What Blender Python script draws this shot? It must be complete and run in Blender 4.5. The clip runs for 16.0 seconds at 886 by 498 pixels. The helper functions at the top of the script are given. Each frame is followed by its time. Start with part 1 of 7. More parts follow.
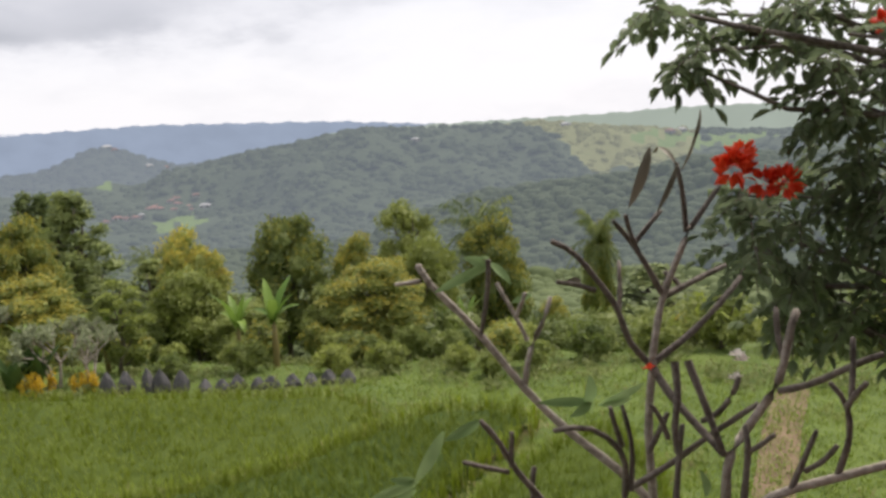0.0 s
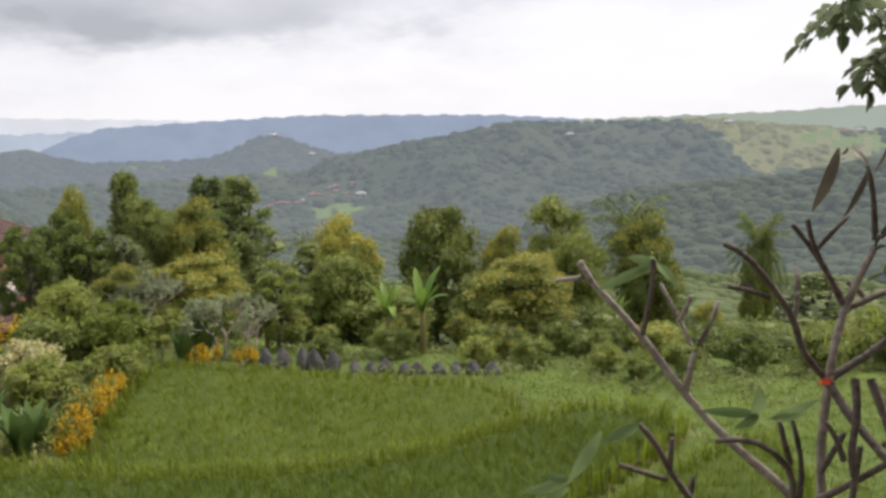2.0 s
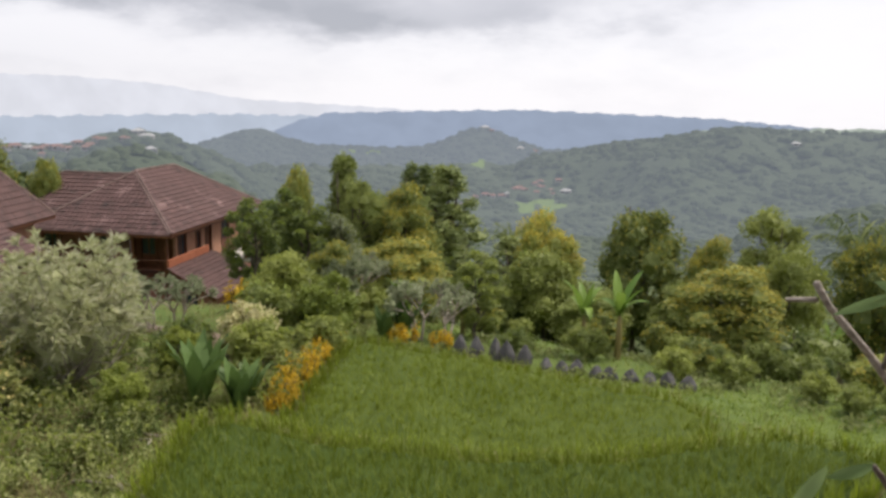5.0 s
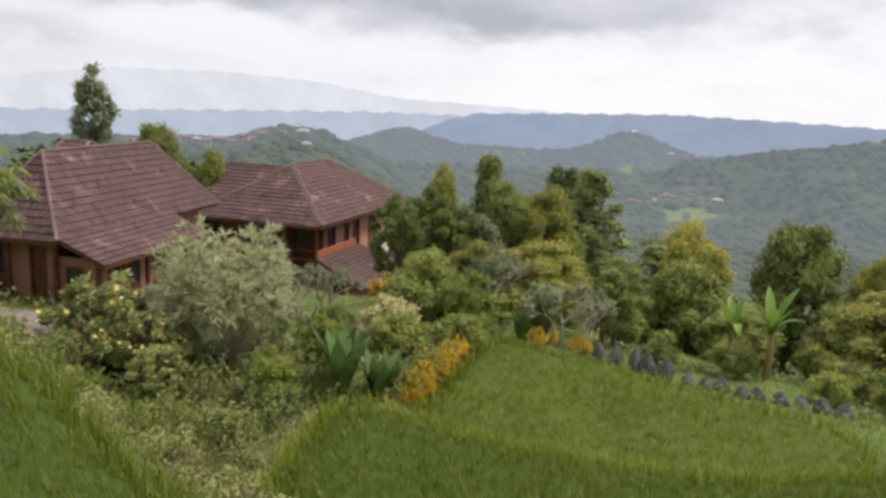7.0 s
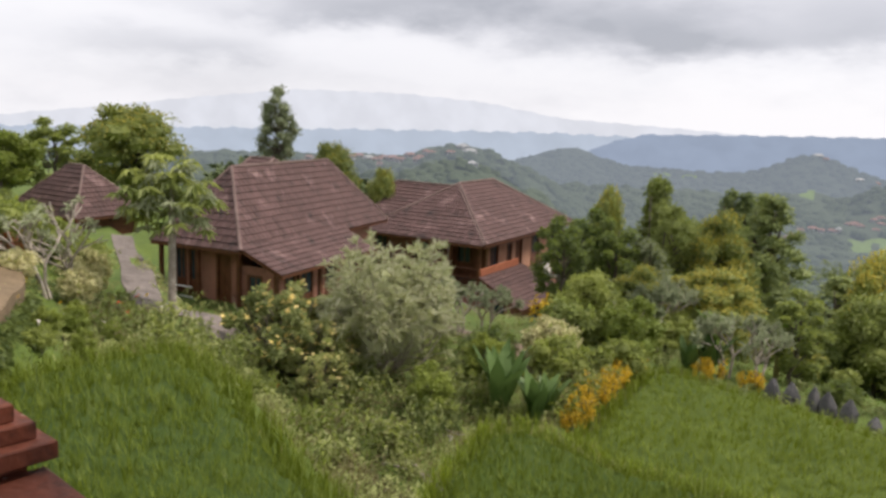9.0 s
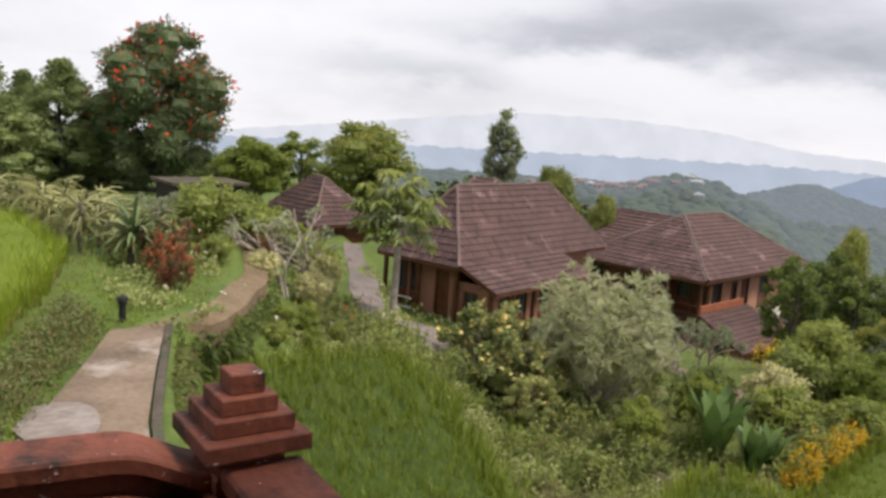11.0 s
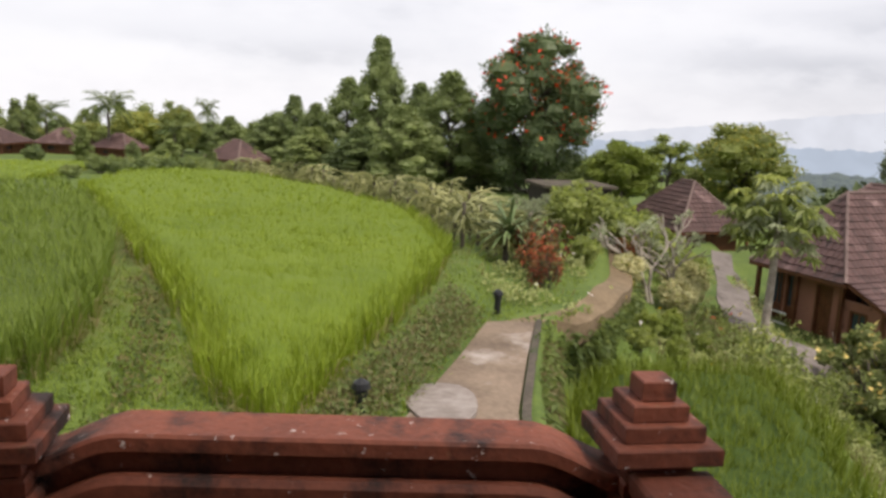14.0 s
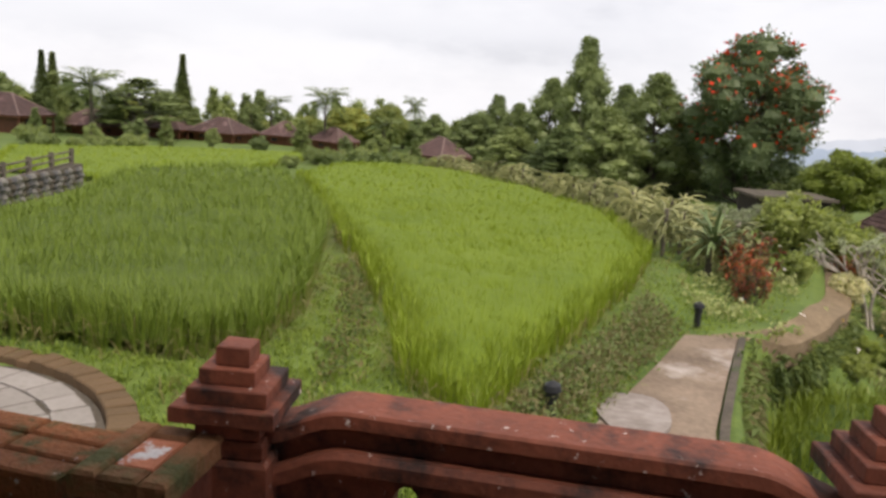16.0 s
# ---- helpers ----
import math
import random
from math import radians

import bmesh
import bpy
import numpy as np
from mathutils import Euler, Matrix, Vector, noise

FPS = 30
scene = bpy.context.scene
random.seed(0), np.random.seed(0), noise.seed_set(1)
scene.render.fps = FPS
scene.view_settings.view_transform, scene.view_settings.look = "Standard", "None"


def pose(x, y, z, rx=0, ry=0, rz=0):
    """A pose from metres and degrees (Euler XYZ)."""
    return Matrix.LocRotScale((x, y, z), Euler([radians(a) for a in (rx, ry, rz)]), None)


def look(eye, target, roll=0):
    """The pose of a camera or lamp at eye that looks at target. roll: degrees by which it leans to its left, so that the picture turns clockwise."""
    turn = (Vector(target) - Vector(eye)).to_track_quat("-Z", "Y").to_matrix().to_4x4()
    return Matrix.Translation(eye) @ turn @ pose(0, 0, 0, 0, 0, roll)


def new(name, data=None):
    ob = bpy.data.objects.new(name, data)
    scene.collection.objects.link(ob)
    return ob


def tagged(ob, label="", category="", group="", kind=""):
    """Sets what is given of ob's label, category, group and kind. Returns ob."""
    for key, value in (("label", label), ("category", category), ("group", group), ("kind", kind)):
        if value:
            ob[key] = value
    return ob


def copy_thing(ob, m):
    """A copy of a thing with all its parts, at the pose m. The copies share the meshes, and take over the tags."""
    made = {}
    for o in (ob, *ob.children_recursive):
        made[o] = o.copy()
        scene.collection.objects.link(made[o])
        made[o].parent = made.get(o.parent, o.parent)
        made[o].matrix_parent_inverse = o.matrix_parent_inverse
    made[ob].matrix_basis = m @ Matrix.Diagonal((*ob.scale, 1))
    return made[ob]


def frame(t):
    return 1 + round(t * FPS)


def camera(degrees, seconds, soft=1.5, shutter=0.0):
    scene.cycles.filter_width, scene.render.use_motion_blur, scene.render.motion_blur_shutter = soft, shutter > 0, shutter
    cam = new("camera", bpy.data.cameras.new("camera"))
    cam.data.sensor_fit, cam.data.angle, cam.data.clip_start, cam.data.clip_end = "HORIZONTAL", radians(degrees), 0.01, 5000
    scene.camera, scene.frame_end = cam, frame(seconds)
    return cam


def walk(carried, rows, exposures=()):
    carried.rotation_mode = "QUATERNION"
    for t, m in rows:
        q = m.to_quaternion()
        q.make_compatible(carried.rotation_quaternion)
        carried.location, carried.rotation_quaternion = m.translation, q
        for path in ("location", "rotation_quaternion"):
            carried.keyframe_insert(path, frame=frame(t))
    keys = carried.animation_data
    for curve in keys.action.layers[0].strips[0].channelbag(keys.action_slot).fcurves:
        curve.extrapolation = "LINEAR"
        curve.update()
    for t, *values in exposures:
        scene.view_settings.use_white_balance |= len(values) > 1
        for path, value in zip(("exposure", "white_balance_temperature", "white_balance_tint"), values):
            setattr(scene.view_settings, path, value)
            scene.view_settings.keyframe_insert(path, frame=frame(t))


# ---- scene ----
cam = camera(57.0, 16.0, soft=3.0)
# seconds, heading, tilt, lean; the eye swings 0.28 m ahead of the turning body
PATH = (
    (0, 0, -10.4, 2.3), (0.5, 2.67, -10.37, 1.85), (1, 5.43, -10.53, 1.91), (1.5, 8.17, -10.34, 1.62), (2, 10.7, -10.46, 1.5),
    (2.5, 13.67, -10.64, 0.88), (3, 15.75, -10.9, 0.35), (3.5, 17.95, -10.88, -0.31), (6, 30.29, -11.12, -1.7), (6.5, 32.81, -11.42, -2.26),
    (7, 35.56, -10.87, -2.15), (7.5, 37.67, -10.39, -1.91), (8, 40.68, -10.1, -1.42), (8.5, 43.72, -9.97, -1.56), (11, 62.59, -9.08, -4.09),
    (11.5, 66.46, -8.59, -3.64), (12, 70.75, -8.81, -3.88), (12.5, 75.13, -8.85, -4.42), (13, 79.72, -9.82, -4), (13.5, 83.33, -10.06, -3.01),
    (14, 87.75, -10.33, -2.63), (14.5, 91.9, -11.36, -2.82), (15, 95.41, -10.64, -2.62), (15.5, 98.48, -10.86, -3.49), (16, 101.7, -11.06, -3.64),
)
SWING = 0.28
walk(cam, [(t, pose(-SWING * math.sin(radians(a)), SWING * math.cos(radians(a)), 0, 90 + p, l, a)) for t, a, p, l in PATH], ((0, .04, 6500, 14), (16, .04, 6500, 14)))

# ---- sky and light: thin bright overcast, sun high beyond the valley ----
SUN_UP, SUN_ROUND = 58, 40


# soft grey cloud banks: heading, height, half widths in degrees, depth of grey
BANKS = ((20, 5.6, 9, 1.3, .50), (33, 4.6, 8, .9, .42), (18, 8.0, 14, 1.6, .35), (43, 7.6, 11, 1.6, .95), (56, 6.2, 9, .9, .55), (36, 5.4, 5, .7, .50), (104, 3.6, 12, .8, .16), (123, 2.6, 10, .9, .16), (68, 3.6, 6, .7, .30), (58, 1.0, 22, 2.2, .30), (90, 8.5, 16, 1.2, .12))


def make_sky():
    world = bpy.data.worlds.new("sky")
    scene.world = world
    world.use_nodes = True
    nt = world.node_tree
    nt.nodes.clear()
    n, link = nt.nodes.new, nt.links.new

    def calc(kind, a, b=None, c=None):
        node = n("ShaderNodeMath")
        node.operation = kind
        for slot, q in enumerate((a, b, c)):
            if isinstance(q, (int, float)):
                node.inputs[slot].default_value = q
            elif q is not None:
                link(q, node.inputs[slot])
        return node.outputs[0]

    def puffs(scale, detail, rough):
        node = n("ShaderNodeTexNoise")
        node.inputs["Scale"].default_value, node.inputs["Detail"].default_value, node.inputs["Roughness"].default_value = scale, detail, rough
        link(mp.outputs["Vector"], node.inputs["Vector"])
        return node.outputs["Fac"]

    out, bg, sky = n("ShaderNodeOutputWorld"), n("ShaderNodeBackground"), n("ShaderNodeTexSky")
    sky.sky_type, sky.sun_disc = "NISHITA", False
    sky.sun_elevation, sky.sun_rotation = radians(SUN_UP), radians(SUN_ROUND)
    sky.dust_density, sky.altitude = 1.0, 900
    co, mp, xyz = n("ShaderNodeTexCoord"), n("ShaderNodeMapping"), n("ShaderNodeSeparateXYZ")
    mp.inputs["Scale"].default_value = (1.5, 1.5, 4.0)
    mp.inputs["Location"].default_value = (3.1, 0.4, 0.2)
    link(co.outputs["Generated"], mp.inputs["Vector"])
    link(co.outputs["Generated"], xyz.inputs["Vector"])
    big, small = puffs(2.2, 7, .55), puffs(6.5, 6, .55)
    turn = calc("MULTIPLY", calc("ARCTAN2", calc("MULTIPLY", xyz.outputs["X"], -1), xyz.outputs["Y"]), 57.2958)
    turn = calc("MULTIPLY_ADD", calc("SUBTRACT", big, .5), 30, turn)
    rise = calc("MULTIPLY", calc("ARCSINE", xyz.outputs["Z"]), 57.2958)
    rise = calc("MULTIPLY_ADD", calc("SUBTRACT", small, .5), 3.4, rise)
    rise = calc("MULTIPLY_ADD", calc("SUBTRACT", big, .5), 4.0, rise)
    grey = calc("MULTIPLY", calc("SMOOTH_MAX", calc("SUBTRACT", calc("MULTIPLY_ADD", small, .35, calc("MULTIPLY", big, .65)), .47), 0, .05), 1.4)
    for a, e, w, h, deep in BANKS:
        u = calc("DIVIDE", calc("SUBTRACT", turn, a), w)
        v = calc("DIVIDE", calc("SUBTRACT", rise, e), h * 1.35)
        far = calc("ADD", calc("MULTIPLY", u, u), calc("MULTIPLY", v, v))
        grey = calc("MULTIPLY_ADD", calc("POWER", 2.718, calc("MULTIPLY", far, -1)), deep, grey)
    ramp = n("ShaderNodeValToRGB")
    for k, (at, tone) in enumerate(((0, (9.9, 9.95, 10.05)), (.25, (8.9, 9.0, 9.25)), (.6, (6.6, 6.75, 7.15)), (1, (4.7, 4.9, 5.3)))):
        el = ramp.color_ramp.elements[k] if k < 2 else ramp.color_ramp.elements.new(at)
        el.position, el.color = at, (*tone, 1)
    link(grey, ramp.inputs["Fac"])
    mix = n("ShaderNodeMix")
    mix.data_type = "RGBA"
    mix.inputs["Factor"].default_value = .93
    link(sky.outputs["Color"], mix.inputs["A"])
    link(ramp.outputs["Color"], mix.inputs["B"])
    link(mix.outputs["Result"], bg.inputs["Color"])
    bg.inputs["Strength"].default_value = .1
    link(bg.outputs["Background"], out.inputs["Surface"])


make_sky()
sun = new("sun", bpy.data.lights.new("sun", "SUN"))
sun.data.energy, sun.data.angle, sun.data.color = 3.5, radians(12), (1, .935, .81)
sun.matrix_basis = look((0, 0, 60), (-60 * math.sin(radians(SUN_ROUND)) / math.tan(radians(SUN_UP)), -60 * math.cos(radians(SUN_ROUND)) / math.tan(radians(SUN_UP)), 0))

# ---- materials ----
def shade(name, dark, light, scale=3.0, rough=.8, bump=.3, fine=40.0, island=.0, thin=.0, spots=None, metal=.0, local=True, deep=.02):
    """A weathered surface: two tones mixed by noise at two scales; island: tone by leaf or piece; thin: light that comes through."""
    m = bpy.data.materials.new(name)
    m.use_nodes = True
    nt = m.node_tree
    n, link = nt.nodes.new, nt.links.new
    bsdf, out = nt.nodes["Principled BSDF"], nt.nodes["Material Output"]
    co = n("ShaderNodeTexCoord")
    src = co.outputs["Object"] if local else n("ShaderNodeNewGeometry").outputs["Position"]
    a, b = n("ShaderNodeTexNoise"), n("ShaderNodeTexNoise")
    for node, s in ((a, scale), (b, fine)):
        node.inputs["Scale"].default_value, node.inputs["Detail"].default_value = s, 5
        link(src, node.inputs["Vector"])
    add = n("ShaderNodeMath")
    add.operation = "MULTIPLY_ADD"
    add.inputs[1].default_value = .45
    link(b.outputs["Fac"], add.inputs[0])
    half = n("ShaderNodeMath")
    half.operation = "MULTIPLY"
    half.inputs[1].default_value = .55
    link(a.outputs["Fac"], half.inputs[0])
    link(half.outputs[0], add.inputs[2])
    fac = add.outputs[0]
    if island:
        geo, info = n("ShaderNodeNewGeometry"), n("ShaderNodeObjectInfo")
        both = n("ShaderNodeMath")
        both.operation = "MULTIPLY_ADD"
        both.inputs[1].default_value = .34
        link(geo.outputs["Random Per Island"], both.inputs[0])
        rnd = n("ShaderNodeMath")
        rnd.operation = "MULTIPLY"
        rnd.inputs[1].default_value = .66
        link(info.outputs["Random"], rnd.inputs[0])
        link(rnd.outputs[0], both.inputs[2])
        mx = n("ShaderNodeMix")
        mx.inputs["Factor"].default_value = island
        link(fac, mx.inputs["A"])
        link(both.outputs[0], mx.inputs["B"])
        fac = mx.outputs["Result"]
    ramp = n("ShaderNodeValToRGB")
    ramp.color_ramp.elements[0].position, ramp.color_ramp.elements[1].position = (.08, .92) if island else (.3, .7)
    ramp.color_ramp.elements[0].color, ramp.color_ramp.elements[1].color = (*dark, 1), (*light, 1)
    link(fac, ramp.inputs["Fac"])
    colour = ramp.outputs["Color"]
    for tone, size, cut_at in (spots if spots and isinstance(spots[0][0], tuple) else [spots] if spots else []):
        s = n("ShaderNodeTexNoise")
        s.inputs["Scale"].default_value, s.inputs["Detail"].default_value, s.inputs["Roughness"].default_value = size, 6, .65
        link(src, s.inputs["Vector"])
        cut = n("ShaderNodeValToRGB")
        cut.color_ramp.elements[0].position, cut.color_ramp.elements[1].position = cut_at, cut_at + (.16 if size < 15 else .06)
        link(s.outputs["Fac"], cut.inputs["Fac"])
        mx = n("ShaderNodeMix")
        mx.data_type = "RGBA"
        link(cut.outputs["Color"], mx.inputs["Factor"])
        link(colour, mx.inputs["A"])
        mx.inputs["B"].default_value = (*tone, 1)
        colour = mx.outputs["Result"]
    link(colour, bsdf.inputs["Base Color"])
    bsdf.inputs["Roughness"].default_value, bsdf.inputs["Metallic"].default_value = rough, metal
    bsdf.inputs["Specular IOR Level"].default_value = .3
    if bump:
        bp = n("ShaderNodeBump")
        bp.inputs["Strength"].default_value, bp.inputs["Distance"].default_value = bump, deep
        link(b.outputs["Fac"], bp.inputs["Height"])
        link(bp.outputs["Normal"], bsdf.inputs["Normal"])
    if thin:
        tr, mx = n("ShaderNodeBsdfTranslucent"), n("ShaderNodeMixShader")
        mx.inputs["Fac"].default_value = thin
        link(colour, tr.inputs["Color"])
        link(bsdf.outputs[0], mx.inputs[1])
        link(tr.outputs[0], mx.inputs[2])
        link(mx.outputs[0], out.inputs["Surface"])
    return m


def leafy(name, dark, light, thin=.4):
    return shade(name, dark, light, scale=1.2, fine=9, rough=.5, bump=0, island=.75, thin=thin)


GRASS = shade("grass", (.042, .078, .014), (.140, .185, .036), scale=.35, fine=6, rough=.9, bump=.5, local=False, spots=((.16, .12, .06), .5, .66))
FOREST_FLOOR = shade("forest_floor", (.030, .044, .022), (.075, .095, .045), scale=.02, fine=.2, rough=.95, bump=1, local=False, deep=3)
LAWN = leafy("grass_blade", (.100, .165, .018), (.290, .360, .050))
BRUSH = leafy("dull_brush", (0.107, 0.098, 0.037), (0.303, 0.262, 0.115))
WEED_PALE = leafy("pale_weed_leaf", (.14, .175, .055), (.46, .48, .19))
WEED = leafy("weed_leaf", (.075, .118, .030), (.28, .31, .085))
DRYGRASS = leafy("dry_grass", (.16, .14, .05), (.36, .30, .12))
RICE = leafy("rice_blade", (.115, .182, .012), (.280, .345, .026), thin=.3)
RICE_DEEP = leafy("rice_blade_deep", (.080, .128, .010), (.250, .296, .022), thin=.3)
RICE_DARK = leafy("rice_blade_dark", (.056, .096, .008), (.190, .236, .018), thin=.25)
RICE_TALL = leafy("rice_blade_tall", (.082, .136, .016), (.262, .322, .040), thin=.25)
# Paler rice for field edges: the backlit rim put into the colour.
RICE_BACKLIT_RIM = leafy("rice_blade_backlit_rim", (0.131, 0.200, 0.015), (0.362, 0.431, 0.035), thin=.4)
# Darker than the blades: shade among the stems put into the colour.
BED_BRIGHT = shade("bright_rice_stem_shade", (.076, .118, .007), (.142, .190, .013), scale=.5, fine=14, rough=.9, bump=.6, local=False)
BED_MID = shade("green_rice_stem_shade", (.034, .058, .006), (.085, .116, .011), scale=.5, fine=14, rough=.9, bump=.6, local=False)
BED_DARK = shade("deep_rice_stem_shade", (.020, .042, .005), (.055, .088, .009), scale=.5, fine=14, rough=.9, bump=.6, local=False)
BARK = shade("bark", (.06, .05, .04), (.17, .14, .11), scale=3, fine=30, bump=.8)
PALEBARK = shade("pale_bark", (0.13, 0.107, 0.0858), (0.55, 0.481, 0.413), scale=7, fine=40, bump=.6, spots=((.09, .075, .06), 11, .62))
DARKBARK = shade("dark_bark", (0.06, 0.048, 0.0405), (0.255, 0.217, 0.188), scale=8, fine=50, bump=.6)
FOREST = shade("forest_crown", (.050, .074, .034), (.135, .165, .070), scale=.03, fine=.3, rough=.95, bump=0, island=.5)
TREE_GREEN = leafy("tree_leaf", (.100, .142, .042), (.395, .430, .110))
TREE_DARK = leafy("dark_leaf", (.075, .115, .042), (.300, .345, .100))
TREE_GOLD = leafy("gold_leaf", (.205, .215, .036), (.610, .510, .100))
TULIP_FAR = leafy("tulip_crown_leaf", (0.055, 0.090, 0.044), (0.230, 0.282, 0.115))
TREE_BRIGHT = leafy("bright_leaf", (.110, .165, .027), (.380, .425, .080))
TREE_CONIFER = leafy("conifer_leaf", (0.102, 0.146, 0.058), (0.354, 0.408, 0.150))
GREYLEAF = leafy("grey_leaf", (0.143, 0.175, 0.0886), (0.457, 0.487, 0.304))
CREAM_GREY = leafy("cream_edged_leaf", (0.382, 0.39, 0.236), (0.743, 0.725, 0.52))
VAR_LEAF = leafy("variegated_leaf", (.21, .24, .115), (.62, .635, .36))
CREAM = leafy("cream_leaf", (.42, .40, .18), (.82, .76, .46))
YELLOW = leafy("yellow_leaf", (.42, .28, .015), (.80, .56, .04))
REDLEAF = leafy("red_leaf", (.10, .03, .02), (.60, .16, .07))
BRONZE = leafy("bronze_leaf", (0.056, 0.07, 0.025), (0.256, 0.2, 0.07))
BRICK_KERB = shade("mossy_kerb_brick", (.06, .042, .022), (.19, .115, .06), scale=5, fine=40, rough=.95, bump=.6, island=.4, spots=((.07, .075, .03), 4, .55))
FLAG = shade("pale_flagstone", (.15, .13, .11), (.36, .32, .295), scale=2, fine=14, rough=.9, bump=.4, island=.4, spots=((.12, .11, .07), 5, .62))
KERB = shade("mossy_kerb", (.04, .034, .026), (.13, .105, .08), scale=2, fine=16, rough=.95, bump=.6, local=False, spots=((.05, .07, .025), 2.2, .56))
PETAL = leafy("red_petal", (.62, .035, .015), (.90, .10, .03), thin=.3)
PETAL_YELLOW = leafy("yellow_petal", (.70, .45, .03), (.85, .62, .08), thin=.3)
PETAL_CREAM = leafy("cream_petal", (.74, .55, .16), (.90, .74, .34), thin=.3)
PETAL_WHITE = leafy("white_petal", (.62, .52, .50), (.85, .80, .76), thin=.3)
HELI_LEAF = leafy("heliconia_leaf", (.050, .100, .026), (.185, .275, .075), thin=.2)
BANANA = leafy("banana_leaf", (0.081, 0.175, 0.024), (0.27, 0.375, 0.072), thin=.35)
CACTUS = leafy("cactus_stem", (0.07, 0.0845, 0.026), (0.38, 0.368, 0.153), thin=.05)
SPIKE = leafy("spike_leaf", (.05, .09, .03), (.22, .28, .11), thin=.1)
PALM = leafy("palm_leaf", (0.06, 0.105, 0.028), (0.24, 0.27, 0.084), thin=.2)
BRICK = shade("red_brick", (.030, .012, .010), (.32, .095, .052), scale=7, fine=45, rough=.7, bump=.5, island=.2, deep=.008, spots=(((.028, .015, .013), 6, .47), ((.20, .13, .06), 9, .66), ((.66, .58, .54), 30, .65)))
BRICK_MOSS = shade("mossy_brick", (.075, .034, .016), (.40, .14, .05), scale=6, fine=60, rough=.9, bump=.6, island=.4, spots=(((.075, .072, .026), 13, .50), ((.50, .44, .40), 22, .63)))
BRICK_WALL = shade("house_brick", (.17, .075, .055), (.37, .18, .135), scale=1.2, fine=14, rough=.9, bump=.5, island=.15, spots=((.12, .06, .045), 2.5, .58))
TILE = shade("roof_tile", (.036, .023, .022), (.170, .100, .093), scale=.7, fine=7, rough=.9, bump=.3, island=.45, local=False, spots=(((.040, .031, .030), 1.3, .55), ((.29, .19, .18), .8, .58), ((.36, .29, .27), 4.5, .66)))
TIMBER = shade("brown_timber", (.05, .018, .010), (.16, .06, .03), scale=4, fine=30, rough=.5, bump=.2)
DARKROOM = shade("dark_interior", (.015, .012, .010), (.04, .03, .025), scale=2, bump=0)
PLASTER = shade("pale_plaster", (.45, .42, .36), (.68, .65, .58), scale=2, fine=20, rough=.9, bump=.1)
CONCRETE = shade("path_concrete", (.11, .078, .055), (.27, .20, .145), scale=1.1, fine=12, rough=.9, bump=.3, spots=(((.42, .365, .33), .8, .53), ((.085, .07, .045), 1.7, .60)))
STONE = shade("dark_stone", (0.04, 0.04, 0.044), (0.15, 0.14, 0.14), scale=4, fine=25, rough=.8, bump=.7)
COBBLE = shade("cobbled_path", (.075, .062, .054), (.255, .215, .195), scale=1.6, fine=7, rough=.95, bump=1, deep=.05, local=False)
RUBBLE = shade("grey_rubble", (.10, .09, .08), (.30, .28, .25), scale=3, fine=20, rough=.9, bump=.7)
EARTH = shade("bare_earth", (.10, .07, .04), (.25, .18, .11), scale=1.5, fine=12, rough=.95, bump=.5)
BLACK = shade("black_metal", (.008, .008, .009), (.03, .03, .032), scale=10, fine=50, rough=.45, bump=.1)
WHITE = shade("white_paint", (.6, .6, .58), (.85, .85, .83), scale=3, bump=0, rough=.6)
PANE = shade("dark_glass", (.02, .03, .04), (.05, .07, .09), scale=2, bump=0, rough=.08)


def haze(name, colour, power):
    """Plain far distance: haze painted as a flat, faintly mottled glow."""
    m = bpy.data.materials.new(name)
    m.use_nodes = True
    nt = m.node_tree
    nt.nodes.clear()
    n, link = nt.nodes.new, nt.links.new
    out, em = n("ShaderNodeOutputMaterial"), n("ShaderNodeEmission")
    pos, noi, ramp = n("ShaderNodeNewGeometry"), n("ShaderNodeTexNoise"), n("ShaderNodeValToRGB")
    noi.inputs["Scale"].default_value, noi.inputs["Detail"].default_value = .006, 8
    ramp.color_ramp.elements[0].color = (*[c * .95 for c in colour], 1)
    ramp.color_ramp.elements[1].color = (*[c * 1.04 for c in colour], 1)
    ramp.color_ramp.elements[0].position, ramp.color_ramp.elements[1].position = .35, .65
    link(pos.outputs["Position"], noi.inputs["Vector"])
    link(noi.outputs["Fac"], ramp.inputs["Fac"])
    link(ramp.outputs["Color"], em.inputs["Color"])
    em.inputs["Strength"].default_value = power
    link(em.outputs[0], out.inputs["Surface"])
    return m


# Haze colours of the far ranges; they glow instead of being lit.
MESA_BLUE = haze("blue_haze_glow", (.31, .375, .48), 1)
PEAK_BLUE = haze("pale_haze_glow", (.72, .75, .80), 1)
PLAIN_BLUE = haze("plain_haze_glow", (.47, .54, .63), 1)
RIDGE_GREEN = haze("green_haze_glow", (.36, .42, .36), 1)


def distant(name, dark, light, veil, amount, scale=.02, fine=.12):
    """Country too far off to shift: its own colours mixed with emitted haze."""
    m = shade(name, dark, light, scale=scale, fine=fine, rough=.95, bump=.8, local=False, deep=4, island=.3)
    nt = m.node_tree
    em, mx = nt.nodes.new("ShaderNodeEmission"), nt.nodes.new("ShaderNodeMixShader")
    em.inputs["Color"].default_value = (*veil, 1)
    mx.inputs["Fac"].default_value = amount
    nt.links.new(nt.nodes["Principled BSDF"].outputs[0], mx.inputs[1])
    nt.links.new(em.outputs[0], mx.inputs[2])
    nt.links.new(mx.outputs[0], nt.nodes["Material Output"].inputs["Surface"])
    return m


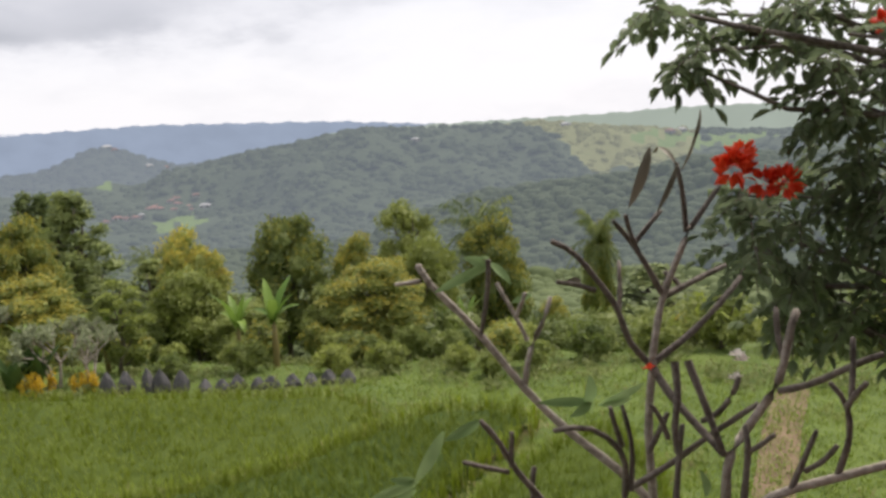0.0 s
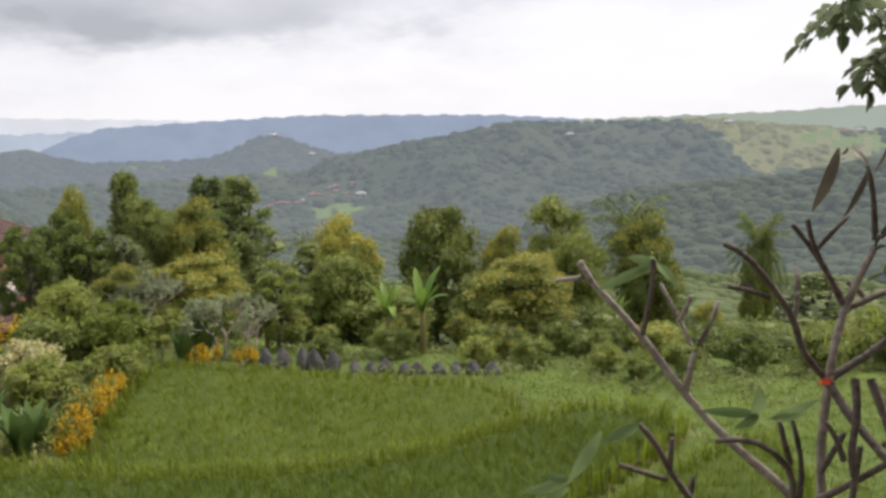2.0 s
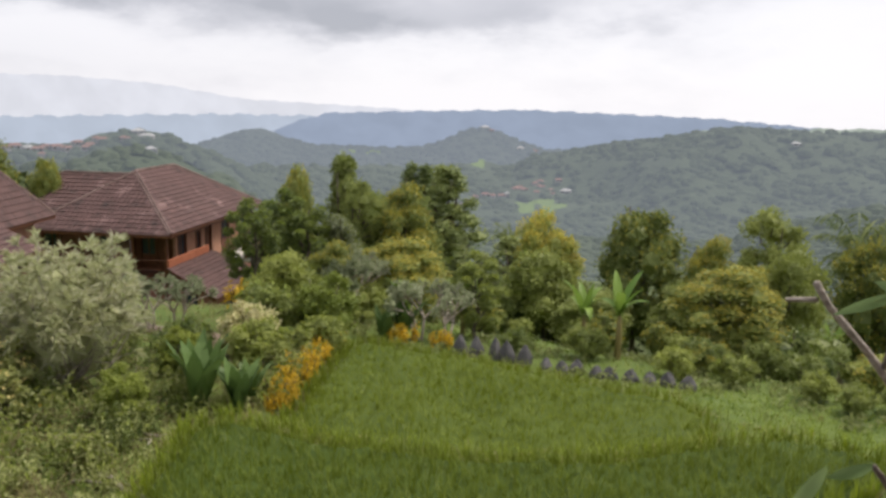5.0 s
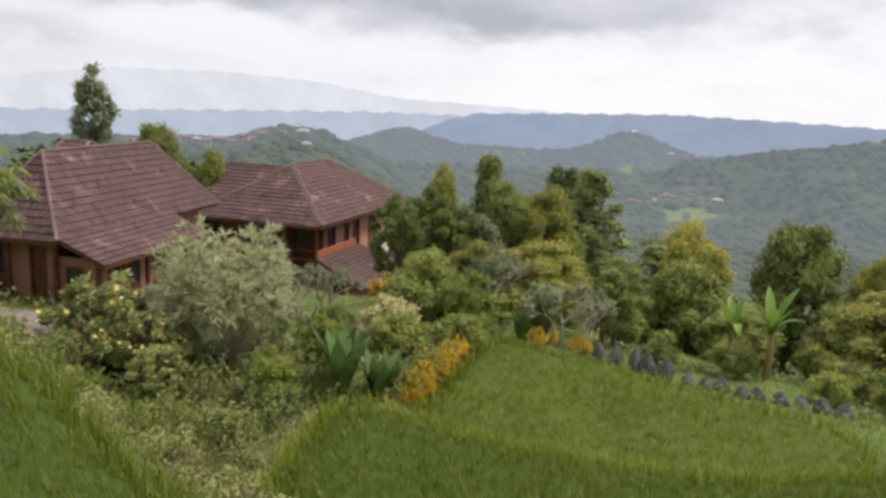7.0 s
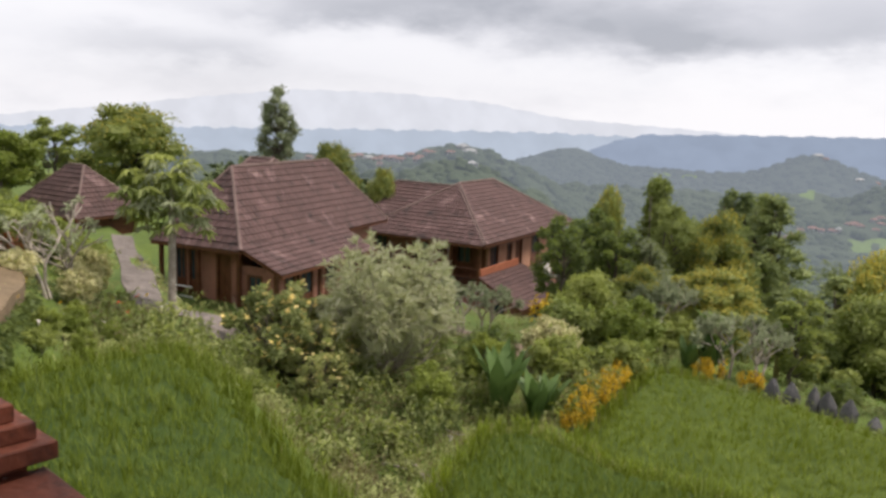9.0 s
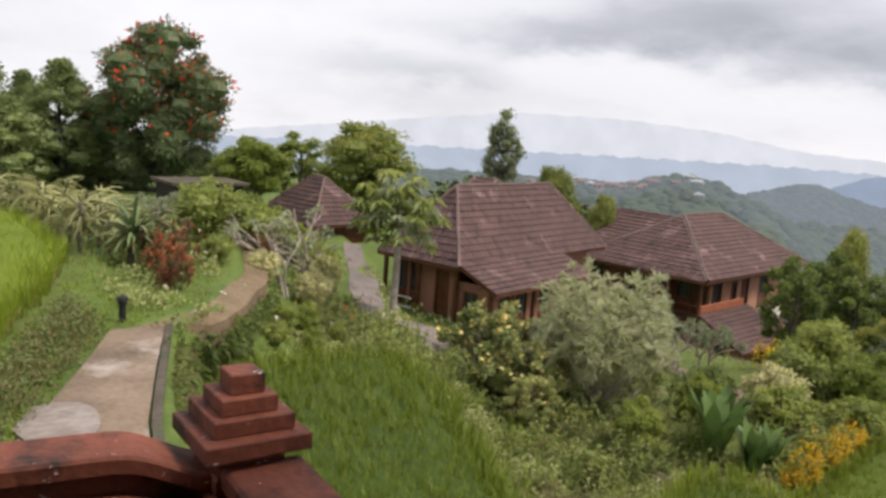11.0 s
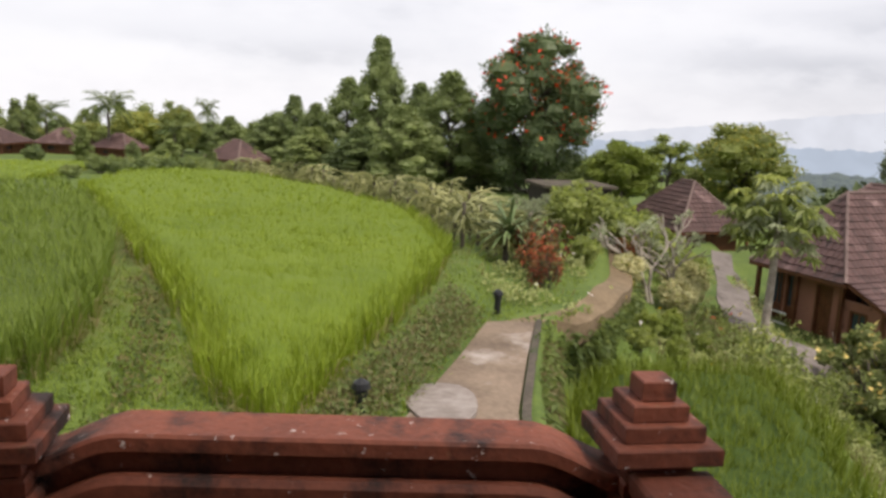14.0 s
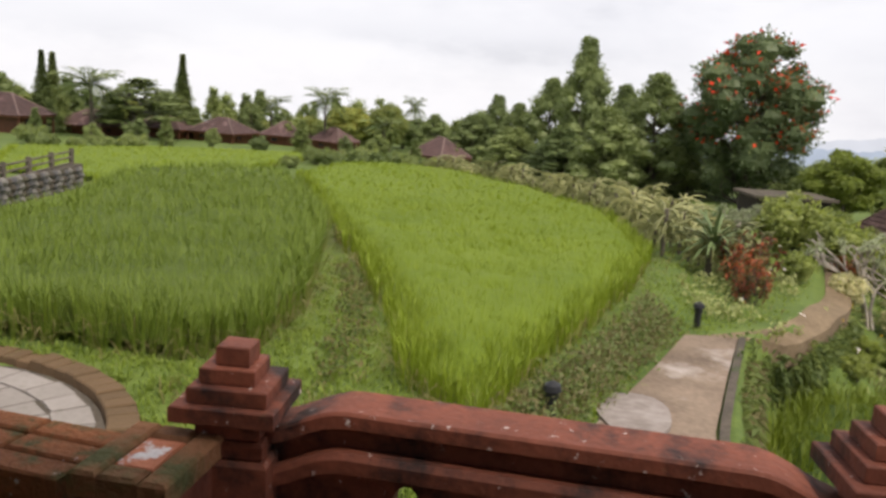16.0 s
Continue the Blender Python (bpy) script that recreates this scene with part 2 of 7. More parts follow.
# Haze colour that the far materials give off, more with distance.
AIR_GLOW = (.255, .295, .345)
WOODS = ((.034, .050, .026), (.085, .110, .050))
HILL_NEAR = distant("hill_woods_near", *WOODS, AIR_GLOW, .30)
HILL_MID = distant("hill_woods_mid", *WOODS, AIR_GLOW, .48)
HILL_FAR = distant("hill_woods_far", *WOODS, AIR_GLOW, .74)
PLAIN_FAR = distant("valley_woods_far", *WOODS, AIR_GLOW, .86, .006, .03)
PADDY_AND_SUN_FAR = distant("far_paddy_and_sun_patch", (.10, .16, .045), (.19, .26, .08), AIR_GLOW, .42)
WALL_FAR = distant("far_pale_wall", (.30, .28, .25), (.46, .44, .40), AIR_GLOW, .42, .3, 1)
ROOF_FAR = distant("far_clay_roof", (.30, .16, .12), (.42, .25, .20), AIR_GLOW, .42, .3, 1)
TIN_FAR = distant("far_bright_roof", (.5, .5, .49), (.68, .67, .66), AIR_GLOW, .35, .3, 1)
# Paler copy of the woods: a patch of sun put into the colour.
SLOPE_SUN_TINT = distant("far_slope_sun_tint", (.11, .13, .05), (.24, .255, .11), (.32, .34, .33), .5)

# ---- building tools ----


class Geo:
    """Gathers points and faces of one mesh."""

    def __init__(self):
        self.v, self.f, self.m, self.n = [], [], [], 0

    def add(self, v, f, m=0):
        v, f = np.asarray(v, float).reshape(-1, 3), np.asarray(f, int)
        self.v.append(v)
        self.f.append(f + self.n)
        self.m.append(np.full(len(f), m))
        self.n += len(v)
        return self

    def box(self, c, s, turn=0.0, m=0, taper=1.0, bevel=0.0):
        sx, sy, sz = np.array(s) / 2
        b = min(bevel, sx * .5, sy * .5, sz * .5)
        lay = []
        for z, k, g in ((-sz, 1, b), (-sz + b, 1, 0), (sz - b, taper, 0), (sz, taper, b)):
            lay += [(x * (sx * k - g), y * (sy * k - g), z) for x, y in ((-1, -1), (1, -1), (1, 1), (-1, 1))]
        v = np.array(lay)
        if not b:
            v = v[[0, 1, 2, 3, 12, 13, 14, 15]]
        ca, sa = math.cos(turn), math.sin(turn)
        v = np.c_[v[:, 0] * ca - v[:, 1] * sa, v[:, 0] * sa + v[:, 1] * ca, v[:, 2]] + np.array(c)
        k = len(v) // 4
        f = [(3, 2, 1, 0), tuple(4 * (k - 1) + i for i in range(4))]
        for j in range(k - 1):
            f += [(4 * j + i, 4 * j + (i + 1) % 4, 4 * j + 4 + (i + 1) % 4, 4 * j + 4 + i) for i in range(4)]
        return self.add(v, f, m)

    def tube(self, pts, radii, sides=7, m=0):
        pts = np.array(pts, float)
        radii = np.broadcast_to(np.array(radii, float), len(pts)) if np.ndim(radii) == 0 else np.array(radii, float)
        d = np.gradient(pts, axis=0)
        d /= np.linalg.norm(d, axis=1)[:, None] + 1e-9
        ref = np.where(np.abs(d[:, 2:3]) > .9, [[1., 0, 0]], [[0, 0, 1.]])
        u = np.cross(d, ref)
        u /= np.linalg.norm(u, axis=1)[:, None]
        w = np.cross(d, u)
        a = np.linspace(0, 2 * np.pi, sides, endpoint=False)
        v = pts[:, None] + radii[:, None, None] * (np.cos(a)[None, :, None] * u[:, None] + np.sin(a)[None, :, None] * w[:, None])
        k = len(pts)
        v = np.vstack([v.reshape(-1, 3), pts[-1:] + d[-1:] * radii[-1] * .6, pts[:1]])
        i, j = np.meshgrid(np.arange(k - 1), np.arange(sides), indexing="ij")
        i, j = i.ravel(), j.ravel()
        f = np.c_[i * sides + j, i * sides + (j + 1) % sides, (i + 1) * sides + (j + 1) % sides, (i + 1) * sides + j]
        self.add(v, f, m)
        s = np.arange(sides)
        cap = np.c_[(k - 1) * sides + s, (k - 1) * sides + (s + 1) % sides, np.full(sides, k * sides)] + self.n - len(v)
        self.f.append(cap)
        self.m.append(np.full(sides, m))
        return self

    def blob(self, c, s, bumps=.25, seed=0, rings=7, m=0):
        a, b = np.meshgrid(np.linspace(0, np.pi, rings + 1), np.linspace(0, 2 * np.pi, rings * 2, endpoint=False), indexing="ij")
        d = np.stack([np.sin(a) * np.cos(b), np.sin(a) * np.sin(b), np.cos(a)], -1).reshape(-1, 3)
        k = 1 + bumps * np.sin(d[:, 0] * 5 + seed) * np.sin(d[:, 1] * 4.3 + seed * 2.1) + bumps * .6 * np.sin(d[:, 2] * 9 + seed * 1.7 + d[:, 0] * 6)
        v = d * k[:, None] * np.array(s) + np.array(c)
        w = rings * 2
        i, j = np.meshgrid(np.arange(rings), np.arange(w), indexing="ij")
        i, j = i.ravel(), j.ravel()
        return self.add(v, np.c_[i * w + j, (i + 1) * w + j, (i + 1) * w + (j + 1) % w, i * w + (j + 1) % w], m)

    def leaves(self, at, way, up, length, width, m=0, fold=.25, droop=.0):
        """One pointed, folded leaf at each place; way: where it points."""
        at, way = np.asarray(at, float), np.asarray(way, float)
        k = len(at)
        way = way / (np.linalg.norm(way, axis=1)[:, None] + 1e-9)
        side = np.cross(way, up)
        side /= np.linalg.norm(side, axis=1)[:, None] + 1e-9
        nor = np.cross(side, way)
        L, W = np.broadcast_to(length, k)[:, None], np.broadcast_to(width, k)[:, None]
        mid = at + way * L * .45
        v = np.stack([at, mid + side * W * .5 + nor * W * fold, at + way * L - np.array([0, 0, 1]) * droop * L, mid - side * W * .5 + nor * W * fold], 1).reshape(-1, 3)
        o = np.arange(k)[:, None] * 4
        return self.add(v, np.vstack([o + [[0, 1, 2]], o + [[0, 2, 3]]]), m)

    def blades(self, at, way, length, width, droop, m=0):
        """Grass: a tapering blade of two lengths that bends over."""
        at, way = np.asarray(at, float), np.asarray(way, float)
        k = len(at)
        flat = way.copy()
        flat[:, 2] = 0
        flat /= np.linalg.norm(flat, axis=1)[:, None] + 1e-9
        side = np.c_[-flat[:, 1], flat[:, 0], np.zeros(k)]
        way = way / np.linalg.norm(way, axis=1)[:, None]
        L, W, D = (np.broadcast_to(q, k)[:, None] for q in (length, width, droop))
        mid = at + way * L * .55
        tip = mid + way * L * .35 + flat * L * .35 * D - np.array([0, 0, 1]) * L * .3 * D
        v = np.stack([at - side * W * .4, at + side * W * .4, mid + side * W * .5, mid - side * W * .5, tip], 1).reshape(-1, 3)
        o = np.arange(k)[:, None] * 5
        self.add(v, o + [[0, 1, 2, 3]], m)
        self.f.append(o + [[3, 2, 4]] + self.n - len(v))
        self.m.append(np.full(k, m))
        return self

    def mesh(self, name, mats, smooth_faces=False):
        me = bpy.data.meshes.new(name)
        v = np.vstack(self.v)
        me.vertices.add(len(v))
        me.vertices.foreach_set("co", v.astype(np.float32).ravel())
        loops = np.concatenate([f.ravel() for f in self.f])
        tot = np.concatenate([np.full(len(f), f.shape[1]) for f in self.f])
        me.loops.add(len(loops))
        me.loops.foreach_set("vertex_index", loops.astype(np.int32))
        me.polygons.add(len(tot))
        me.polygons.foreach_set("loop_start", (np.cumsum(tot) - tot).astype(np.int32))
        me.polygons.foreach_set("material_index", np.concatenate(self.m).astype(np.int32))
        me.polygons.foreach_set("use_smooth", np.full(len(tot), smooth_faces))
        for mat in (mats if isinstance(mats, (list, tuple)) else [mats]):
            me.materials.append(mat)
        me.update(calc_edges=True)
        me.validate()
        return me


def part(name, geo, mats, parent=None, label="", smooth_faces=False):
    ob = new(name, geo.mesh(name, mats, smooth_faces))
    ob.parent = parent
    return tagged(ob, label)


def thing(name, label, category, group="", place=None):
    ob = new(name)
    ob.empty_display_size = .2
    if place is not None:
        ob.matrix_basis = place
    return tagged(ob, label, category, group)


def spot(az, r, dz=0.0):
    """The place on the ground that lies r metres off at a heading."""
    x, y = -r * math.sin(radians(az)), r * math.cos(radians(az))
    return x, y, float(land(x, y)) + dz


def unit(k, rng, lift=0.0):
    d = rng.normal(size=(k, 3))
    d[:, 2] += lift
    return d / np.linalg.norm(d, axis=1)[:, None]
# ---- lie of the land: heights in metres, the eye is at 0 ----
RAMP_Y = (-60, 2.6, 4.2, 7.6, 9.0, 18, 22, 26, 30, 45, 80, 200, 450)
RAMP_Z = (-3.4, -3.5, -5.0, -5.5, -6.9, -7.6, -8.0, -8.5, -9.6, -14.5, -27, -62, -82)


def ring(points):
    return np.array(points, float)


FIELD_TOP = ring([(-13.1, 2.8), (-13.9, 3.15), (-14.8, 3.7), (-15.1, 5.3), (-14.8, 7), (-12.5, 7), (-8.6, 6), (-6.2, 5.8), (-4.6, 5.4), (-5, 2.2), (-9, 2.15), (-11.4, 2.45)])
FIELD_FRONT = ring([(-9.4, 7.8), (-11, 10.4), (-12.1, 12.8), (-11.6, 13.8), (-9, 13.7), (-5.6, 14.5), (-3.6, 15.6), (-1.8, 17.3), (-.6, 18.4),
                    (1.7, 18.3), (1.9, 17.2), (1, 15.8), (-.4, 13.6), (-2, 9), (-5, 7.4)])
FIELD_BACK = ring([(-11.2, 14.6), (-13.3, 21.0), (-12.6, 21.8), (-7.6, 21.5), (-2.9, 21.1), (-1.9, 20.2), (-1.9, 18.2), (-3.4, 16.2), (-5.8, 15.0), (-8.8, 14.3)])
FIELD_EAST = ring([(.5, 13.8), (2, 15.8), (3.4, 16.4), (3.8, 14), (3.2, 10.5), (0, 9), (-.8, 11)])
TERRACE_A = ring([(-7.3, -1.0), (-8.4, -2.0), (-11, -2.9), (-15, -4.6), (-18.6, -6.3), (-25.8, -9.6), (-32.4, -12.8), (-41, -13.8), (-45, -12.2),
                  (-43, -7.6), (-35, -2.9), (-27.4, .3), (-19.7, 1.2), (-14.6, .5), (-9.9, -.5)])
TERRACE_B = ring([(-8.2, -8.0), (-8.3, -5.8), (-8.3, -4.6), (-9.0, -3.9), (-11, -4.1), (-14.7, -5.2), (-18.9, -6.55), (-26.7, -10.3), (-31.5, -13), (-31, -15),
                  (-26, -16.5), (-24, -15.5), (-16.2, -12), (-11, -11)])
TERRACE_C = ring([(-27, -18), (-31, -16.2), (-37, -17), (-55, -20), (-50, -27), (-38, -31), (-28, -24)])
FLATS = ((FIELD_TOP, -5.1), (FIELD_FRONT, -7.3), (FIELD_BACK, -7.92), (FIELD_EAST, -7.0))


# hill crests: heading and height in degrees as the terrace sees them; foot, crest and back in metres off; roughness
CRESTS = (
    (((8, -10.5), (6, -9.3), (3.5, -8.1), (1.5, -7.3), (-2, -6.4), (-7.4, -5.5), (-12.4, -5.0), (-16, -4.2), (-19, -3.8), (-30, -3.5), (-60, -4)), 250, 430, 560, 2),
    (((24, -9), (21, -6), (19, -4.3), (16.7, -3.75), (14, -2.95), (10.4, -2.45), (8.1, -1.95), (5.6, -1.6), (1.8, -1.75), (-2.5, -1.72), (-6.4, -1.62), (-9.9, -2.0), (-14.4, -2.4), (-19, -2.65), (-60, -2.6)), 520, 1000, 1500, 8),
    (((120, -9), (85, -4.4), (70, -3.7), (58, -3.3), (50, -3.35), (48.2, -2.8), (46.3, -2.35), (43.7, -2.6), (42.2, -3.35), (39.9, -4.4), (37.5, -5.9), (35, -7.8), (33, -9.5), (28, -12)), 330, 620, 900, 3),
)


def inside(x, y, poly):
    """Distance in metres by which points lie inside a polygon, negative outside."""
    x, y = np.asarray(x, float), np.asarray(y, float)
    best, odd = np.full(x.shape, 1e9), np.zeros(x.shape, bool)
    for (ax, ay), (bx, by) in zip(poly, np.roll(poly, -1, 0)):
        dx, dy = bx - ax, by - ay
        s = np.clip(((x - ax) * dx + (y - ay) * dy) / (dx * dx + dy * dy), 0, 1)
        best = np.minimum(best, np.hypot(x - ax - s * dx, y - ay - s * dy))
        if dy:
            odd ^= ((ay > y) != (by > y)) & (x < ax + (y - ay) * dx / dy)
    return np.where(odd, best, -best)


def smooth(a, b, v):
    s = np.clip((v - a) / (b - a), 0, 1)
    return s * s * (3 - 2 * s)


def bell(v, mid, wide):
    return np.exp(-((v - mid) / wide) ** 2)


def land(x, y):
    """Height of the ground."""
    x, y = np.asarray(x, float), np.asarray(y, float)
    r, az = np.hypot(x, y), np.degrees(np.arctan2(-x, y))
    z = np.interp(y - .28 * np.clip(-x - 12, 0, 34), RAMP_Y, RAMP_Z) - .04 * np.clip(-x - 8, 0, 90) * smooth(30, 10, y)
    z = z + .12 * np.sin(x * .9 + 1) * np.sin(y * .8) * smooth(4, 9, r) * smooth(2, 4, y)
    # the brow of the garden ends in a bowl of forest
    west = smooth(60, 75, az) * smooth(95, 160, r)
    z = z - west * 60 * smooth(90, 500, r)
    z = z + .28 * smooth(-1.15, -.45, np.maximum(inside(x, y, TERRACE_A), inside(x, y, TERRACE_B)))
    z = z - 2.7 * bell(x, -28, 7.5) * bell(y, 33, 6.5)
    for poly, level in FLATS:
        z = z + (level - z) * smooth(-.5, -.1, inside(x, y, poly))
    # valley floor, then the hills
    far = smooth(300, 700, r)
    z = z * (1 - far) + far * (-100 - 260 * smooth(1300, 4600, r))
    fold = np.sin(az * .42 + r * .013) + .6 * np.sin(az * 1.1 - r * .021 + 1) + .4 * np.sin(az * 2.3 + r * .03)
    for crest, foot, top, back, rough in CRESTS:
        ks = np.array(crest)
        peak = top * np.tan(np.radians(np.interp(az, ks[::-1, 0], ks[::-1, 1]))) - 5
        foot_at = foot + (330 * smooth(9, 16, az) if top == 1000 else 0)
        s = np.where(r < top, smooth(foot_at, top, r), 1 - smooth(top, back, r))
        z = z + np.maximum(0, peak - z) * s + rough * fold * s * smooth(top, top * .85, r) * (peak > z)
    z = z + 44 * bell(az, 22.6, 2.7) * bell(r, 1500, 240)
    z = z + 42 * bell(az, 38.2, 2.8) * bell(r, 1900, 300)
    return z
# ---- end of land ----

# ---- the ground: one sheet to the horizon ----

def paddy_and_sun_patch(az, r):
    """Valley floor cleared of trees by the far village; crest patch imitates sunlight."""
    patch = np.sin(az * 5.1 + r * .02) * np.sin(az * 2.3 - r * .035)
    return (bell(az, 18.2, 2.7) * bell(r, 745, 80) + .7 * bell(az, 31, 4) * bell(r, 1450, 50) + .9 * bell(az, 22.3, 1.2) * bell(r, 1120, 60) + 1.1 * bell(az, -17, 6.5) * bell(r, 930, 70)) * (.8 + .5 * patch)


def ground_sheet():
    az = np.unique(np.r_[np.arange(-42, 140, .45), np.arange(140, 318.1, 4)])
    az = az[az < 318]
    r = np.r_[1.2, np.geomspace(2.5, 60, 100), np.geomspace(62, 4600, 120)]
    A, R = np.meshgrid(np.radians(az), r)
    x, y = -R * np.sin(A), R * np.cos(A)
    z = land(x, y)
    tall = smooth(250, 700, R)
    z = z + tall * 3.0 * np.sin(x * .11) * np.sin(y * .13) + tall * 2 * np.sin(x * .047 + 2) * np.sin(y * .041)
    k, w = x.shape
    i, j = np.meshgrid(np.arange(k - 1), np.arange(w), indexing="ij")
    i, j = i.ravel(), j.ravel()
    g = Geo()
    g.add(np.c_[x.ravel(), y.ravel(), z.ravel()], np.c_[i * w + j, (i + 1) * w + j, (i + 1) * w + (j + 1) % w, i * w + (j + 1) % w])
    far = R[:-1].ravel()
    head = np.degrees(A[:-1].ravel())
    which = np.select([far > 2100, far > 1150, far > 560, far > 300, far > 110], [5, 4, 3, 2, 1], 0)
    # Material 7 paints the sunny patch on the right-hand ridge.
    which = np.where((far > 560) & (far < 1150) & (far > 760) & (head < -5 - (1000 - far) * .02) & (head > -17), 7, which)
    # Material 6: cleared valley fields, and the crest coloured as if sunlit.
    g.m = [np.where(paddy_and_sun_patch(head, far) > .55, 6, which)]
    ob = part("ground", g, [GRASS, FOREST_FLOOR, HILL_NEAR, HILL_MID, HILL_FAR, PLAIN_FAR, PADDY_AND_SUN_FAR, SLOPE_SUN_TINT], smooth_faces=True)
    tagged(ob, "grassy terraced hillside falling into a forested valley", "ground", kind="structure")


ground_sheet()


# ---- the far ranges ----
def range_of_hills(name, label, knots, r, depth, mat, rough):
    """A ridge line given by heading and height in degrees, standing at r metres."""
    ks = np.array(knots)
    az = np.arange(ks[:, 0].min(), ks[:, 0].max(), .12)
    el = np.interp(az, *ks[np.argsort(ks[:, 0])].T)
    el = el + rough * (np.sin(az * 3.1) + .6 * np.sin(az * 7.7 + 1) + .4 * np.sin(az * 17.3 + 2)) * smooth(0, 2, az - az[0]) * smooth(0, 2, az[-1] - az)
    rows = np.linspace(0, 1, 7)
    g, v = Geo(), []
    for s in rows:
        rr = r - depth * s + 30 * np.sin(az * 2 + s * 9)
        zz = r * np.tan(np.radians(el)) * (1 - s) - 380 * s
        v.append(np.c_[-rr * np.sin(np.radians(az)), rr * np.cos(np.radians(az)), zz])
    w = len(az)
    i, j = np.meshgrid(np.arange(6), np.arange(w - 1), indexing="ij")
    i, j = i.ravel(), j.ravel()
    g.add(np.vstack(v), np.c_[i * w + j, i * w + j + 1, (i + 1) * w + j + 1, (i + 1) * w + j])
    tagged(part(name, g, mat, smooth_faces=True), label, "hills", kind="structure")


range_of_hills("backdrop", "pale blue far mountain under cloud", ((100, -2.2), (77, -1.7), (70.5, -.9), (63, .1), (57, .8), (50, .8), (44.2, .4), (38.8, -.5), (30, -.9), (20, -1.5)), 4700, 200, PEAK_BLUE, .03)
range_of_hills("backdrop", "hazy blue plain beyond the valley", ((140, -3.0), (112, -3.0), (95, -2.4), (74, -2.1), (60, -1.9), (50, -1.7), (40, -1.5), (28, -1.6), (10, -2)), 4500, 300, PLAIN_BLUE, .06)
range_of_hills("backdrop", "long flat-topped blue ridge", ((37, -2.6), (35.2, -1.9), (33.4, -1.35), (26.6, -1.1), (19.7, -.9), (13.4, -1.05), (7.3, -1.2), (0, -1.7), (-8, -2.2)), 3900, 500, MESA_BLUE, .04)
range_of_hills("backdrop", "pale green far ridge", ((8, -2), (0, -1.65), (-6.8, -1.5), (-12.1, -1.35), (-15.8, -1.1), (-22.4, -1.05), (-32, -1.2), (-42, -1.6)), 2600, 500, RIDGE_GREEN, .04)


# ---- forest on the far slopes ----
def dome(g, at, wide, high, lean, m):
    """The rounded top of a far tree."""
    k = 5
    a = np.arange(k) * 2 * np.pi / k + lean
    rings = [(1.0, -.15), (.72, .68)]
    v = [(at[0] + wide * q * math.cos(b + .3 * h), at[1] + wide * q * math.sin(b + .3 * h), at[2] + high * h) for q, h in rings for b in a] + [(at[0], at[1], at[2] + high * .92)]
    i = np.arange(k)
    n = (i + 1) % k
    g.add(v, np.c_[i, n, k + n, k + i], m)
    g.f.append(np.c_[k + i, k + n, np.full(k, 2 * k)] + g.n - len(v))
    g.m.append(np.full(k, m))


def far_forest():
    rng = np.random.default_rng(3)
    g = Geo()
    k = 23000
    az, r = rng.uniform(-34, 66, k), np.exp(rng.uniform(math.log(150), math.log(1750), k))
    x, y = -r * np.sin(np.radians(az)), r * np.cos(np.radians(az))
    z = land(x, y)
    clear = np.maximum(bell(az, 20, 3.2) * bell(r, 850, 60), 1.0 * (paddy_and_sun_patch(az, r) > .4))
    grove = .5 + .5 * np.sin(x * .035 + 1) * np.sin(y * .031) + .3 * np.sin(x * .09 + y * .07)
    for a, b, c, q, s, cl, gr, hd in zip(x, y, z, r, rng.uniform(size=k), clear, grove, az):
        if s < cl:
            continue
        wide = (2.2 + 2.4 * s * s + 1.4 * gr) * (.8 + q / 1300)
        # Crowns within the painted sun patch take material 4.
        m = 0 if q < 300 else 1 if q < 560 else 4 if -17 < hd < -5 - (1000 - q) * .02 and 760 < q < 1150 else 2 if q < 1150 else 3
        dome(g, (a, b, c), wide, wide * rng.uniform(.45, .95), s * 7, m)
    n = 900
    az, r = rng.uniform(-34, 62, n), np.exp(rng.uniform(math.log(58), math.log(200), n))
    x, y = -r * np.sin(np.radians(az)), r * np.cos(np.radians(az))
    for a, b, c, q in zip(x, y, land(x, y), r):
        d, per = rng.uniform(1.8, 3.2) * (1 + q / 500), 60
        way = unit(per, rng, .35) * [1, 1, .6]
        size = d * rng.uniform(.22, .4, per)
        g.leaves(np.array([a, b, c + d * .6]) + way * d * .62 * rng.uniform(.5, 1.15, per)[:, None], way + rng.normal(0, .5, (per, 3)), rng.normal(size=(per, 3)) + [0, 0, 2], size, size * .75)
    ob = part("far_forest", g, [FOREST, HILL_NEAR, HILL_MID, HILL_FAR, SLOPE_SUN_TINT], smooth_faces=True)
    tagged(ob, "dense green rainforest covering the far slopes", "forest", kind="stuff")


far_forest()


# ---- rice ----
def scatter(poly, gap, rng, jitter=.35):
    lo, hi = poly.min(0), poly.max(0)
    X, Y = np.meshgrid(np.arange(lo[0], hi[0], gap), np.arange(lo[1], hi[1], gap))
    X, Y = X.ravel() + rng.normal(0, jitter * gap, X.size), Y.ravel() + rng.normal(0, jitter * gap, X.size)
    keep = inside(X, Y, poly) > .02
    return X[keep], Y[keep]


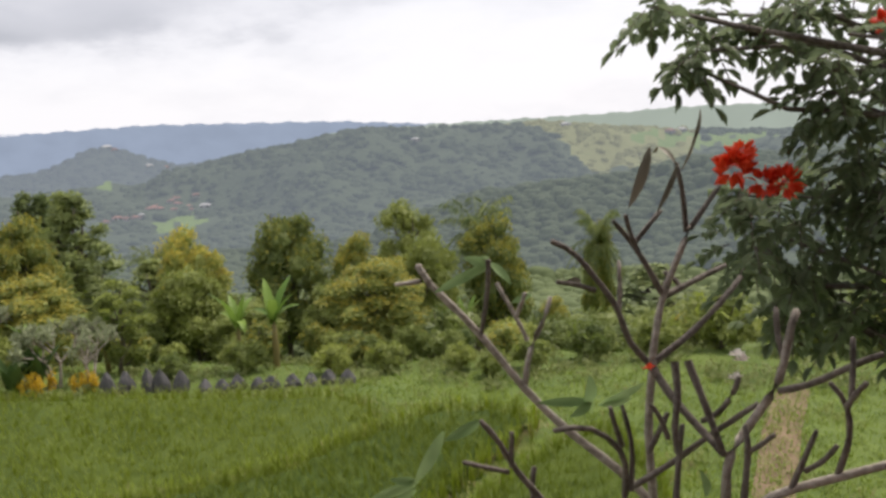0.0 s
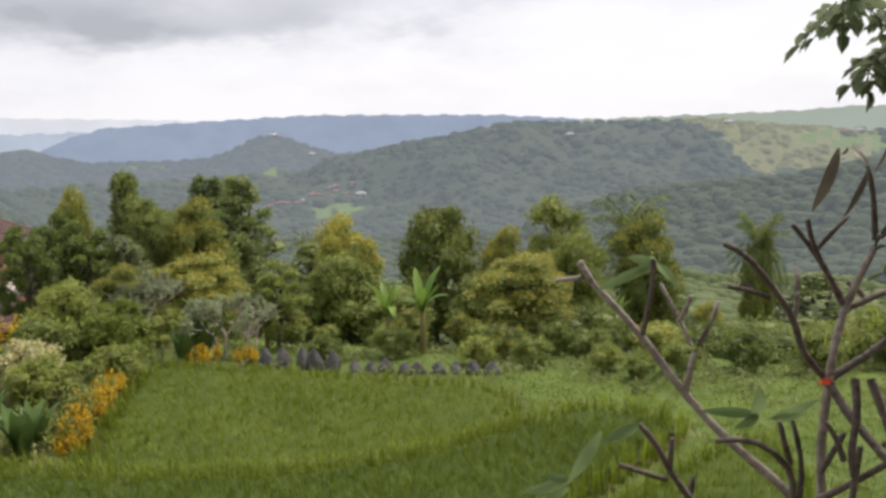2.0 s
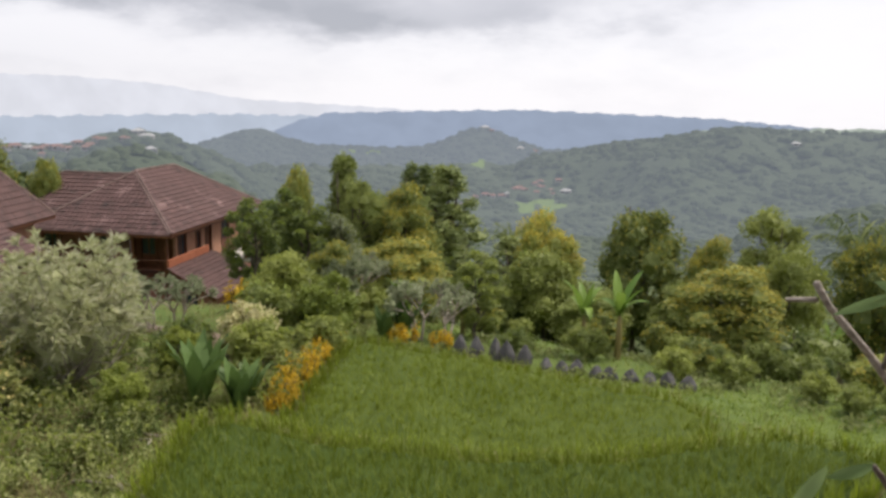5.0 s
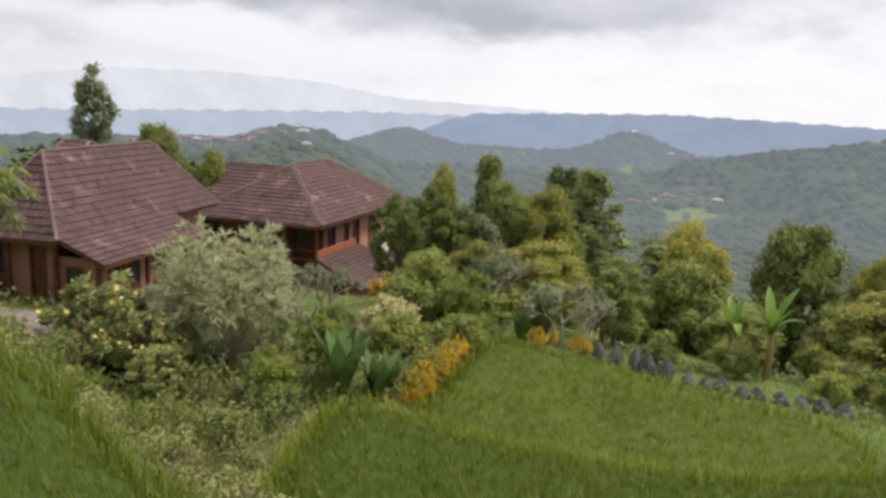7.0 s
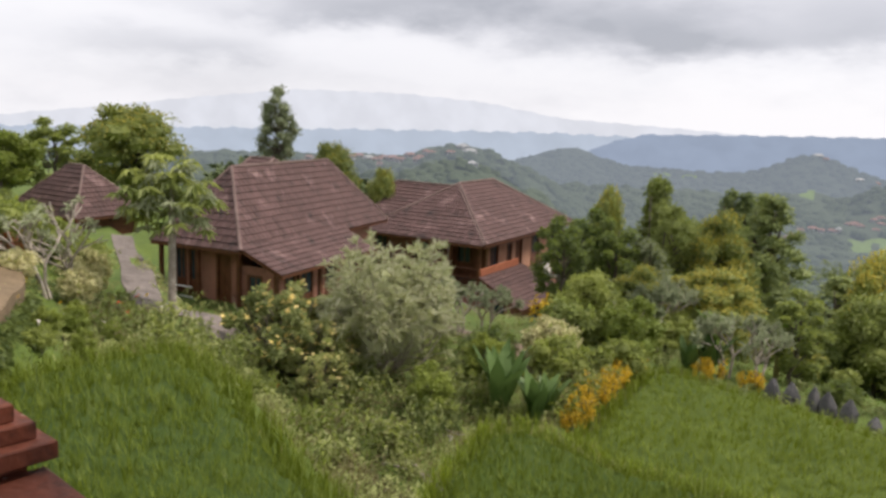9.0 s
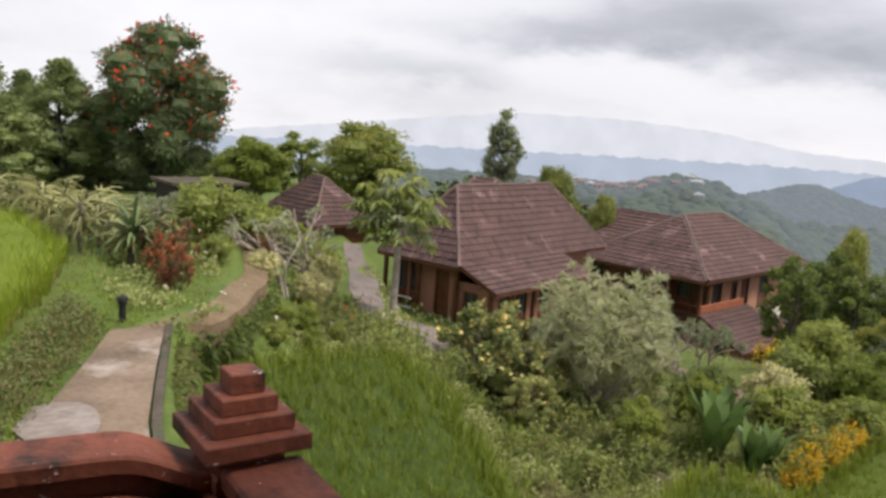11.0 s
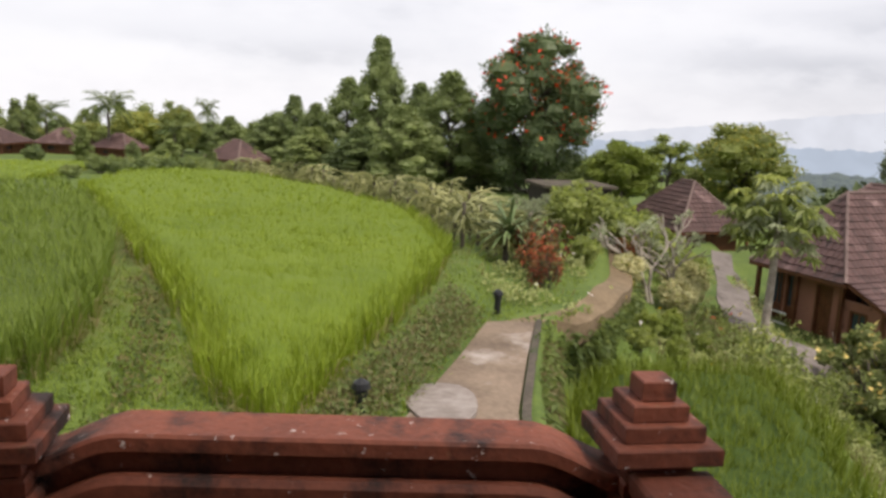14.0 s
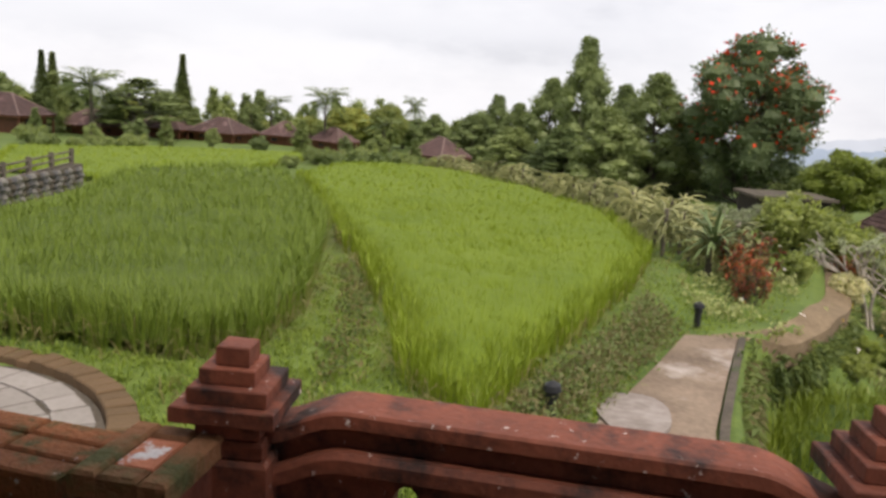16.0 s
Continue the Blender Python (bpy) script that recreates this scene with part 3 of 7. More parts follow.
def rice_field(label, poly, mat, tall, seed, bed, edge_mat, fill=.5, lean=.15, wide_by=1.0, straw=.34, band=.5):
    rng = np.random.default_rng(seed)
    g = Geo()
    for near, far, gap, per, wide in ((0, 11, .13, 9, .010), (11, 17, .16, 9, .013), (17, 27, .21, 9, .019), (27, 60, .36, 8, .040)):
        X, Y = scatter(poly, gap, rng)
        r = np.hypot(X, Y)
        X, Y = X[(r >= near) & (r < far)], Y[(r >= near) & (r < far)]
        if not len(X):
            continue
        X, Y = np.repeat(X, per), np.repeat(Y, per)
        k = len(X)
        lush = 1 + .05 * np.sin(X * .7 + seed) * np.sin(Y * .9) + .03 * np.sin(X * 2.3 + Y * 1.7)
        d = rng.normal(0, lean, (k, 3))
        d[:, 2] = 1
        # Edge blades take edge_mat; a paler one paints the bright rim.
        edge = smooth(band, 0, inside(X, Y, poly))
        rim = (rng.uniform(size=k) < .75 * edge).astype(int) * 2
        g.blades(np.c_[X + rng.normal(0, .022, k), Y + rng.normal(0, .022, k), land(X, Y)], d, tall * lush * rng.uniform(.78, 1.08, k), wide * wide_by * rng.uniform(.7, 1.2, k), rng.uniform(.05, .6, k), rim)
        dry = (inside(X, Y, poly) < .2) & (rng.uniform(size=k) < straw)
        if dry.any():
            j = dry.sum()
            d = rng.normal(0, .7, (j, 3))
            d[:, 2] = .9
            g.blades(np.c_[X[dry], Y[dry], land(X[dry], Y[dry])], d, tall * rng.uniform(.5, 1.0, j), wide * 1.1, rng.uniform(.6, 1.6, j), 1)
    ob = part("rice_plants", g, [mat, DRYGRASS, edge_mat])
    tagged(ob, label, "rice", kind="stuff")
    # One filler sheet below the tips, coloured as the shaded stems.
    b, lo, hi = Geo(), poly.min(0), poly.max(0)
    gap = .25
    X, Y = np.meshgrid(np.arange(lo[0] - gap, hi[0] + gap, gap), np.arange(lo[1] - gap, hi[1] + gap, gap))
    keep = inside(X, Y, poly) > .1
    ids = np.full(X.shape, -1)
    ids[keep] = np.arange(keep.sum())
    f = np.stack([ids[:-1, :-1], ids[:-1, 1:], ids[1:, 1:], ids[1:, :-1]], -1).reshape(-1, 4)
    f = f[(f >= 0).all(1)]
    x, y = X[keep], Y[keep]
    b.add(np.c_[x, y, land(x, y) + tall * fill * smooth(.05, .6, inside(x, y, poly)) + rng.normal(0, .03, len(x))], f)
    tagged(part("rice_shade_sheet", b, bed, smooth_faces=True), "sheet in the rice darkened to stand for shaded lower stems", "rice", kind="stuff")


rice_field("bright yellow-green ripening rice on a terrace", TERRACE_A, RICE, .72, 11, BED_BRIGHT, RICE, .62, .12)
rice_field("tall green rice beside a grassy bund", TERRACE_B, RICE_TALL, .98, 12, BED_MID, RICE_TALL, .58, .16, 1.25)
rice_field("far terrace of young green rice", TERRACE_C, RICE, .6, 13, BED_BRIGHT, RICE, .62)
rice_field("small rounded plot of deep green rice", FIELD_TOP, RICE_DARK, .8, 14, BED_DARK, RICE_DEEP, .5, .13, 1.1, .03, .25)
rice_field("curved front terrace of green rice", FIELD_FRONT, RICE_DARK, .8, 15, BED_DARK, RICE_BACKLIT_RIM, .45)
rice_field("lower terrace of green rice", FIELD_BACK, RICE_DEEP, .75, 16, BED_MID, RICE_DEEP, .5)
rice_field("narrow plot of green rice beside the path", FIELD_EAST, RICE_DEEP, .7, 17, BED_MID, RICE_BACKLIT_RIM, .5)

# ---- houses ----
def tiles_on(corners, rng, wide=.26, run=.30, lap=.04):
    """Overlapping roof tiles on a flat face; corners: eave left, eave right, top right, top left."""
    a, b, c, d = (np.array(p, float) for p in corners)
    along = (b - a) / np.linalg.norm(b - a)
    nor = np.cross(b - a, d - a)
    nor /= np.linalg.norm(nor)
    up = np.cross(nor, along)
    high = np.dot(d - a, up)
    made = []
    for row in range(int(high / run) + 1):
        h0 = row * run
        h1 = min(h0 + run + lap, high)
        if h1 - h0 < .08:
            continue
        s = min(1, (h0 + run * .5) / high)
        left, right = np.dot(a + (d - a) * s - a, along), np.dot(b + (c - b) * s - a, along)
        k = max(1, round((right - left) / wide))
        step = (right - left) / k
        for i in range(k):
            x0, x1 = left + i * step + .008, left + (i + 1) * step - .008
            low, lift = rng.uniform(.045, .065), rng.uniform(.01, .018)
            q = [a + along * x + up * h + nor * e for x, h, e in ((x0, h0, low), (x1, h0, low), (x1, h1, lift), (x0, h1, lift), ((x0 + x1) / 2, h0 - .01, low + .018), ((x0 + x1) / 2, h1, lift + .018),
                                                                  (x0, h0, 0), (x1, h0, 0))]
            made.append(np.array(q))
    return made


def lay_tiles(house, faces, seed, singles=0):
    rng = np.random.default_rng(seed)
    allt = [t for f in faces for t in tiles_on(f, rng)]
    g = Geo()
    order = sorted(allt, key=lambda t: np.hypot(*t[0][:2]))
    for t in order[:singles]:
        one = Geo()
        one.add(t, [(0, 4, 5, 3), (4, 1, 2, 5)])
        one.f.append(np.array([(6, 7, 4), (6, 4, 0), (7, 1, 4)]))
        one.m.append(np.zeros(3, int))
        part("tile", one, TILE, house)
    if len(order) == singles:
        return
    for t in order[singles:]:
        g.add(t, [(0, 4, 5, 3), (4, 1, 2, 5)])
        g.f.append(np.array([(6, 7, 4), (6, 4, 0), (7, 1, 4)]) + g.n - 8)
        g.m.append(np.zeros(3, int))
    tagged(part("roof_tiles", g, TILE, house), kind="stuff")


def hip_roof(house, a, u, v, lu, lv, z, rise, along="v", seed=1, caps=True, thick=.12, inset=None, singles=0):
    """A hipped roof of tiles with ridge caps; a: its eave corner, u and v: its sides' directions."""
    a, u, v = np.array(a, float), np.array(u, float), np.array(v, float)
    P = lambda s, t, h: np.array([*(a + u * s + v * t), z + h])
    c = [P(0, 0, 0), P(lu, 0, 0), P(lu, lv, 0), P(0, lv, 0)]
    if along == "v":
        e = min(lu / 2, lv / 2 - .3)
        r0, r1 = P(lu / 2, e, rise), P(lu / 2, lv - e, rise)
        faces = [(c[3], c[0], r0, r1), (c[0], c[1], r0, r0), (c[1], c[2], r1, r0), (c[2], c[3], r1, r1)]
        hips = [(c[0], r0), (c[1], r0), (c[2], r1), (c[3], r1), (r0, r1)]
    else:
        e = inset or min(lv / 2, lu / 2 - .3)
        r0, r1 = P(e, lv / 2, rise), P(lu - e, lv / 2, rise)
        faces = [(c[0], c[1], r1, r0), (c[1], c[2], r1, r1), (c[2], c[3], r0, r1), (c[3], c[0], r0, r0)]
        hips = [(c[0], r0), (c[1], r1), (c[2], r1), (c[3], r0), (r0, r1)]
    hand = np.cross(u, v)
    if hand < 0:
        faces = [(f[1], f[0], f[3], f[2]) for f in faces]
    g = Geo()
    down = np.array([0, 0, thick])
    ring_pts = c + [r0, r1]
    g.add([p for p in ring_pts] + [p - down for p in c], [(0, 1, 7, 6), (1, 2, 8, 7), (2, 3, 9, 8), (3, 0, 6, 9), (6, 7, 8, 9)])
    if along == "v":
        g.f.append(np.array([(3, 0, 4, 5), (1, 2, 5, 4)]) + g.n - 10)
        g.f.append(np.array([(0, 1, 4), (2, 3, 5)]) + g.n - 10)
    else:
        g.f.append(np.array([(0, 1, 5, 4), (2, 3, 4, 5)]) + g.n - 10)
        g.f.append(np.array([(1, 2, 5), (3, 0, 4)]) + g.n - 10)
    g.m += [np.zeros(2, int), np.zeros(2, int)]
    part("roof", g, TIMBER, house)
    lay_tiles(house, faces, seed, singles)
    if caps:
        for p, q in hips:
            n = max(2, int(np.linalg.norm(q - p) / .34))
            for i in range(n):
                s0, s1 = p + (q - p) * (i / n), p + (q - p) * ((i + 1.12) / n)
                lift = np.array([0, 0, .055])
                g = Geo()
                g.tube([s0 + lift * 1.1, s1 + lift * .8], [.075, .06], 6)
                part("ridge_cap", g, shade_cap, house)


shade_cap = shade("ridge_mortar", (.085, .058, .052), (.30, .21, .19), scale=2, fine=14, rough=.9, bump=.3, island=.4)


def wall_with(house, p, q, z0, z1, holes, mat, thick=.16, timber=None):
    """A wall from p to q with openings (from, to, bottom, top) that hold a framed timber leaf or window."""
    p, q = np.array(p, float), np.array(q, float)
    L = np.linalg.norm(q - p)
    d = (q - p) / L
    turn = math.atan2(d[1], d[0])

    def slab(s0, s1, h0, h1):
        if s1 - s0 > .01 and h1 - h0 > .01:
            m = p + d * (s0 + s1) / 2
            g = Geo()
            g.box((m[0], m[1], (h0 + h1) / 2), (s1 - s0, thick, h1 - h0), turn)
            part("wall", g, mat, house)

    at = 0
    for s0, s1, h0, h1, what in sorted(holes):
        slab(at, s0, z0, z1)
        slab(s0, s1, z0, z0 + h0)
        slab(s0, s1, z0 + h1, z1)
        at = s1
    slab(at, L, z0, z1)
    for s0, s1, h0, h1, what in holes:
        m = p + d * (s0 + s1) / 2
        leaf = Geo()
        w = s1 - s0
        for s in (s0 + .04, s1 - .04):
            c = p + d * s
            leaf.box((c[0], c[1], z0 + (h0 + h1) / 2), (.08, thick + .06, h1 - h0), turn)
        leaf.box((m[0], m[1], z0 + h1 - .04), (w - .17, thick + .05, .08), turn)
        if what == "window":
            leaf.box((m[0], m[1], z0 + h0 + .03), (w - .17, thick + .10, .06), turn)
        leaf.box((m[0], m[1], z0 + (h0 + h1) / 2), (.06, .06, h1 - h0 - .15), turn)
        frame_ob = part("door" if what == "door" else "window", leaf, TIMBER, house, "brown timber frame")
        pane = Geo()
        pane.box((m[0], m[1], z0 + (h0 + h1) / 2), (w - .17, .02, h1 - h0 - .17), turn)
        part("pane", pane, PANE if what != "shut" else TIMBER, frame_ob)
        if what == "door":
            low = Geo()
            low.box((m[0] + d[1] * .03, m[1] - d[0] * .03, z0 + h0 + (h1 - h0) * .22), (w - .18, .06, (h1 - h0) * .4), turn)
            part("door_panel", low, TIMBER, frame_ob)


def post(g, x, y, z0, z1, s=.14):
    g.box((x, y, (z0 + z1) / 2), (s, s, z1 - z0), .3)


def lean_to(house, corners, name, seed, singles):
    """A single tiled slope on a timber deck; corners: eave, eave, top, top."""
    lay_tiles(house, [corners], seed, singles)
    g, dn = Geo(), np.array([0, 0, .12])
    g.add(list(corners) + [p - dn for p in corners], [(0, 1, 2, 3), (7, 6, 5, 4), (0, 4, 5, 1), (1, 5, 6, 2), (2, 6, 7, 3), (3, 7, 4, 0)])
    part(name, g, TIMBER, house)


def posts_on(house, c, spots, z0, z1, size=.14):
    for s, t in spots:
        g = Geo()
        p = c(s, t)
        post(g, p[0], p[1], z0 if z0 is not None else float(land(*p)) - .2, z1, size)
        part("post", g, TIMBER, house)


def bungalow():
    u, v = np.array([-.927, -.375]), np.array([-.375, .927])
    a = np.array([-26.75, 15.0])
    c = lambda s, t: a + u * s + v * t
    P = lambda s, t, z: np.array([*c(s, t), z])
    z0 = float(land(*c(2, 3))) - .15
    ze, lu, lv = -5.55, 4.55, 11.2
    ob = thing("bungalow", "red brick bungalow with a steep brown tiled hip roof", "house", "brick guest houses")
    hip_roof(ob, a, u, v, 4.3, lv, ze, 2.85, "v", 41, singles=220)
    hip_roof(ob, c(2.2, .05), u, v, 2.2, lv - .1, ze - .02, 3.0, "u", 42, inset=.5)
    lean_to(ob, (P(-1.75, .15, ze - .72), P(-1.75, 7.2, ze - .72), P(.12, 7.2, ze + .13), P(.12, .05, ze + .13)), "porch_roof", 43, 80)
    gable = Geo()
    gable.add([P(-1.4, 6.95, ze - .8), P(.3, 6.95, ze - .8), P(.3, 6.95, ze - .02), P(-1.4, 7.09, ze - .8), P(.3, 7.09, ze - .8), P(.3, 7.09, ze - .02)], [(0, 1, 4, 3), (1, 2, 5, 4), (2, 0, 3, 5)])
    gable.f.append(np.array([(0, 2, 1), (3, 4, 5)]) + gable.n - 6)
    gable.m.append(np.zeros(2, int))
    part("gable", gable, PLASTER, ob, "pale plastered gable")
    i = .7
    zt = ze + .3
    # The first two dark-paned doors stand in for a dark open veranda.
    wall_with(ob, c(lu - i, i), c(i, i), z0, zt, [(.12, .72, .05, 2.2, "door"), (.84, 1.4, .05, 2.2, "door"), (2.2, 2.9, .05, 2.1, "shut")], BRICK_WALL)
    wall_with(ob, c(i, i), c(i, lv - i), z0, zt, [(.7, 1.6, .05, 2.0, "door"), (2.8, 4.2, .05, 2.0, "door"), (5.4, 6.2, .7, 1.9, "window")], BRICK_WALL)
    wall_with(ob, c(i, lv - i), c(lu - i, lv - i), z0, zt, [(2, 3, .8, 2, "window")], BRICK_WALL)
    wall_with(ob, c(lu - i, lv - i), c(lu - i, i), z0, zt, [(2, 3, .8, 2, "window")], BRICK_WALL)
    posts_on(ob, c, ((-1.25, .5), (-1.25, 1.9), (-1.25, 3.4), (-1.25, 5.2), (-1.25, 6.95)), None, ze - .64)
    posts_on(ob, c, ((.35, .35), (2.3, .35), (4.15, .35)), None, ze - .02)
    wall_with(ob, c(-1.15, 3.5), c(-1.15, 6.9), z0 - .3, ze - .62, [(.3, 1.1, .1, 1.9, "door"), (2.0, 2.75, .5, 1.9, "window")], BRICK_WALL, .14)
    wall_with(ob, c(-1.15, .6), c(-1.15, 3.3), z0 - .3, ze - .62, [(.45, 1.15, .3, 1.9, "window"), (1.45, 2.35, .1, 1.9, "door")], BRICK_WALL, .12)
    wall_with(ob, c(.6, .6), c(-1.1, .6), z0 - .3, ze - .62, [(.5, 1.2, .4, 1.8, "window")], BRICK_WALL, .12)
    g = Geo()
    m = c(lu / 2 - .8, lv / 2)
    g.box((m[0], m[1], z0 - .9), (lu - .9, lv - 1.6, 2.0), math.atan2(u[1], u[0]))
    part("plinth", g, RUBBLE, ob, "grey stone plinth")
    g = Geo()
    for k, t in enumerate((.35, .75)):
        p, q = c(2.5, .2), c(4.1, .2)
        g.tube([(p[0], p[1], z0 + t), (q[0], q[1], z0 + t)], .03, 6)
    part("rail", g, WHITE, ob, "white veranda rail")


def two_storey():
    u, v = np.array([-.961, -.276]), np.array([-.276, .961])
    a = np.array([-27.6, 28.9])
    c = lambda s, t: a + u * s + v * t
    P = lambda s, t, z: np.array([*c(s, t), z])
    ob = thing("two_storey_house", "two-storey brick house with timber veranda and tiled roofs", "house", "brick guest houses")
    ze, lu, lv = -6.65, 7.6, 11.6
    z0, zm = -11.4, ze - 2.25
    hip_roof(ob, a, u, v, lu, lv, ze, 2.5, "v", 51, singles=200)
    hip_roof(ob, c(.05, -.08), u, v, 11.4, 7.4, ze - .08, 2.42, "u", 52, inset=3.72)
    i = .75
    zt = ze + .3
    # upper storey: open veranda at the corner, rooms behind it
    wall_with(ob, c(8.6, i + 1.2), c(i + 2.6, i + 1.2), zm, zt, [(.6, 1.6, .05, 1.95, "door"), (3.2, 4.2, .05, 1.95, "door")], BRICK_WALL)
    wall_with(ob, c(i + 2.6, i + 1.2), c(i + 2.6, i), zm, zt, [], BRICK_WALL)
    wall_with(ob, c(i + 2.5, i + 1.3), c(i + .1, i + 1.3), zm, zt, [(.5, 1.4, .05, 1.95, "door")], TIMBER)
    wall_with(ob, c(i, i + .9), c(i, lv - i), zm, zt, [(.15, 1.1, .4, 1.9, "window"), (2.1, 2.7, .5, 1.8, "window"), (3.2, 4.0, .05, 1.95, "shut"), (5.2, 6.2, .05, 1.95, "door"), (7.6, 8.6, .5, 1.8, "window")], PLASTER_RED)
    wall_with(ob, c(i, lv - i), c(lu - i, lv - i), z0, zt, [(2, 3, 2.9, 4.2, "window")], BRICK_WALL)
    wall_with(ob, c(10.4, i + 1.2), c(8.7, i + 1.2), z0, ze + .1, [], BRICK_WALL)
    # lower storey
    wall_with(ob, c(lu + .6, i), c(i, i), z0, zm - .14, [(1.6, 2.6, .6, 1.8, "window")], BRICK_WALL)
    wall_with(ob, c(i, i + .1), c(i, lv - i), z0, zm - .14, [(6.4, 7.3, .1, 2.0, "door")], BRICK_WALL)
    g = Geo()
    m = c(lu / 2 + .3, lv / 2)
    g.box((m[0], m[1], zm - .06), (lu - .4, lv - .9, .14), math.atan2(u[1], u[0]))
    part("upper_floor", g, TIMBER, ob)
    posts_on(ob, c, ((.6, .55), (2.3, .55), (4.2, .55), (6.2, .55), (8.2, .55)), zm, ze - .02, .15)
    g = Geo()
    for t in (zm + .4, zm + .85):
        p, q = c(.6, .5), c(8.2, .5)
        g.tube([(p[0], p[1], t), (q[0], q[1], t)], .04, 6)
    part("rail", g, TIMBER, ob)
    g = Geo()
    p, q = c(.45, .45), c(.45, 4.6)
    m = (p + q) / 2
    g.box((m[0], m[1], ze - 1.62), (.14, 4.3, .55), math.atan2(u[1], u[0]))
    part("orange_band", g, CLAY, ob, "orange-red clay band above the porch roof")
    # porch
    e, top = ze - 2.85, ze - 1.7
    lean_to(ob, (P(-2.4, -.6, e), P(-2.4, 5.2, e), P(.5, 5.2, top), P(.5, .3, top)), "porch_roof", 53, 80)
    wall_with(ob, c(.4, .5), c(-2.0, .1), z0, e + .1, [(.8, 1.6, .9, 1.9, "window")], BRICK_WALL, .14)
    wall_with(ob, c(-2.0, .1), c(-2.0, 4.9), z0, e - .02, [(1.2, 2.1, .3, 1.9, "door")], BRICK_WALL, .14)
    # balcony at the far end
    g = Geo()
    m = c(-.35, lv - 3.6)
    g.box((m[0], m[1], zm - .04), (1.9, 4.6, .22), math.atan2(u[1], u[0]))
    part("balcony_floor", g, PLASTER, ob, "pale balcony slab")
    g = Geo()
    m = c(-1.2, lv - 3.6)
    g.box((m[0], m[1], zm + .5), (.1, 4.6, .84), math.atan2(u[1], u[0]))
    part("balcony_parapet", g, BRICK_WALL, ob)


PLASTER_RED = shade("ochre_plaster", (.26, .13, .085), (.44, .25, .17), scale=2, fine=20, rough=.9, bump=.2)
CLAY = shade("orange_clay", (.26, .085, .045), (.42, .15, .08), scale=2, fine=20, rough=.9, bump=.2)
bungalow()
two_storey()


def cottage(az, r, w, wall, rise, label, seed, turn=0.0):
    x, y, z = spot(az, r)
    ob = thing("cottage", label, "house", "far cottages")
    uu, vv = np.array([math.cos(turn), math.sin(turn)]), np.array([-math.sin(turn), math.cos(turn)])
    a = np.array([x, y]) - uu * w / 2 - vv * w * .4
    hip_roof(ob, a, uu, vv, w, w * .8, z + wall, rise, "u", seed, caps=True)
    c = lambda s, t: a + uu * s * w + vv * t * w
    # Dark timber walls stand in for the shade under open eaves.
    for p, q in (((.1, .1), (.9, .1)), ((.9, .1), (.9, .7)), ((.9, .7), (.1, .7)), ((.1, .7), (.1, .1))):
        wall_with(ob, c(*p), c(*q), z - .6, z + wall + .05, [(.6, 1.3, .7, wall + .45, "door"), (1.7, 2.3, 1.2, wall + .4, "window")] if w > 3 else [], TIMBER, .12)
    for s, t in ((.03, .03), (.97, .03), (.97, .77), (.03, .77)):
        g = Geo()
        p = c(s, t)
        post(g, p[0], p[1], z - .5, z + wall - .03, .12)
        part("post", g, TIMBER, ob)
    return ob


cottage(70.9, 46, 5.6, .5, 2.3, "small brick cottage under a pyramid of brown tiles", 61, .3)
cottage(101.6, 64, 3.9, .6, 1.35, "low garden pavilion with a brown tiled roof", 62, .9)
cottage(109.0, 74, 3.6, .8, 1.1, "far brown-roofed cottage beyond the rice", 63, 1.2)
cottage(112.2, 78, 4.0, .9, 1.2, "far cottage with a pale gable", 64, 1.5)
cottage(116.4, 76, 5.0, .9, 1.2, "far cottage with a wide brown hip roof", 65, 1.4)
cottage(119.9, 78, 5.0, .9, 1.2, "far brown-roofed cottage behind shrubs", 66, 1.5)
cottage(124.5, 76, 5.0, .8, 1.2, "far cottage under brown tiles among palms", 67, 1.5)
cottage(129.3, 72, 5.4, 1.4, 1.5, "brown-roofed cottage beside a tall cypress", 68, 1.6)

# ---- the balustrade of the terrace ----
WX, WY0, WY1, WZ = -1.98, -.86, .585, -.73


def stepped_pillar(x, y, top, label, turn=0.0):
    ob = thing("balustrade_pillar", label, "pillar", "terrace balustrade")
    rng = np.random.default_rng(int(abs(x * 100 + y * 37)))
    z = top
    for k, (w, h) in enumerate(((.078, .046), (.128, .038), (.184, .038), (.24, .040))):
        g = Geo()
        g.box((x + rng.normal(0, .003), y + rng.normal(0, .003), z - h / 2), (w, w, h), turn + rng.normal(0, .02), bevel=.003)
        part("cap_tier" if k else "cap_block", g, BRICK, ob)
        z -= h + .0005
    for w, h in ((.15, .05), (.17, .04)):
        g = Geo()
        g.box((x, y, z - h / 2), (w, w, h), turn, bevel=.006)
        part("neck", g, BRICK, ob)
        z -= h + .0005
    g = Geo()
    g.box((x, y, (z - 1.75) / 2), (.2, .2, z + 1.75), turn, bevel=.01)
    part("shaft", g, BRICK, ob)
    return ob


def coping(s):
    """Rise of the wall's top between the pillars, 0 at its ends."""
    return .075 * smooth(0, .17, s) * smooth(1, .83, s)


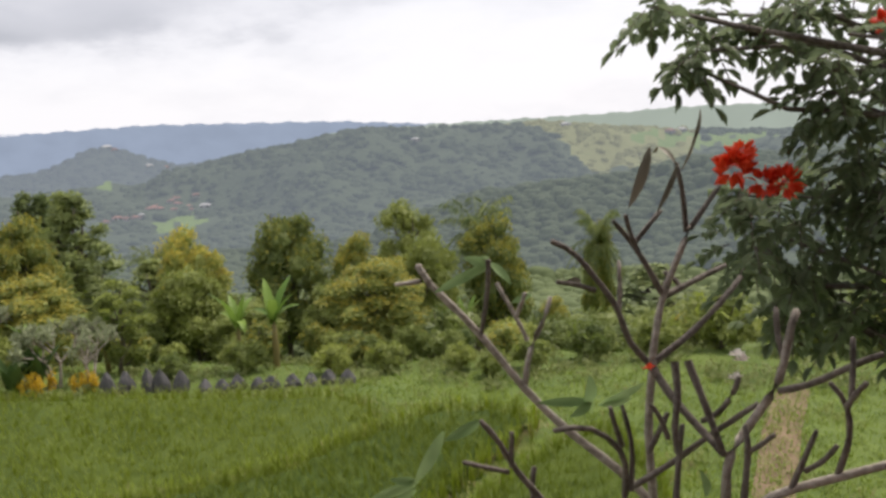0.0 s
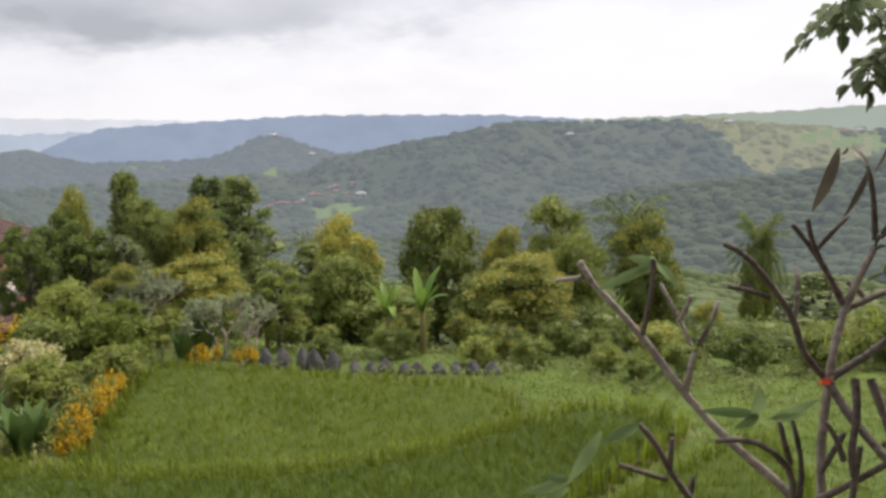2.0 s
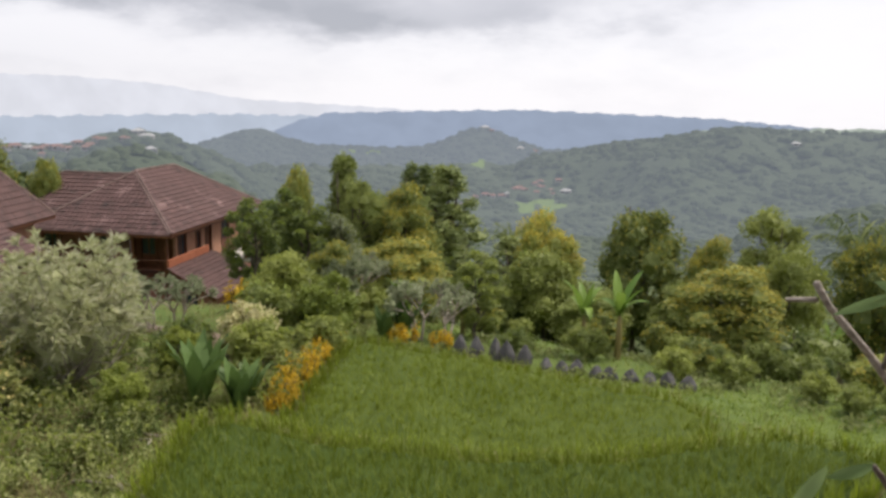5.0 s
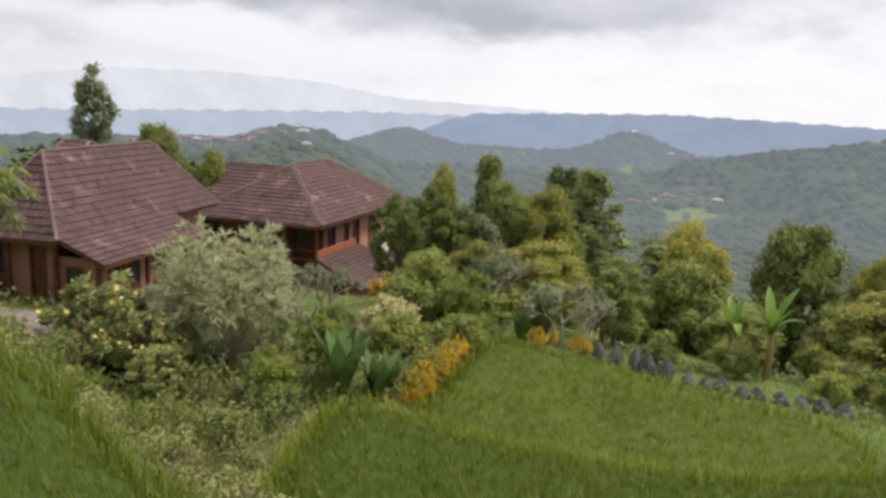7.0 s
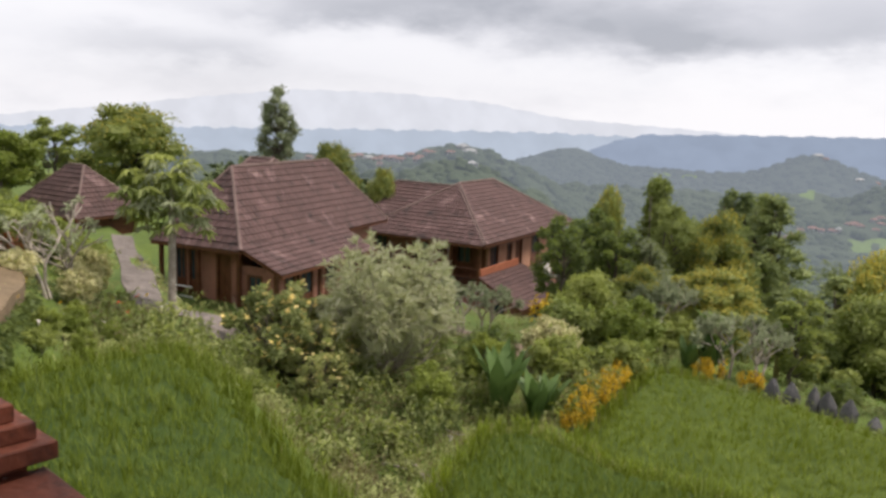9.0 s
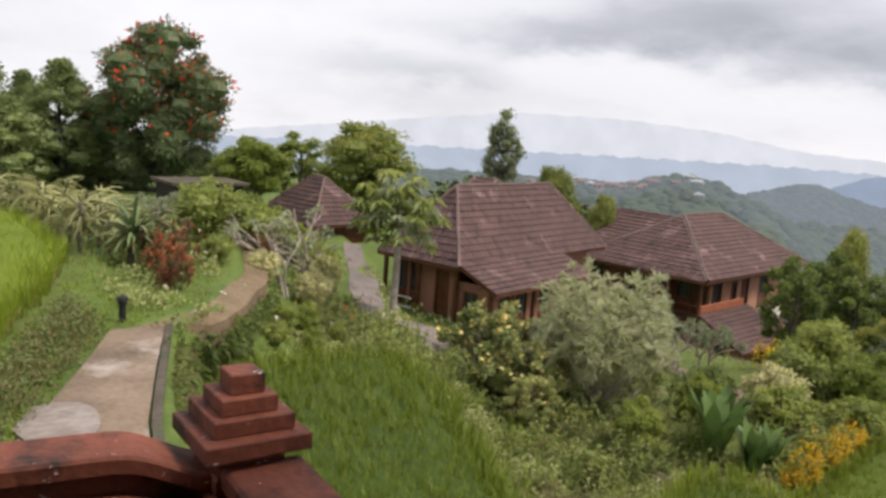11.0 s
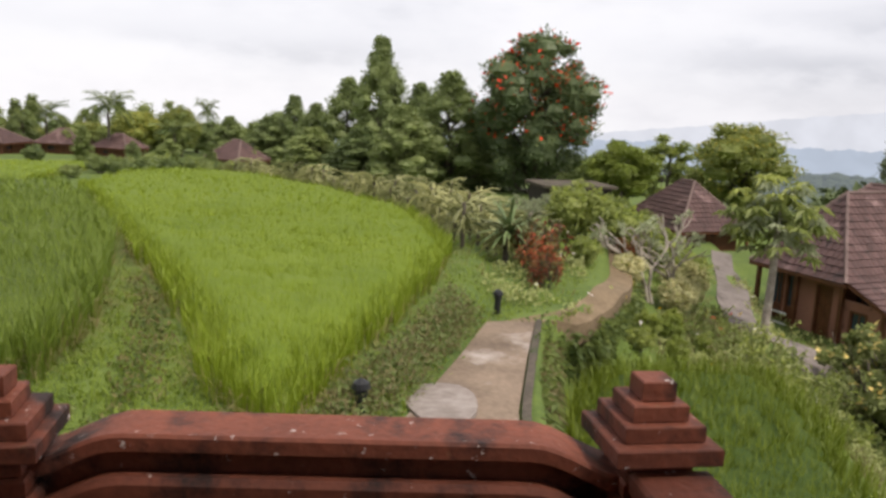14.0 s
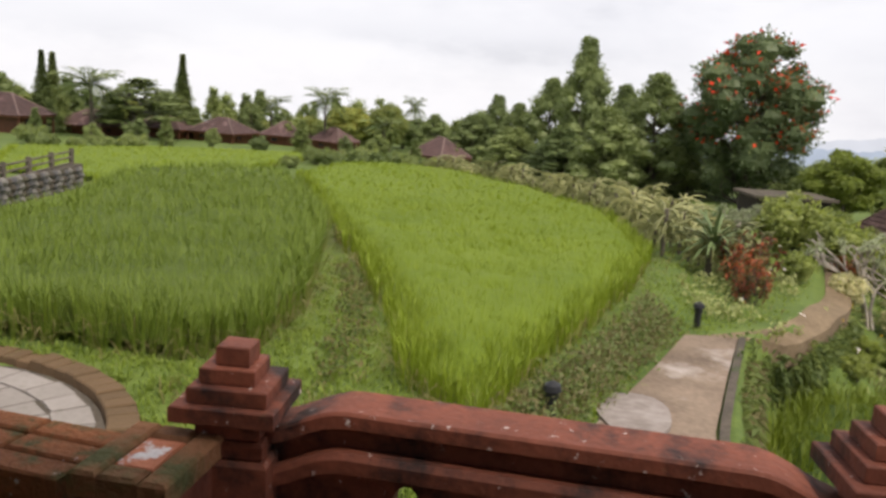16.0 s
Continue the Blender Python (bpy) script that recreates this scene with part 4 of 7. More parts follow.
def balustrade():
    ob = thing("balustrade_wall", "carved red brick balustrade with a curved coping and oval holes", "balustrade", "terrace balustrade")
    ys = np.linspace(WY0 + .05, WY1 - .05, 41)
    s = (ys - ys[0]) / (ys[-1] - ys[0])
    rise = coping(s) - .075

    def band(name, x0, x1, lo, hi, mat, roundness=.012):
        g, v = Geo(), []
        for y, r in zip(ys, rise):
            e = roundness
            for x, z in ((x0, lo), (x0, hi - e), (x0 + e, hi), (x1 - e, hi), (x1, hi - e), (x1, lo)):
                v.append((x, y, WZ + r + z))
        k = len(ys)
        i, j = np.meshgrid(np.arange(k - 1), np.arange(6), indexing="ij")
        i, j = i.ravel(), j.ravel()
        g.add(v, np.c_[i * 6 + j, i * 6 + (j + 1) % 6, (i + 1) * 6 + (j + 1) % 6, (i + 1) * 6 + j])
        part(name, g, mat, ob)

    band("coping", WX - .11, WX + .04, -.038, 0, BRICK, .007)
    band("groove", WX - .09, WX + .004, -.095, -.0385, BRICK, .001)
    band("core", WX - .07, WX - .002, -.16, -.02, BRICK, .001)
    band("moulding", WX - .105, WX + .052, -.142, -.0955, BRICK, .014)
    # the pierced panel
    g = Geo()
    holes = [(WY0 + .10 + (WY1 - WY0 - .2) * f, -1.0) for f in (.262, .463, .664)]
    lo = -1.75
    a, b, n = .045, .10, 20
    cuts = [WY0 + .10] + [(holes[i][0] + holes[i + 1][0]) / 2 for i in range(2)] + [WY1 - .10]
    for i, (cy, cz) in enumerate(holes):
        y0, y1 = cuts[i], cuts[i + 1]
        for x, flip in ((WX - .085, 1), (WX + .012, -1)):
            t = np.linspace(0, 2 * np.pi, n, endpoint=False) + np.pi / n
            inner = np.c_[np.full(n, x), cy + a * np.cos(t), cz + b * np.sin(t)]
            c, q = np.cos(t), np.sin(t)
            half = (y1 - y0) / 2
            mid = (y0 + y1) / 2
            top_of = lambda yy: WZ - .13 + coping((yy - ys[0]) / (ys[-1] - ys[0])) - .075
            k = 1 / np.maximum(np.abs(c) / half, np.abs(q) / .22)
            oy = mid + k * c
            oz = np.where(k * q > .219, top_of(oy), np.where(k * q < -.219, lo, np.minimum(cz + k * q, top_of(oy))))
            outer = np.c_[np.full(n, x), oy, oz]
            idx = np.arange(n)
            f = np.c_[idx, (idx + 1) % n, n + (idx + 1) % n, n + idx]
            g.add(np.vstack([inner, outer]), f if flip > 0 else f[:, ::-1])
        t = np.linspace(0, 2 * np.pi, n, endpoint=False) + np.pi / n
        rim = np.vstack([np.c_[np.full(n, x), cy + a * np.cos(t), cz + b * np.sin(t)] for x in (WX - .085, WX + .012)])
        idx = np.arange(n)
        g.add(rim, np.c_[idx, (idx + 1) % n, n + (idx + 1) % n, n + idx])
    part("pierced_panel", g, BRICK, ob, "dark red panel with oval holes")


stepped_pillar(WX - .025, WY1 - .005, -.585, "stepped red brick pillar cap speckled with lichen", .12)
stepped_pillar(WX + .02, WY0 + .01, -.60, "stepped dark red brick pillar cap with worn edges", .12)
balustrade()


def side_wall(p, q, top, wide, label, mat, seed):
    """A low wall topped with a course of laid bricks."""
    rng = np.random.default_rng(seed)
    p, q = np.array(p), np.array(q)
    L, d = np.linalg.norm(q - p), (q - p) / np.linalg.norm(q - p)
    turn = math.atan2(d[1], d[0])
    ob = thing("garden_wall", label, "wall", "terrace balustrade")
    g = Geo()
    m = (p + q) / 2
    g.box((m[0], m[1], (top - .06 - 1.75) / 2), (L, wide - .04, top - .06 + 1.75), turn)
    part("core", g, mat, ob)
    nor = np.array([-d[1], d[0]])
    k = max(1, round(L / .22))
    for i in range(k):
        for side in (-1, 0, 1):
            c = p + d * (i + .5) * L / k + nor * side * wide / 3
            b = Geo()
            b.box((c[0], c[1], top - .03 + rng.normal(0, .003)), (L / k - .008, wide / 3 - .008, .06), turn + rng.normal(0, .012), bevel=.006)
            part("brick", b, mat, ob)


def wall_end():
    """The wall that returns from the stepped pillar: a smooth capping slab on a narrower body."""
    ob = thing("garden_wall", "red brick wall end with a smooth capping slab", "wall", "terrace balustrade")
    g = Geo()
    g.box((WX + .20, WY1 + .04, -1.29), (.30, .13, .92), .08)
    part("core", g, BRICK, ob)
    g = Geo()
    g.box((WX + .26, WY1 + .04, -.80), (.42, .185, .055), .08, bevel=.008)
    part("capping", g, BRICK, ob, "worn red capping slab")


def plinth():
    """A square plinth topped with mossy edging bricks round an orange tile."""
    ob = thing("garden_plinth", "square brick plinth with mossy edges and a worn orange tile", "plinth", "terrace balustrade")
    x, y, top = -1.76, -.955, -.80
    g = Geo()
    g.box((x, y, top - .53), (.22, .19, .94), .02)
    part("core", g, BRICK, ob)
    for k, (dx, dy, sx, sy) in enumerate(((0, .078, .268, .062), (0, -.078, .268, .062), (.102, 0, .06, .090), (-.102, 0, .06, .090))):
        b = Geo()
        b.box((x + dx, y + dy, top - .03 + .003 * (k % 2)), (sx, sy, .06), .02, bevel=.008)
        part("brick", b, BRICK_OLD, ob)
    t = Geo()
    t.box((x, y, top - .034), (.140, .090, .06), .02, bevel=.004)
    part("tile", t, TILE_ORANGE, ob, "orange tile with a pale worn patch")


BRICK_OLD = shade("mossy_edging_brick", (.10, .055, .028), (.34, .15, .07), scale=5, fine=40, rough=.95, bump=.7, island=.3, spots=(((.085, .085, .032), 5, .46), ((.30, .10, .05), 11, .62)))
TILE_ORANGE = shade("orange_tile", (.36, .115, .06), (.56, .21, .11), scale=8, fine=50, rough=.8, bump=.4, spots=((.72, .66, .64), 15, .52))
wall_end()
plinth()
side_wall((-1.78, -1.10), (-1.86, -2.4), -.84, .25, "mossy orange brick wall top beside the steps", BRICK_MOSS, 7)


def terrace():
    g = Geo()
    # Out of view; dark so that it bounces little light.
    g.box((.2, 0, -1.68), (4.8, 4.2, .14), 0)
    tagged(part("floor", g, BRICK), "dark red tiled floor of the raised terrace", "floor", kind="structure")
    g = Geo()
    g.box((.2, 0, -3.4), (4.7, 4.1, 3.28), 0)
    tagged(part("wall_base", g, RUBBLE), "grey stone base under the terrace", "wall", kind="structure")


terrace()


def veranda():
    """Unseen walls and deep eaves added round the terrace to shade the balustrade."""
    g = Geo()
    g.box((2.45, -1.2, .4), (.2, 7.2, 4.1), 0)
    tagged(part("wall_back_blocker", g, TIMBER), "unseen dark timber wall added behind the terrace to block light", "wall", kind="structure")
    g = Geo()
    g.add([(-1.3, -4.2, .78), (-1.3, 2.4, .78), (2.7, 2.4, 2.5), (2.7, -4.2, 2.5), (-1.3, -4.2, .68), (-1.3, 2.4, .68), (2.7, 2.4, 2.4), (2.7, -4.2, 2.4)],
          [(0, 1, 2, 3), (7, 6, 5, 4), (0, 4, 5, 1), (1, 5, 6, 2), (2, 6, 7, 3), (3, 7, 4, 0)])
    tagged(part("ceiling_blocker", g, TIMBER), "unseen dark timber eaves added to shade the balustrade", "roof", kind="structure")
    g = Geo()
    g.box((.55, -4.3, .1), (3.7, .18, 3.4), 0)
    tagged(part("wall_south_blocker", g, TIMBER), "unseen dark timber end wall added to block light", "wall", kind="structure")


veranda()

# ---- trees ----
def limb(start, end, rng, wob=.08, k=5):
    s = np.linspace(0, 1, k)[:, None]
    p = np.array(start) * (1 - s) + np.array(end) * s
    span = np.linalg.norm(np.array(end) - np.array(start))
    p[1:-1] += rng.normal(0, wob * span, (k - 2, 3))
    return p


def profile(shape, s):
    """Half width of a crown at the height s (0 to 1)."""
    if shape == "round":
        return math.sqrt(max(.05, 1 - (2 * s - .9) ** 2 / 1.25))
    if shape == "cone":
        return max(.16, 1 - s ** 1.5) * min(1, .6 + 2.5 * s)
    if shape == "column":
        return max(.2, (1 - s ** 2.6)) * min(1, .7 + 2 * s)
    if shape == "spire":
        return max(.03, 1 - s) ** 1.25
    return max(.25, math.sin(math.pi * min(1, .15 + s * .85))) if s < .9 else .3


def make_tree(name, label, category, shape, high, wide, stem, clumps, per, leaf, mats, seed, bark=None, weights=None, puff=.5, group="", stems=1):
    """A tapered trunk with limbs, and a crown of leafy clumps on them."""
    rng = np.random.default_rng(seed)
    per = int(per * .72)
    bark = bark or BARK
    ob = thing(name, label, category, group)
    wood, crown = Geo(), Geo()
    w = wide / 2
    base = high * stem
    for q in range(stems):
        lean = rng.normal(0, .06 * high, 2) if stems == 1 else rng.normal(0, .18 * wide, 2)
        if shape == "spire":
            lean = lean * .08
        top = (lean[0], lean[1], high * .9)
        p = limb((rng.normal(0, .02 * wide), rng.normal(0, .02 * wide), -.25), top, rng, .02, 7)
        wood.tube(p, np.linspace(max(.05, high * .022), .02, 7) / math.sqrt(stems), 8)
    cens, sizes = [], []
    for c in range(clumps):
        s = (c + .5) / clumps if shape in ("cone", "column", "spire") else rng.uniform() ** .85
        half = profile(shape, s) * w
        a = c * 2.4 + rng.normal(0, .3)
        size = puff * w * rng.uniform(.62, 1.1) * (.55 + .45 * profile(shape, s))
        if shape == "spire":
            size = puff * w * (profile(shape, s) + .10)
        out = max(0, min(half * rng.uniform(.45, 1.0), half - size * .55))
        cen = np.array([math.cos(a) * out, math.sin(a) * out, base + (high - base) * s * .97])
        cen[2] = min(cen[2], high - size * .8)
        if shape == "round":
            h = 1 - 2 * (c + .5) / clumps
            way = np.array([math.cos(a) * math.sqrt(1 - h * h), math.sin(a) * math.sqrt(1 - h * h), h]) * rng.uniform(.62, 1.12)
            size = puff * w * rng.uniform(.42, .95)
            mid, tall_half = (high + base) / 2, (high - base) / 2
            cen = np.array([way[0] * max(.1, w - size * .7), way[1] * max(.1, w - size * .7), mid + way[2] * max(.1, tall_half - size * .6)])
        cens.append(cen)
        sizes.append(size)
    cens, sizes = np.array(cens), np.array(sizes)
    for c, (cen, size) in enumerate(zip(cens, sizes)):
        out = math.hypot(cen[0], cen[1])
        root = (cen[0] * .15, cen[1] * .15, max(base * .6, cen[2] - out * .7 - size * .4))
        wood.tube(limb(root, cen, rng, .06), np.linspace(max(.022, high * .007), .01, 5), 5)
        flat = np.array([1, 1, .8 if shape != "layer" else .4])
        d = unit(per * 3, rng, .25)
        r = size * rng.uniform(.62, 1.08, len(d)) * (1 + .16 * np.sin(d[:, 0] * 6 + c) * np.sin(d[:, 2] * 7 + c * 2.3))
        at = cen + d * r[:, None] * flat
        gap = np.linalg.norm((at[:, None] - cens[None]) / flat, axis=2) / sizes
        gap[:, c] = 9
        shown = gap.min(1) > .66
        d, at = d[shown], at[shown]
        k = len(d)
        if not k:
            continue
        way = d + rng.normal(0, .5, (k, 3))
        way[:, 2] -= .2
        pick = rng.choice(len(mats), k, p=weights) if weights else np.zeros(k, int)
        if weights:
            # The further leaf colours stay mostly on each clump's upper side.
            young = rng.uniform(size=k) < np.clip(.55 + .9 * d[:, 2], .06, 1)
            pick = np.where((pick > 0) & ~young, 0, pick)
            pick = np.where((pick == 2) & (at[:, 2] < high * .35), 0, pick)
        size_l = leaf * .62 * rng.uniform(.7, 1.3, k) * np.where(pick == 2, 1.6, 1)
        for mi in range(len(mats)):
            sel = pick == mi
            if sel.any():
                crown.leaves(at[sel] - way[sel] * .2 * leaf, way[sel], rng.normal(size=(sel.sum(), 3)) + d[sel] * 1.5 + [0, 0, 2], size_l[sel], size_l[sel] * .6, mi)
        crown.blob(cen, flat * size * .62, .2, rng.uniform(0, 9), 4, 0)
    every = np.vstack(crown.v)
    up, out = high / np.percentile(every[:, 2], 99.7), w / np.percentile(np.hypot(every[:, 0], every[:, 1]), 97)
    for q in crown.v + wood.v:
        q *= np.array([out, out, up])
    part("trunk", wood, bark, ob, smooth_faces=True)
    tagged(part("crown", crown, mats, ob), kind="stuff")
    return ob


def unscale(ob):
    """Takes the scale of a placed thing out of its copies' matrices."""
    return Matrix.Diagonal((1 / ob.scale.x, 1 / ob.scale.y, 1 / ob.scale.z, 1))


def grow(proto, size, rows, seed=0):
    """Stands the first tree at the first row and copies at the others; rows: heading, metres off, height, width."""
    rng = np.random.default_rng(seed)
    for n, (az, r, h, w) in enumerate(rows):
        x, y, z = spot(az, r)
        m = Matrix.Translation((x, y, z)) @ Matrix.Rotation(rng.uniform(0, 6.28), 4, "Z") @ Matrix.Diagonal((w / size[1], w / size[1], h / size[0], 1))
        if n == 0:
            proto.matrix_basis = m
        else:
            copy_thing(proto, m @ unscale(proto))


grow(make_tree("tree", "broad round green tree with a dense crown", "tree", "round", 7, 4.6, .1, 30, 150, .30, [TREE_GREEN, TREE_GOLD], 21, weights=[.75, .25]), (7, 4.6), (
    (35.4, 45.3, 8.4, 2.2), (11.4, 38.3, 7.1, 4.1), (67.6, 60.3, 7.1, 7.1), (54.5, 50.3, 5.7, 3.2), (51, 46.3, 5.1, 1.8), (105.3, 78.3, 4.3, 3.8), (108, 78.3, 3.9, 4.6), (111, 80.3, 2.8, 3.8), (128.7, 80.2, 2.8, 5.1), (115.1, 84.3, 2.3, 4.7), (116.2, 88.3, 1.6, 3.4), (121.9, 82.3, 3, 3.9), (118.2, 88.3, 0.8, 6.7), (117.3, 84.3, 0.8, 2.6), (111.8, 92.3, 2.3, 7), (109.1, 92.3, 2.4, 7), (106.8, 92.3, 3.3, 5.2), (104.1, 90.3, 3.2, 6.8), (125.6, 88.3, 1.2, 5.6), (123.3, 88.3, 1.4, 4.9), (120.5, 90.3, 1.7, 6.8), (114, 92.3, 1.8, 7),), 0)
grow(make_tree("tree", "tall pointed bright green tree in the garden hedge", "tree", "cone", 8, 3.9, .1, 34, 150, .28, [TREE_GREEN, TREE_BRIGHT], 22, weights=[.7, .3]), (8, 3.9), (
    (32.1, 42.3, 8.7, 3.6),), 32)
grow(make_tree("tree", "dense dark green tree with a light domed top", "tree", "round", 5, 2.6, .10, 34, 110, .22, [TREE_DARK, TREE_BRIGHT], 23, weights=[.45, .55], puff=.36), (5, 2.6), (
    (34.8, 36.3, 5.2, 2.7), (36.9, 37.3, 5.6, 2.8), (38.3, 34.3, 4.5, 2.4), (22.6, 29.3, 3.2, 2), (72.3, 66.3, 6.2, 4.7), (75.3, 44.3, 2.7, 3.9),), 53)
grow(make_tree("tree", "sparse tall tree with small grey-green leaves", "tree", "column", 8, 2.8, .25, 26, 60, .24, [TREE_CONIFER, TREE_GREEN], 24, weights=[.7, .3], puff=.42), (8, 2.8), (
    (27.5, 50.3, 9.2, 3.2), (25.4, 48.3, 9.3, 3.8), (20.5, 46.3, 5.7, 4.8), (26.5, 50.3, 9.3, 4), (24.5, 48.3, 9.4, 4.4), (-14, 50.3, 5.5, 8), (121.5, 72.3, 4.9, 8.5),), 84)
grow(make_tree("shrub", "spreading green shrub beyond the terraces", "shrub", "round", 1.8, 3.4, .05, 18, 70, .22, [TREE_GREEN, TREE_BRIGHT], 36, weights=[.7, .3]), (1.8, 3.4), (
    (31.6, 30.3, 0.8, 2), (30, 31.3, 1.5, 2.5), (1.1, 31.3, 2.1, 3.9), (-10.1, 30.3, 1.3, 4), (-6.5, 33.3, 1.7, 3.2), (-15.8, 34.3, 1.7, 4.9), (-20.6, 36.3, 1.8, 4.8), (-26.4, 36.3, 1.5, 5.2), (-24, 30.3, 1.1, 3.2), (-31.8, 34.2, 1.6, 6.1), (112.5, 80.3, 0.9, 3.6),), 59)
grow(make_tree("tree", "leafy clove tree flushed with golden young leaves", "tree", "round", 6, 4.2, .06, 30, 160, .26, [TREE_GREEN, TREE_GOLD], 25, weights=[.38, .62]), (6, 4.2), (
    (27.9, 41.3, 7.1, 3.8), (32.9, 30.3, 3.1, 2), (27.6, 33.3, 3.4, 3.9), (17.9, 44.3, 7.2, 3.9), (6.6, 40.3, 6.5, 2.9), (-3.4, 42.3, 7.4, 4), (5.4, 30.3, 3.7, 4), (-10.5, 46.3, 7.6, 1.8), (4, 34.3, 4.5, 2.2), (-7.5, 34.3, 2.5, 1.6),), 25)
grow(make_tree("tree", "bushy green tree at the edge of the rice terraces", "tree", "round", 4.6, 3.8, .05, 26, 150, .28, [TREE_GREEN, TREE_BRIGHT], 26, weights=[.82, .18]), (4.6, 3.8), (
    (30.3, 44.3, 7.2, 3.2), (17.7, 36.3, 4.5, 3.8), (1.9, 38.3, 6.1, 3.4), (8.5, 34.3, 3.3, 3.1), (14.4, 33.3, 2.6, 3.2), (20.1, 38.3, 3.2, 2.9), (36.2, 29.3, 2.6, 2.2), (28.2, 44.2, 7.1, 5.5), (7, 36.3, 4.2, 2.6),), 59)
grow(make_tree("tree", "small pale grey-green leafy tree", "tree", "round", 4.6, 2, .2, 14, 120, .24, [GREYLEAF, TREE_GREEN], 27, weights=[.6, .4]), (4.6, 2), (
    (32.3, 36.3, 4.6, 1.9),), 80)
grow(make_tree("tree", "round leafy tree rising behind the cottage", "tree", "round", 8, 3.6, .3, 24, 130, .26, [TREE_GREEN, TREE_DARK], 28, weights=[.6, .4]), (8, 3.6), (
    (3.1, 44.3, 8.9, 3.5), (31, 40.3, 7.1, 2.6),), 81)
grow(make_tree("tree", "fresh bright green tree beside the dark shed", "tree", "round", 6, 4.2, .2, 22, 150, .34, [TREE_BRIGHT, TREE_GREEN], 29, weights=[.75, .25]), (6, 4.2), (
    (75.3, 40.3, 3.3, 3.6),), 17)
grow(make_tree("tree", "slender tall tree with a small open crown", "tree", "round", 9, 2.6, .40, 44, 56, .22, [GREYLEAF, TREE_CONIFER], 37, weights=[.6, .4], puff=.5), (9, 3.0), (
    (58.3, 44.3, 8.5, 2.6),), 35)
grow(make_tree("flowering_tree", "large dark tulip tree dotted with red blossom", "tree", "round", 10.5, 8.2, .02, 84, 130, .32, [TULIP_FAR, TREE_CONIFER, PETAL], 33, weights=[.74, .19, .07], puff=.38), (10.5, 8.2), (
    (81.3, 46.3, 8.7, 7.2),), 47)
grow(make_tree("tree", "tall dense olive-green columnar tree in a row", "tree", "column", 7, 4.4, .04, 64, 64, .28, [TREE_CONIFER, TREE_DARK], 31, weights=[.7, .3], puff=.36, group="row of tall trees"), (7, 4.4), (
    (92, 52.3, 8.9, 4), (87.2, 48.3, 6.7, 5.4), (89.3, 55.3, 6.4, 4.2), (94.2, 58.3, 6.7, 4.5), (96.4, 60.3, 4.9, 3.6), (97.8, 66.3, 5.6, 3.4), (99.4, 66.3, 3.9, 4.6), (102.1, 72.3, 3.8, 3.8), (90.3, 46.3, 4.6, 4.4), (93.2, 50.3, 3.3, 4.8), (96.6, 56.3, 3.2, 4.4), (84.8, 52.3, 5.1, 4),), 6)
grow(make_tree("cypress", "thin dark pointed cypress above the cottages", "tree", "spire", 7, 1.4, .03, 54, 70, .18, [TREE_DARK, TREE_CONIFER], 32, weights=[.85, .15], puff=.85), (7, 1.4), (
    (127.3, 74.3, 6.5, 2.8), (126.7, 76.3, 6.5, 3.2), (119, 78.3, 7.4, 3.4),), 30)

PATHS = (ring([(-6, -.7), (-13.7, 1.3), (-13.8, 2.5), (-6.2, 1.4)]), ring([(-13.7, 1.5), (-16.5, 3.6), (-24, 5.8), (-24, 6.6), (-16.4, 4.4), (-13.8, 2.4)]),
         ring([(-36, 14.5), (-27, 10.2), (-19.3, 9.6), (-19.4, 10.4), (-27.6, 11.5), (-36.6, 15.6)]), ring([(-20.6, 19), (-16, 18), (-15.4, 18.8), (-20.6, 20.3)]),
         ring([(-8, -7.2), (-7.9, -5.8), (-7.2, -4.6), (-6.2, -3.9), (-4.4, -3.8), (-2.5, -5.5), (-2.5, -8), (-4.5, -9.4), (-6.8, -8.9)]), ring([(-3, -3), (3, -3), (3, 3), (-3, 3)]))


def open_ground(x, y, margin=.0):
    free = np.ones(len(x), bool)
    for poly in (FIELD_TOP, FIELD_FRONT, FIELD_BACK, FIELD_EAST, TERRACE_A, TERRACE_B, TERRACE_C):
        free &= inside(x, y, poly) < margin
    for poly in PATHS:
        free &= inside(x, y, poly) < .02
    return free & (inside(x, y, FIELD_TOP) < -.3)


# ---- garden plants of their own shape ----
def ribbon(g, at, heading, rise, length, width, droop, m=0, segs=7, vee=.18, taper=1.0):
    """A long leaf that starts at a slope and arches over; two halves along a midrib."""
    s = np.linspace(0, 1, segs + 1)
    ang = rise - droop * s
    step = length / segs
    hx, hz = np.r_[0, np.cumsum(np.cos(ang[:-1]) * step)], np.r_[0, np.cumsum(np.sin(ang[:-1]) * step)]
    f, side = np.array([math.cos(heading), math.sin(heading)]), np.array([-math.sin(heading), math.cos(heading)])
    w = width / 2 * np.sin(np.pi * np.clip(.12 + .88 * s ** taper, 0, 1)) ** .7
    w[-1] = .004
    mid = np.c_[at[0] + f[0] * hx, at[1] + f[1] * hx, at[2] + hz]
    L = mid + np.c_[side[0] * w, side[1] * w, w * vee]
    R = mid - np.c_[side[0] * w, side[1] * w, -w * vee]
    v = np.stack([L, mid, R], 1).reshape(-1, 3)
    i = np.arange(segs)[:, None] * 3
    g.add(v, np.vstack([i + [[0, 1, 4, 3]], i + [[1, 2, 5, 4]]]), m)
    return mid


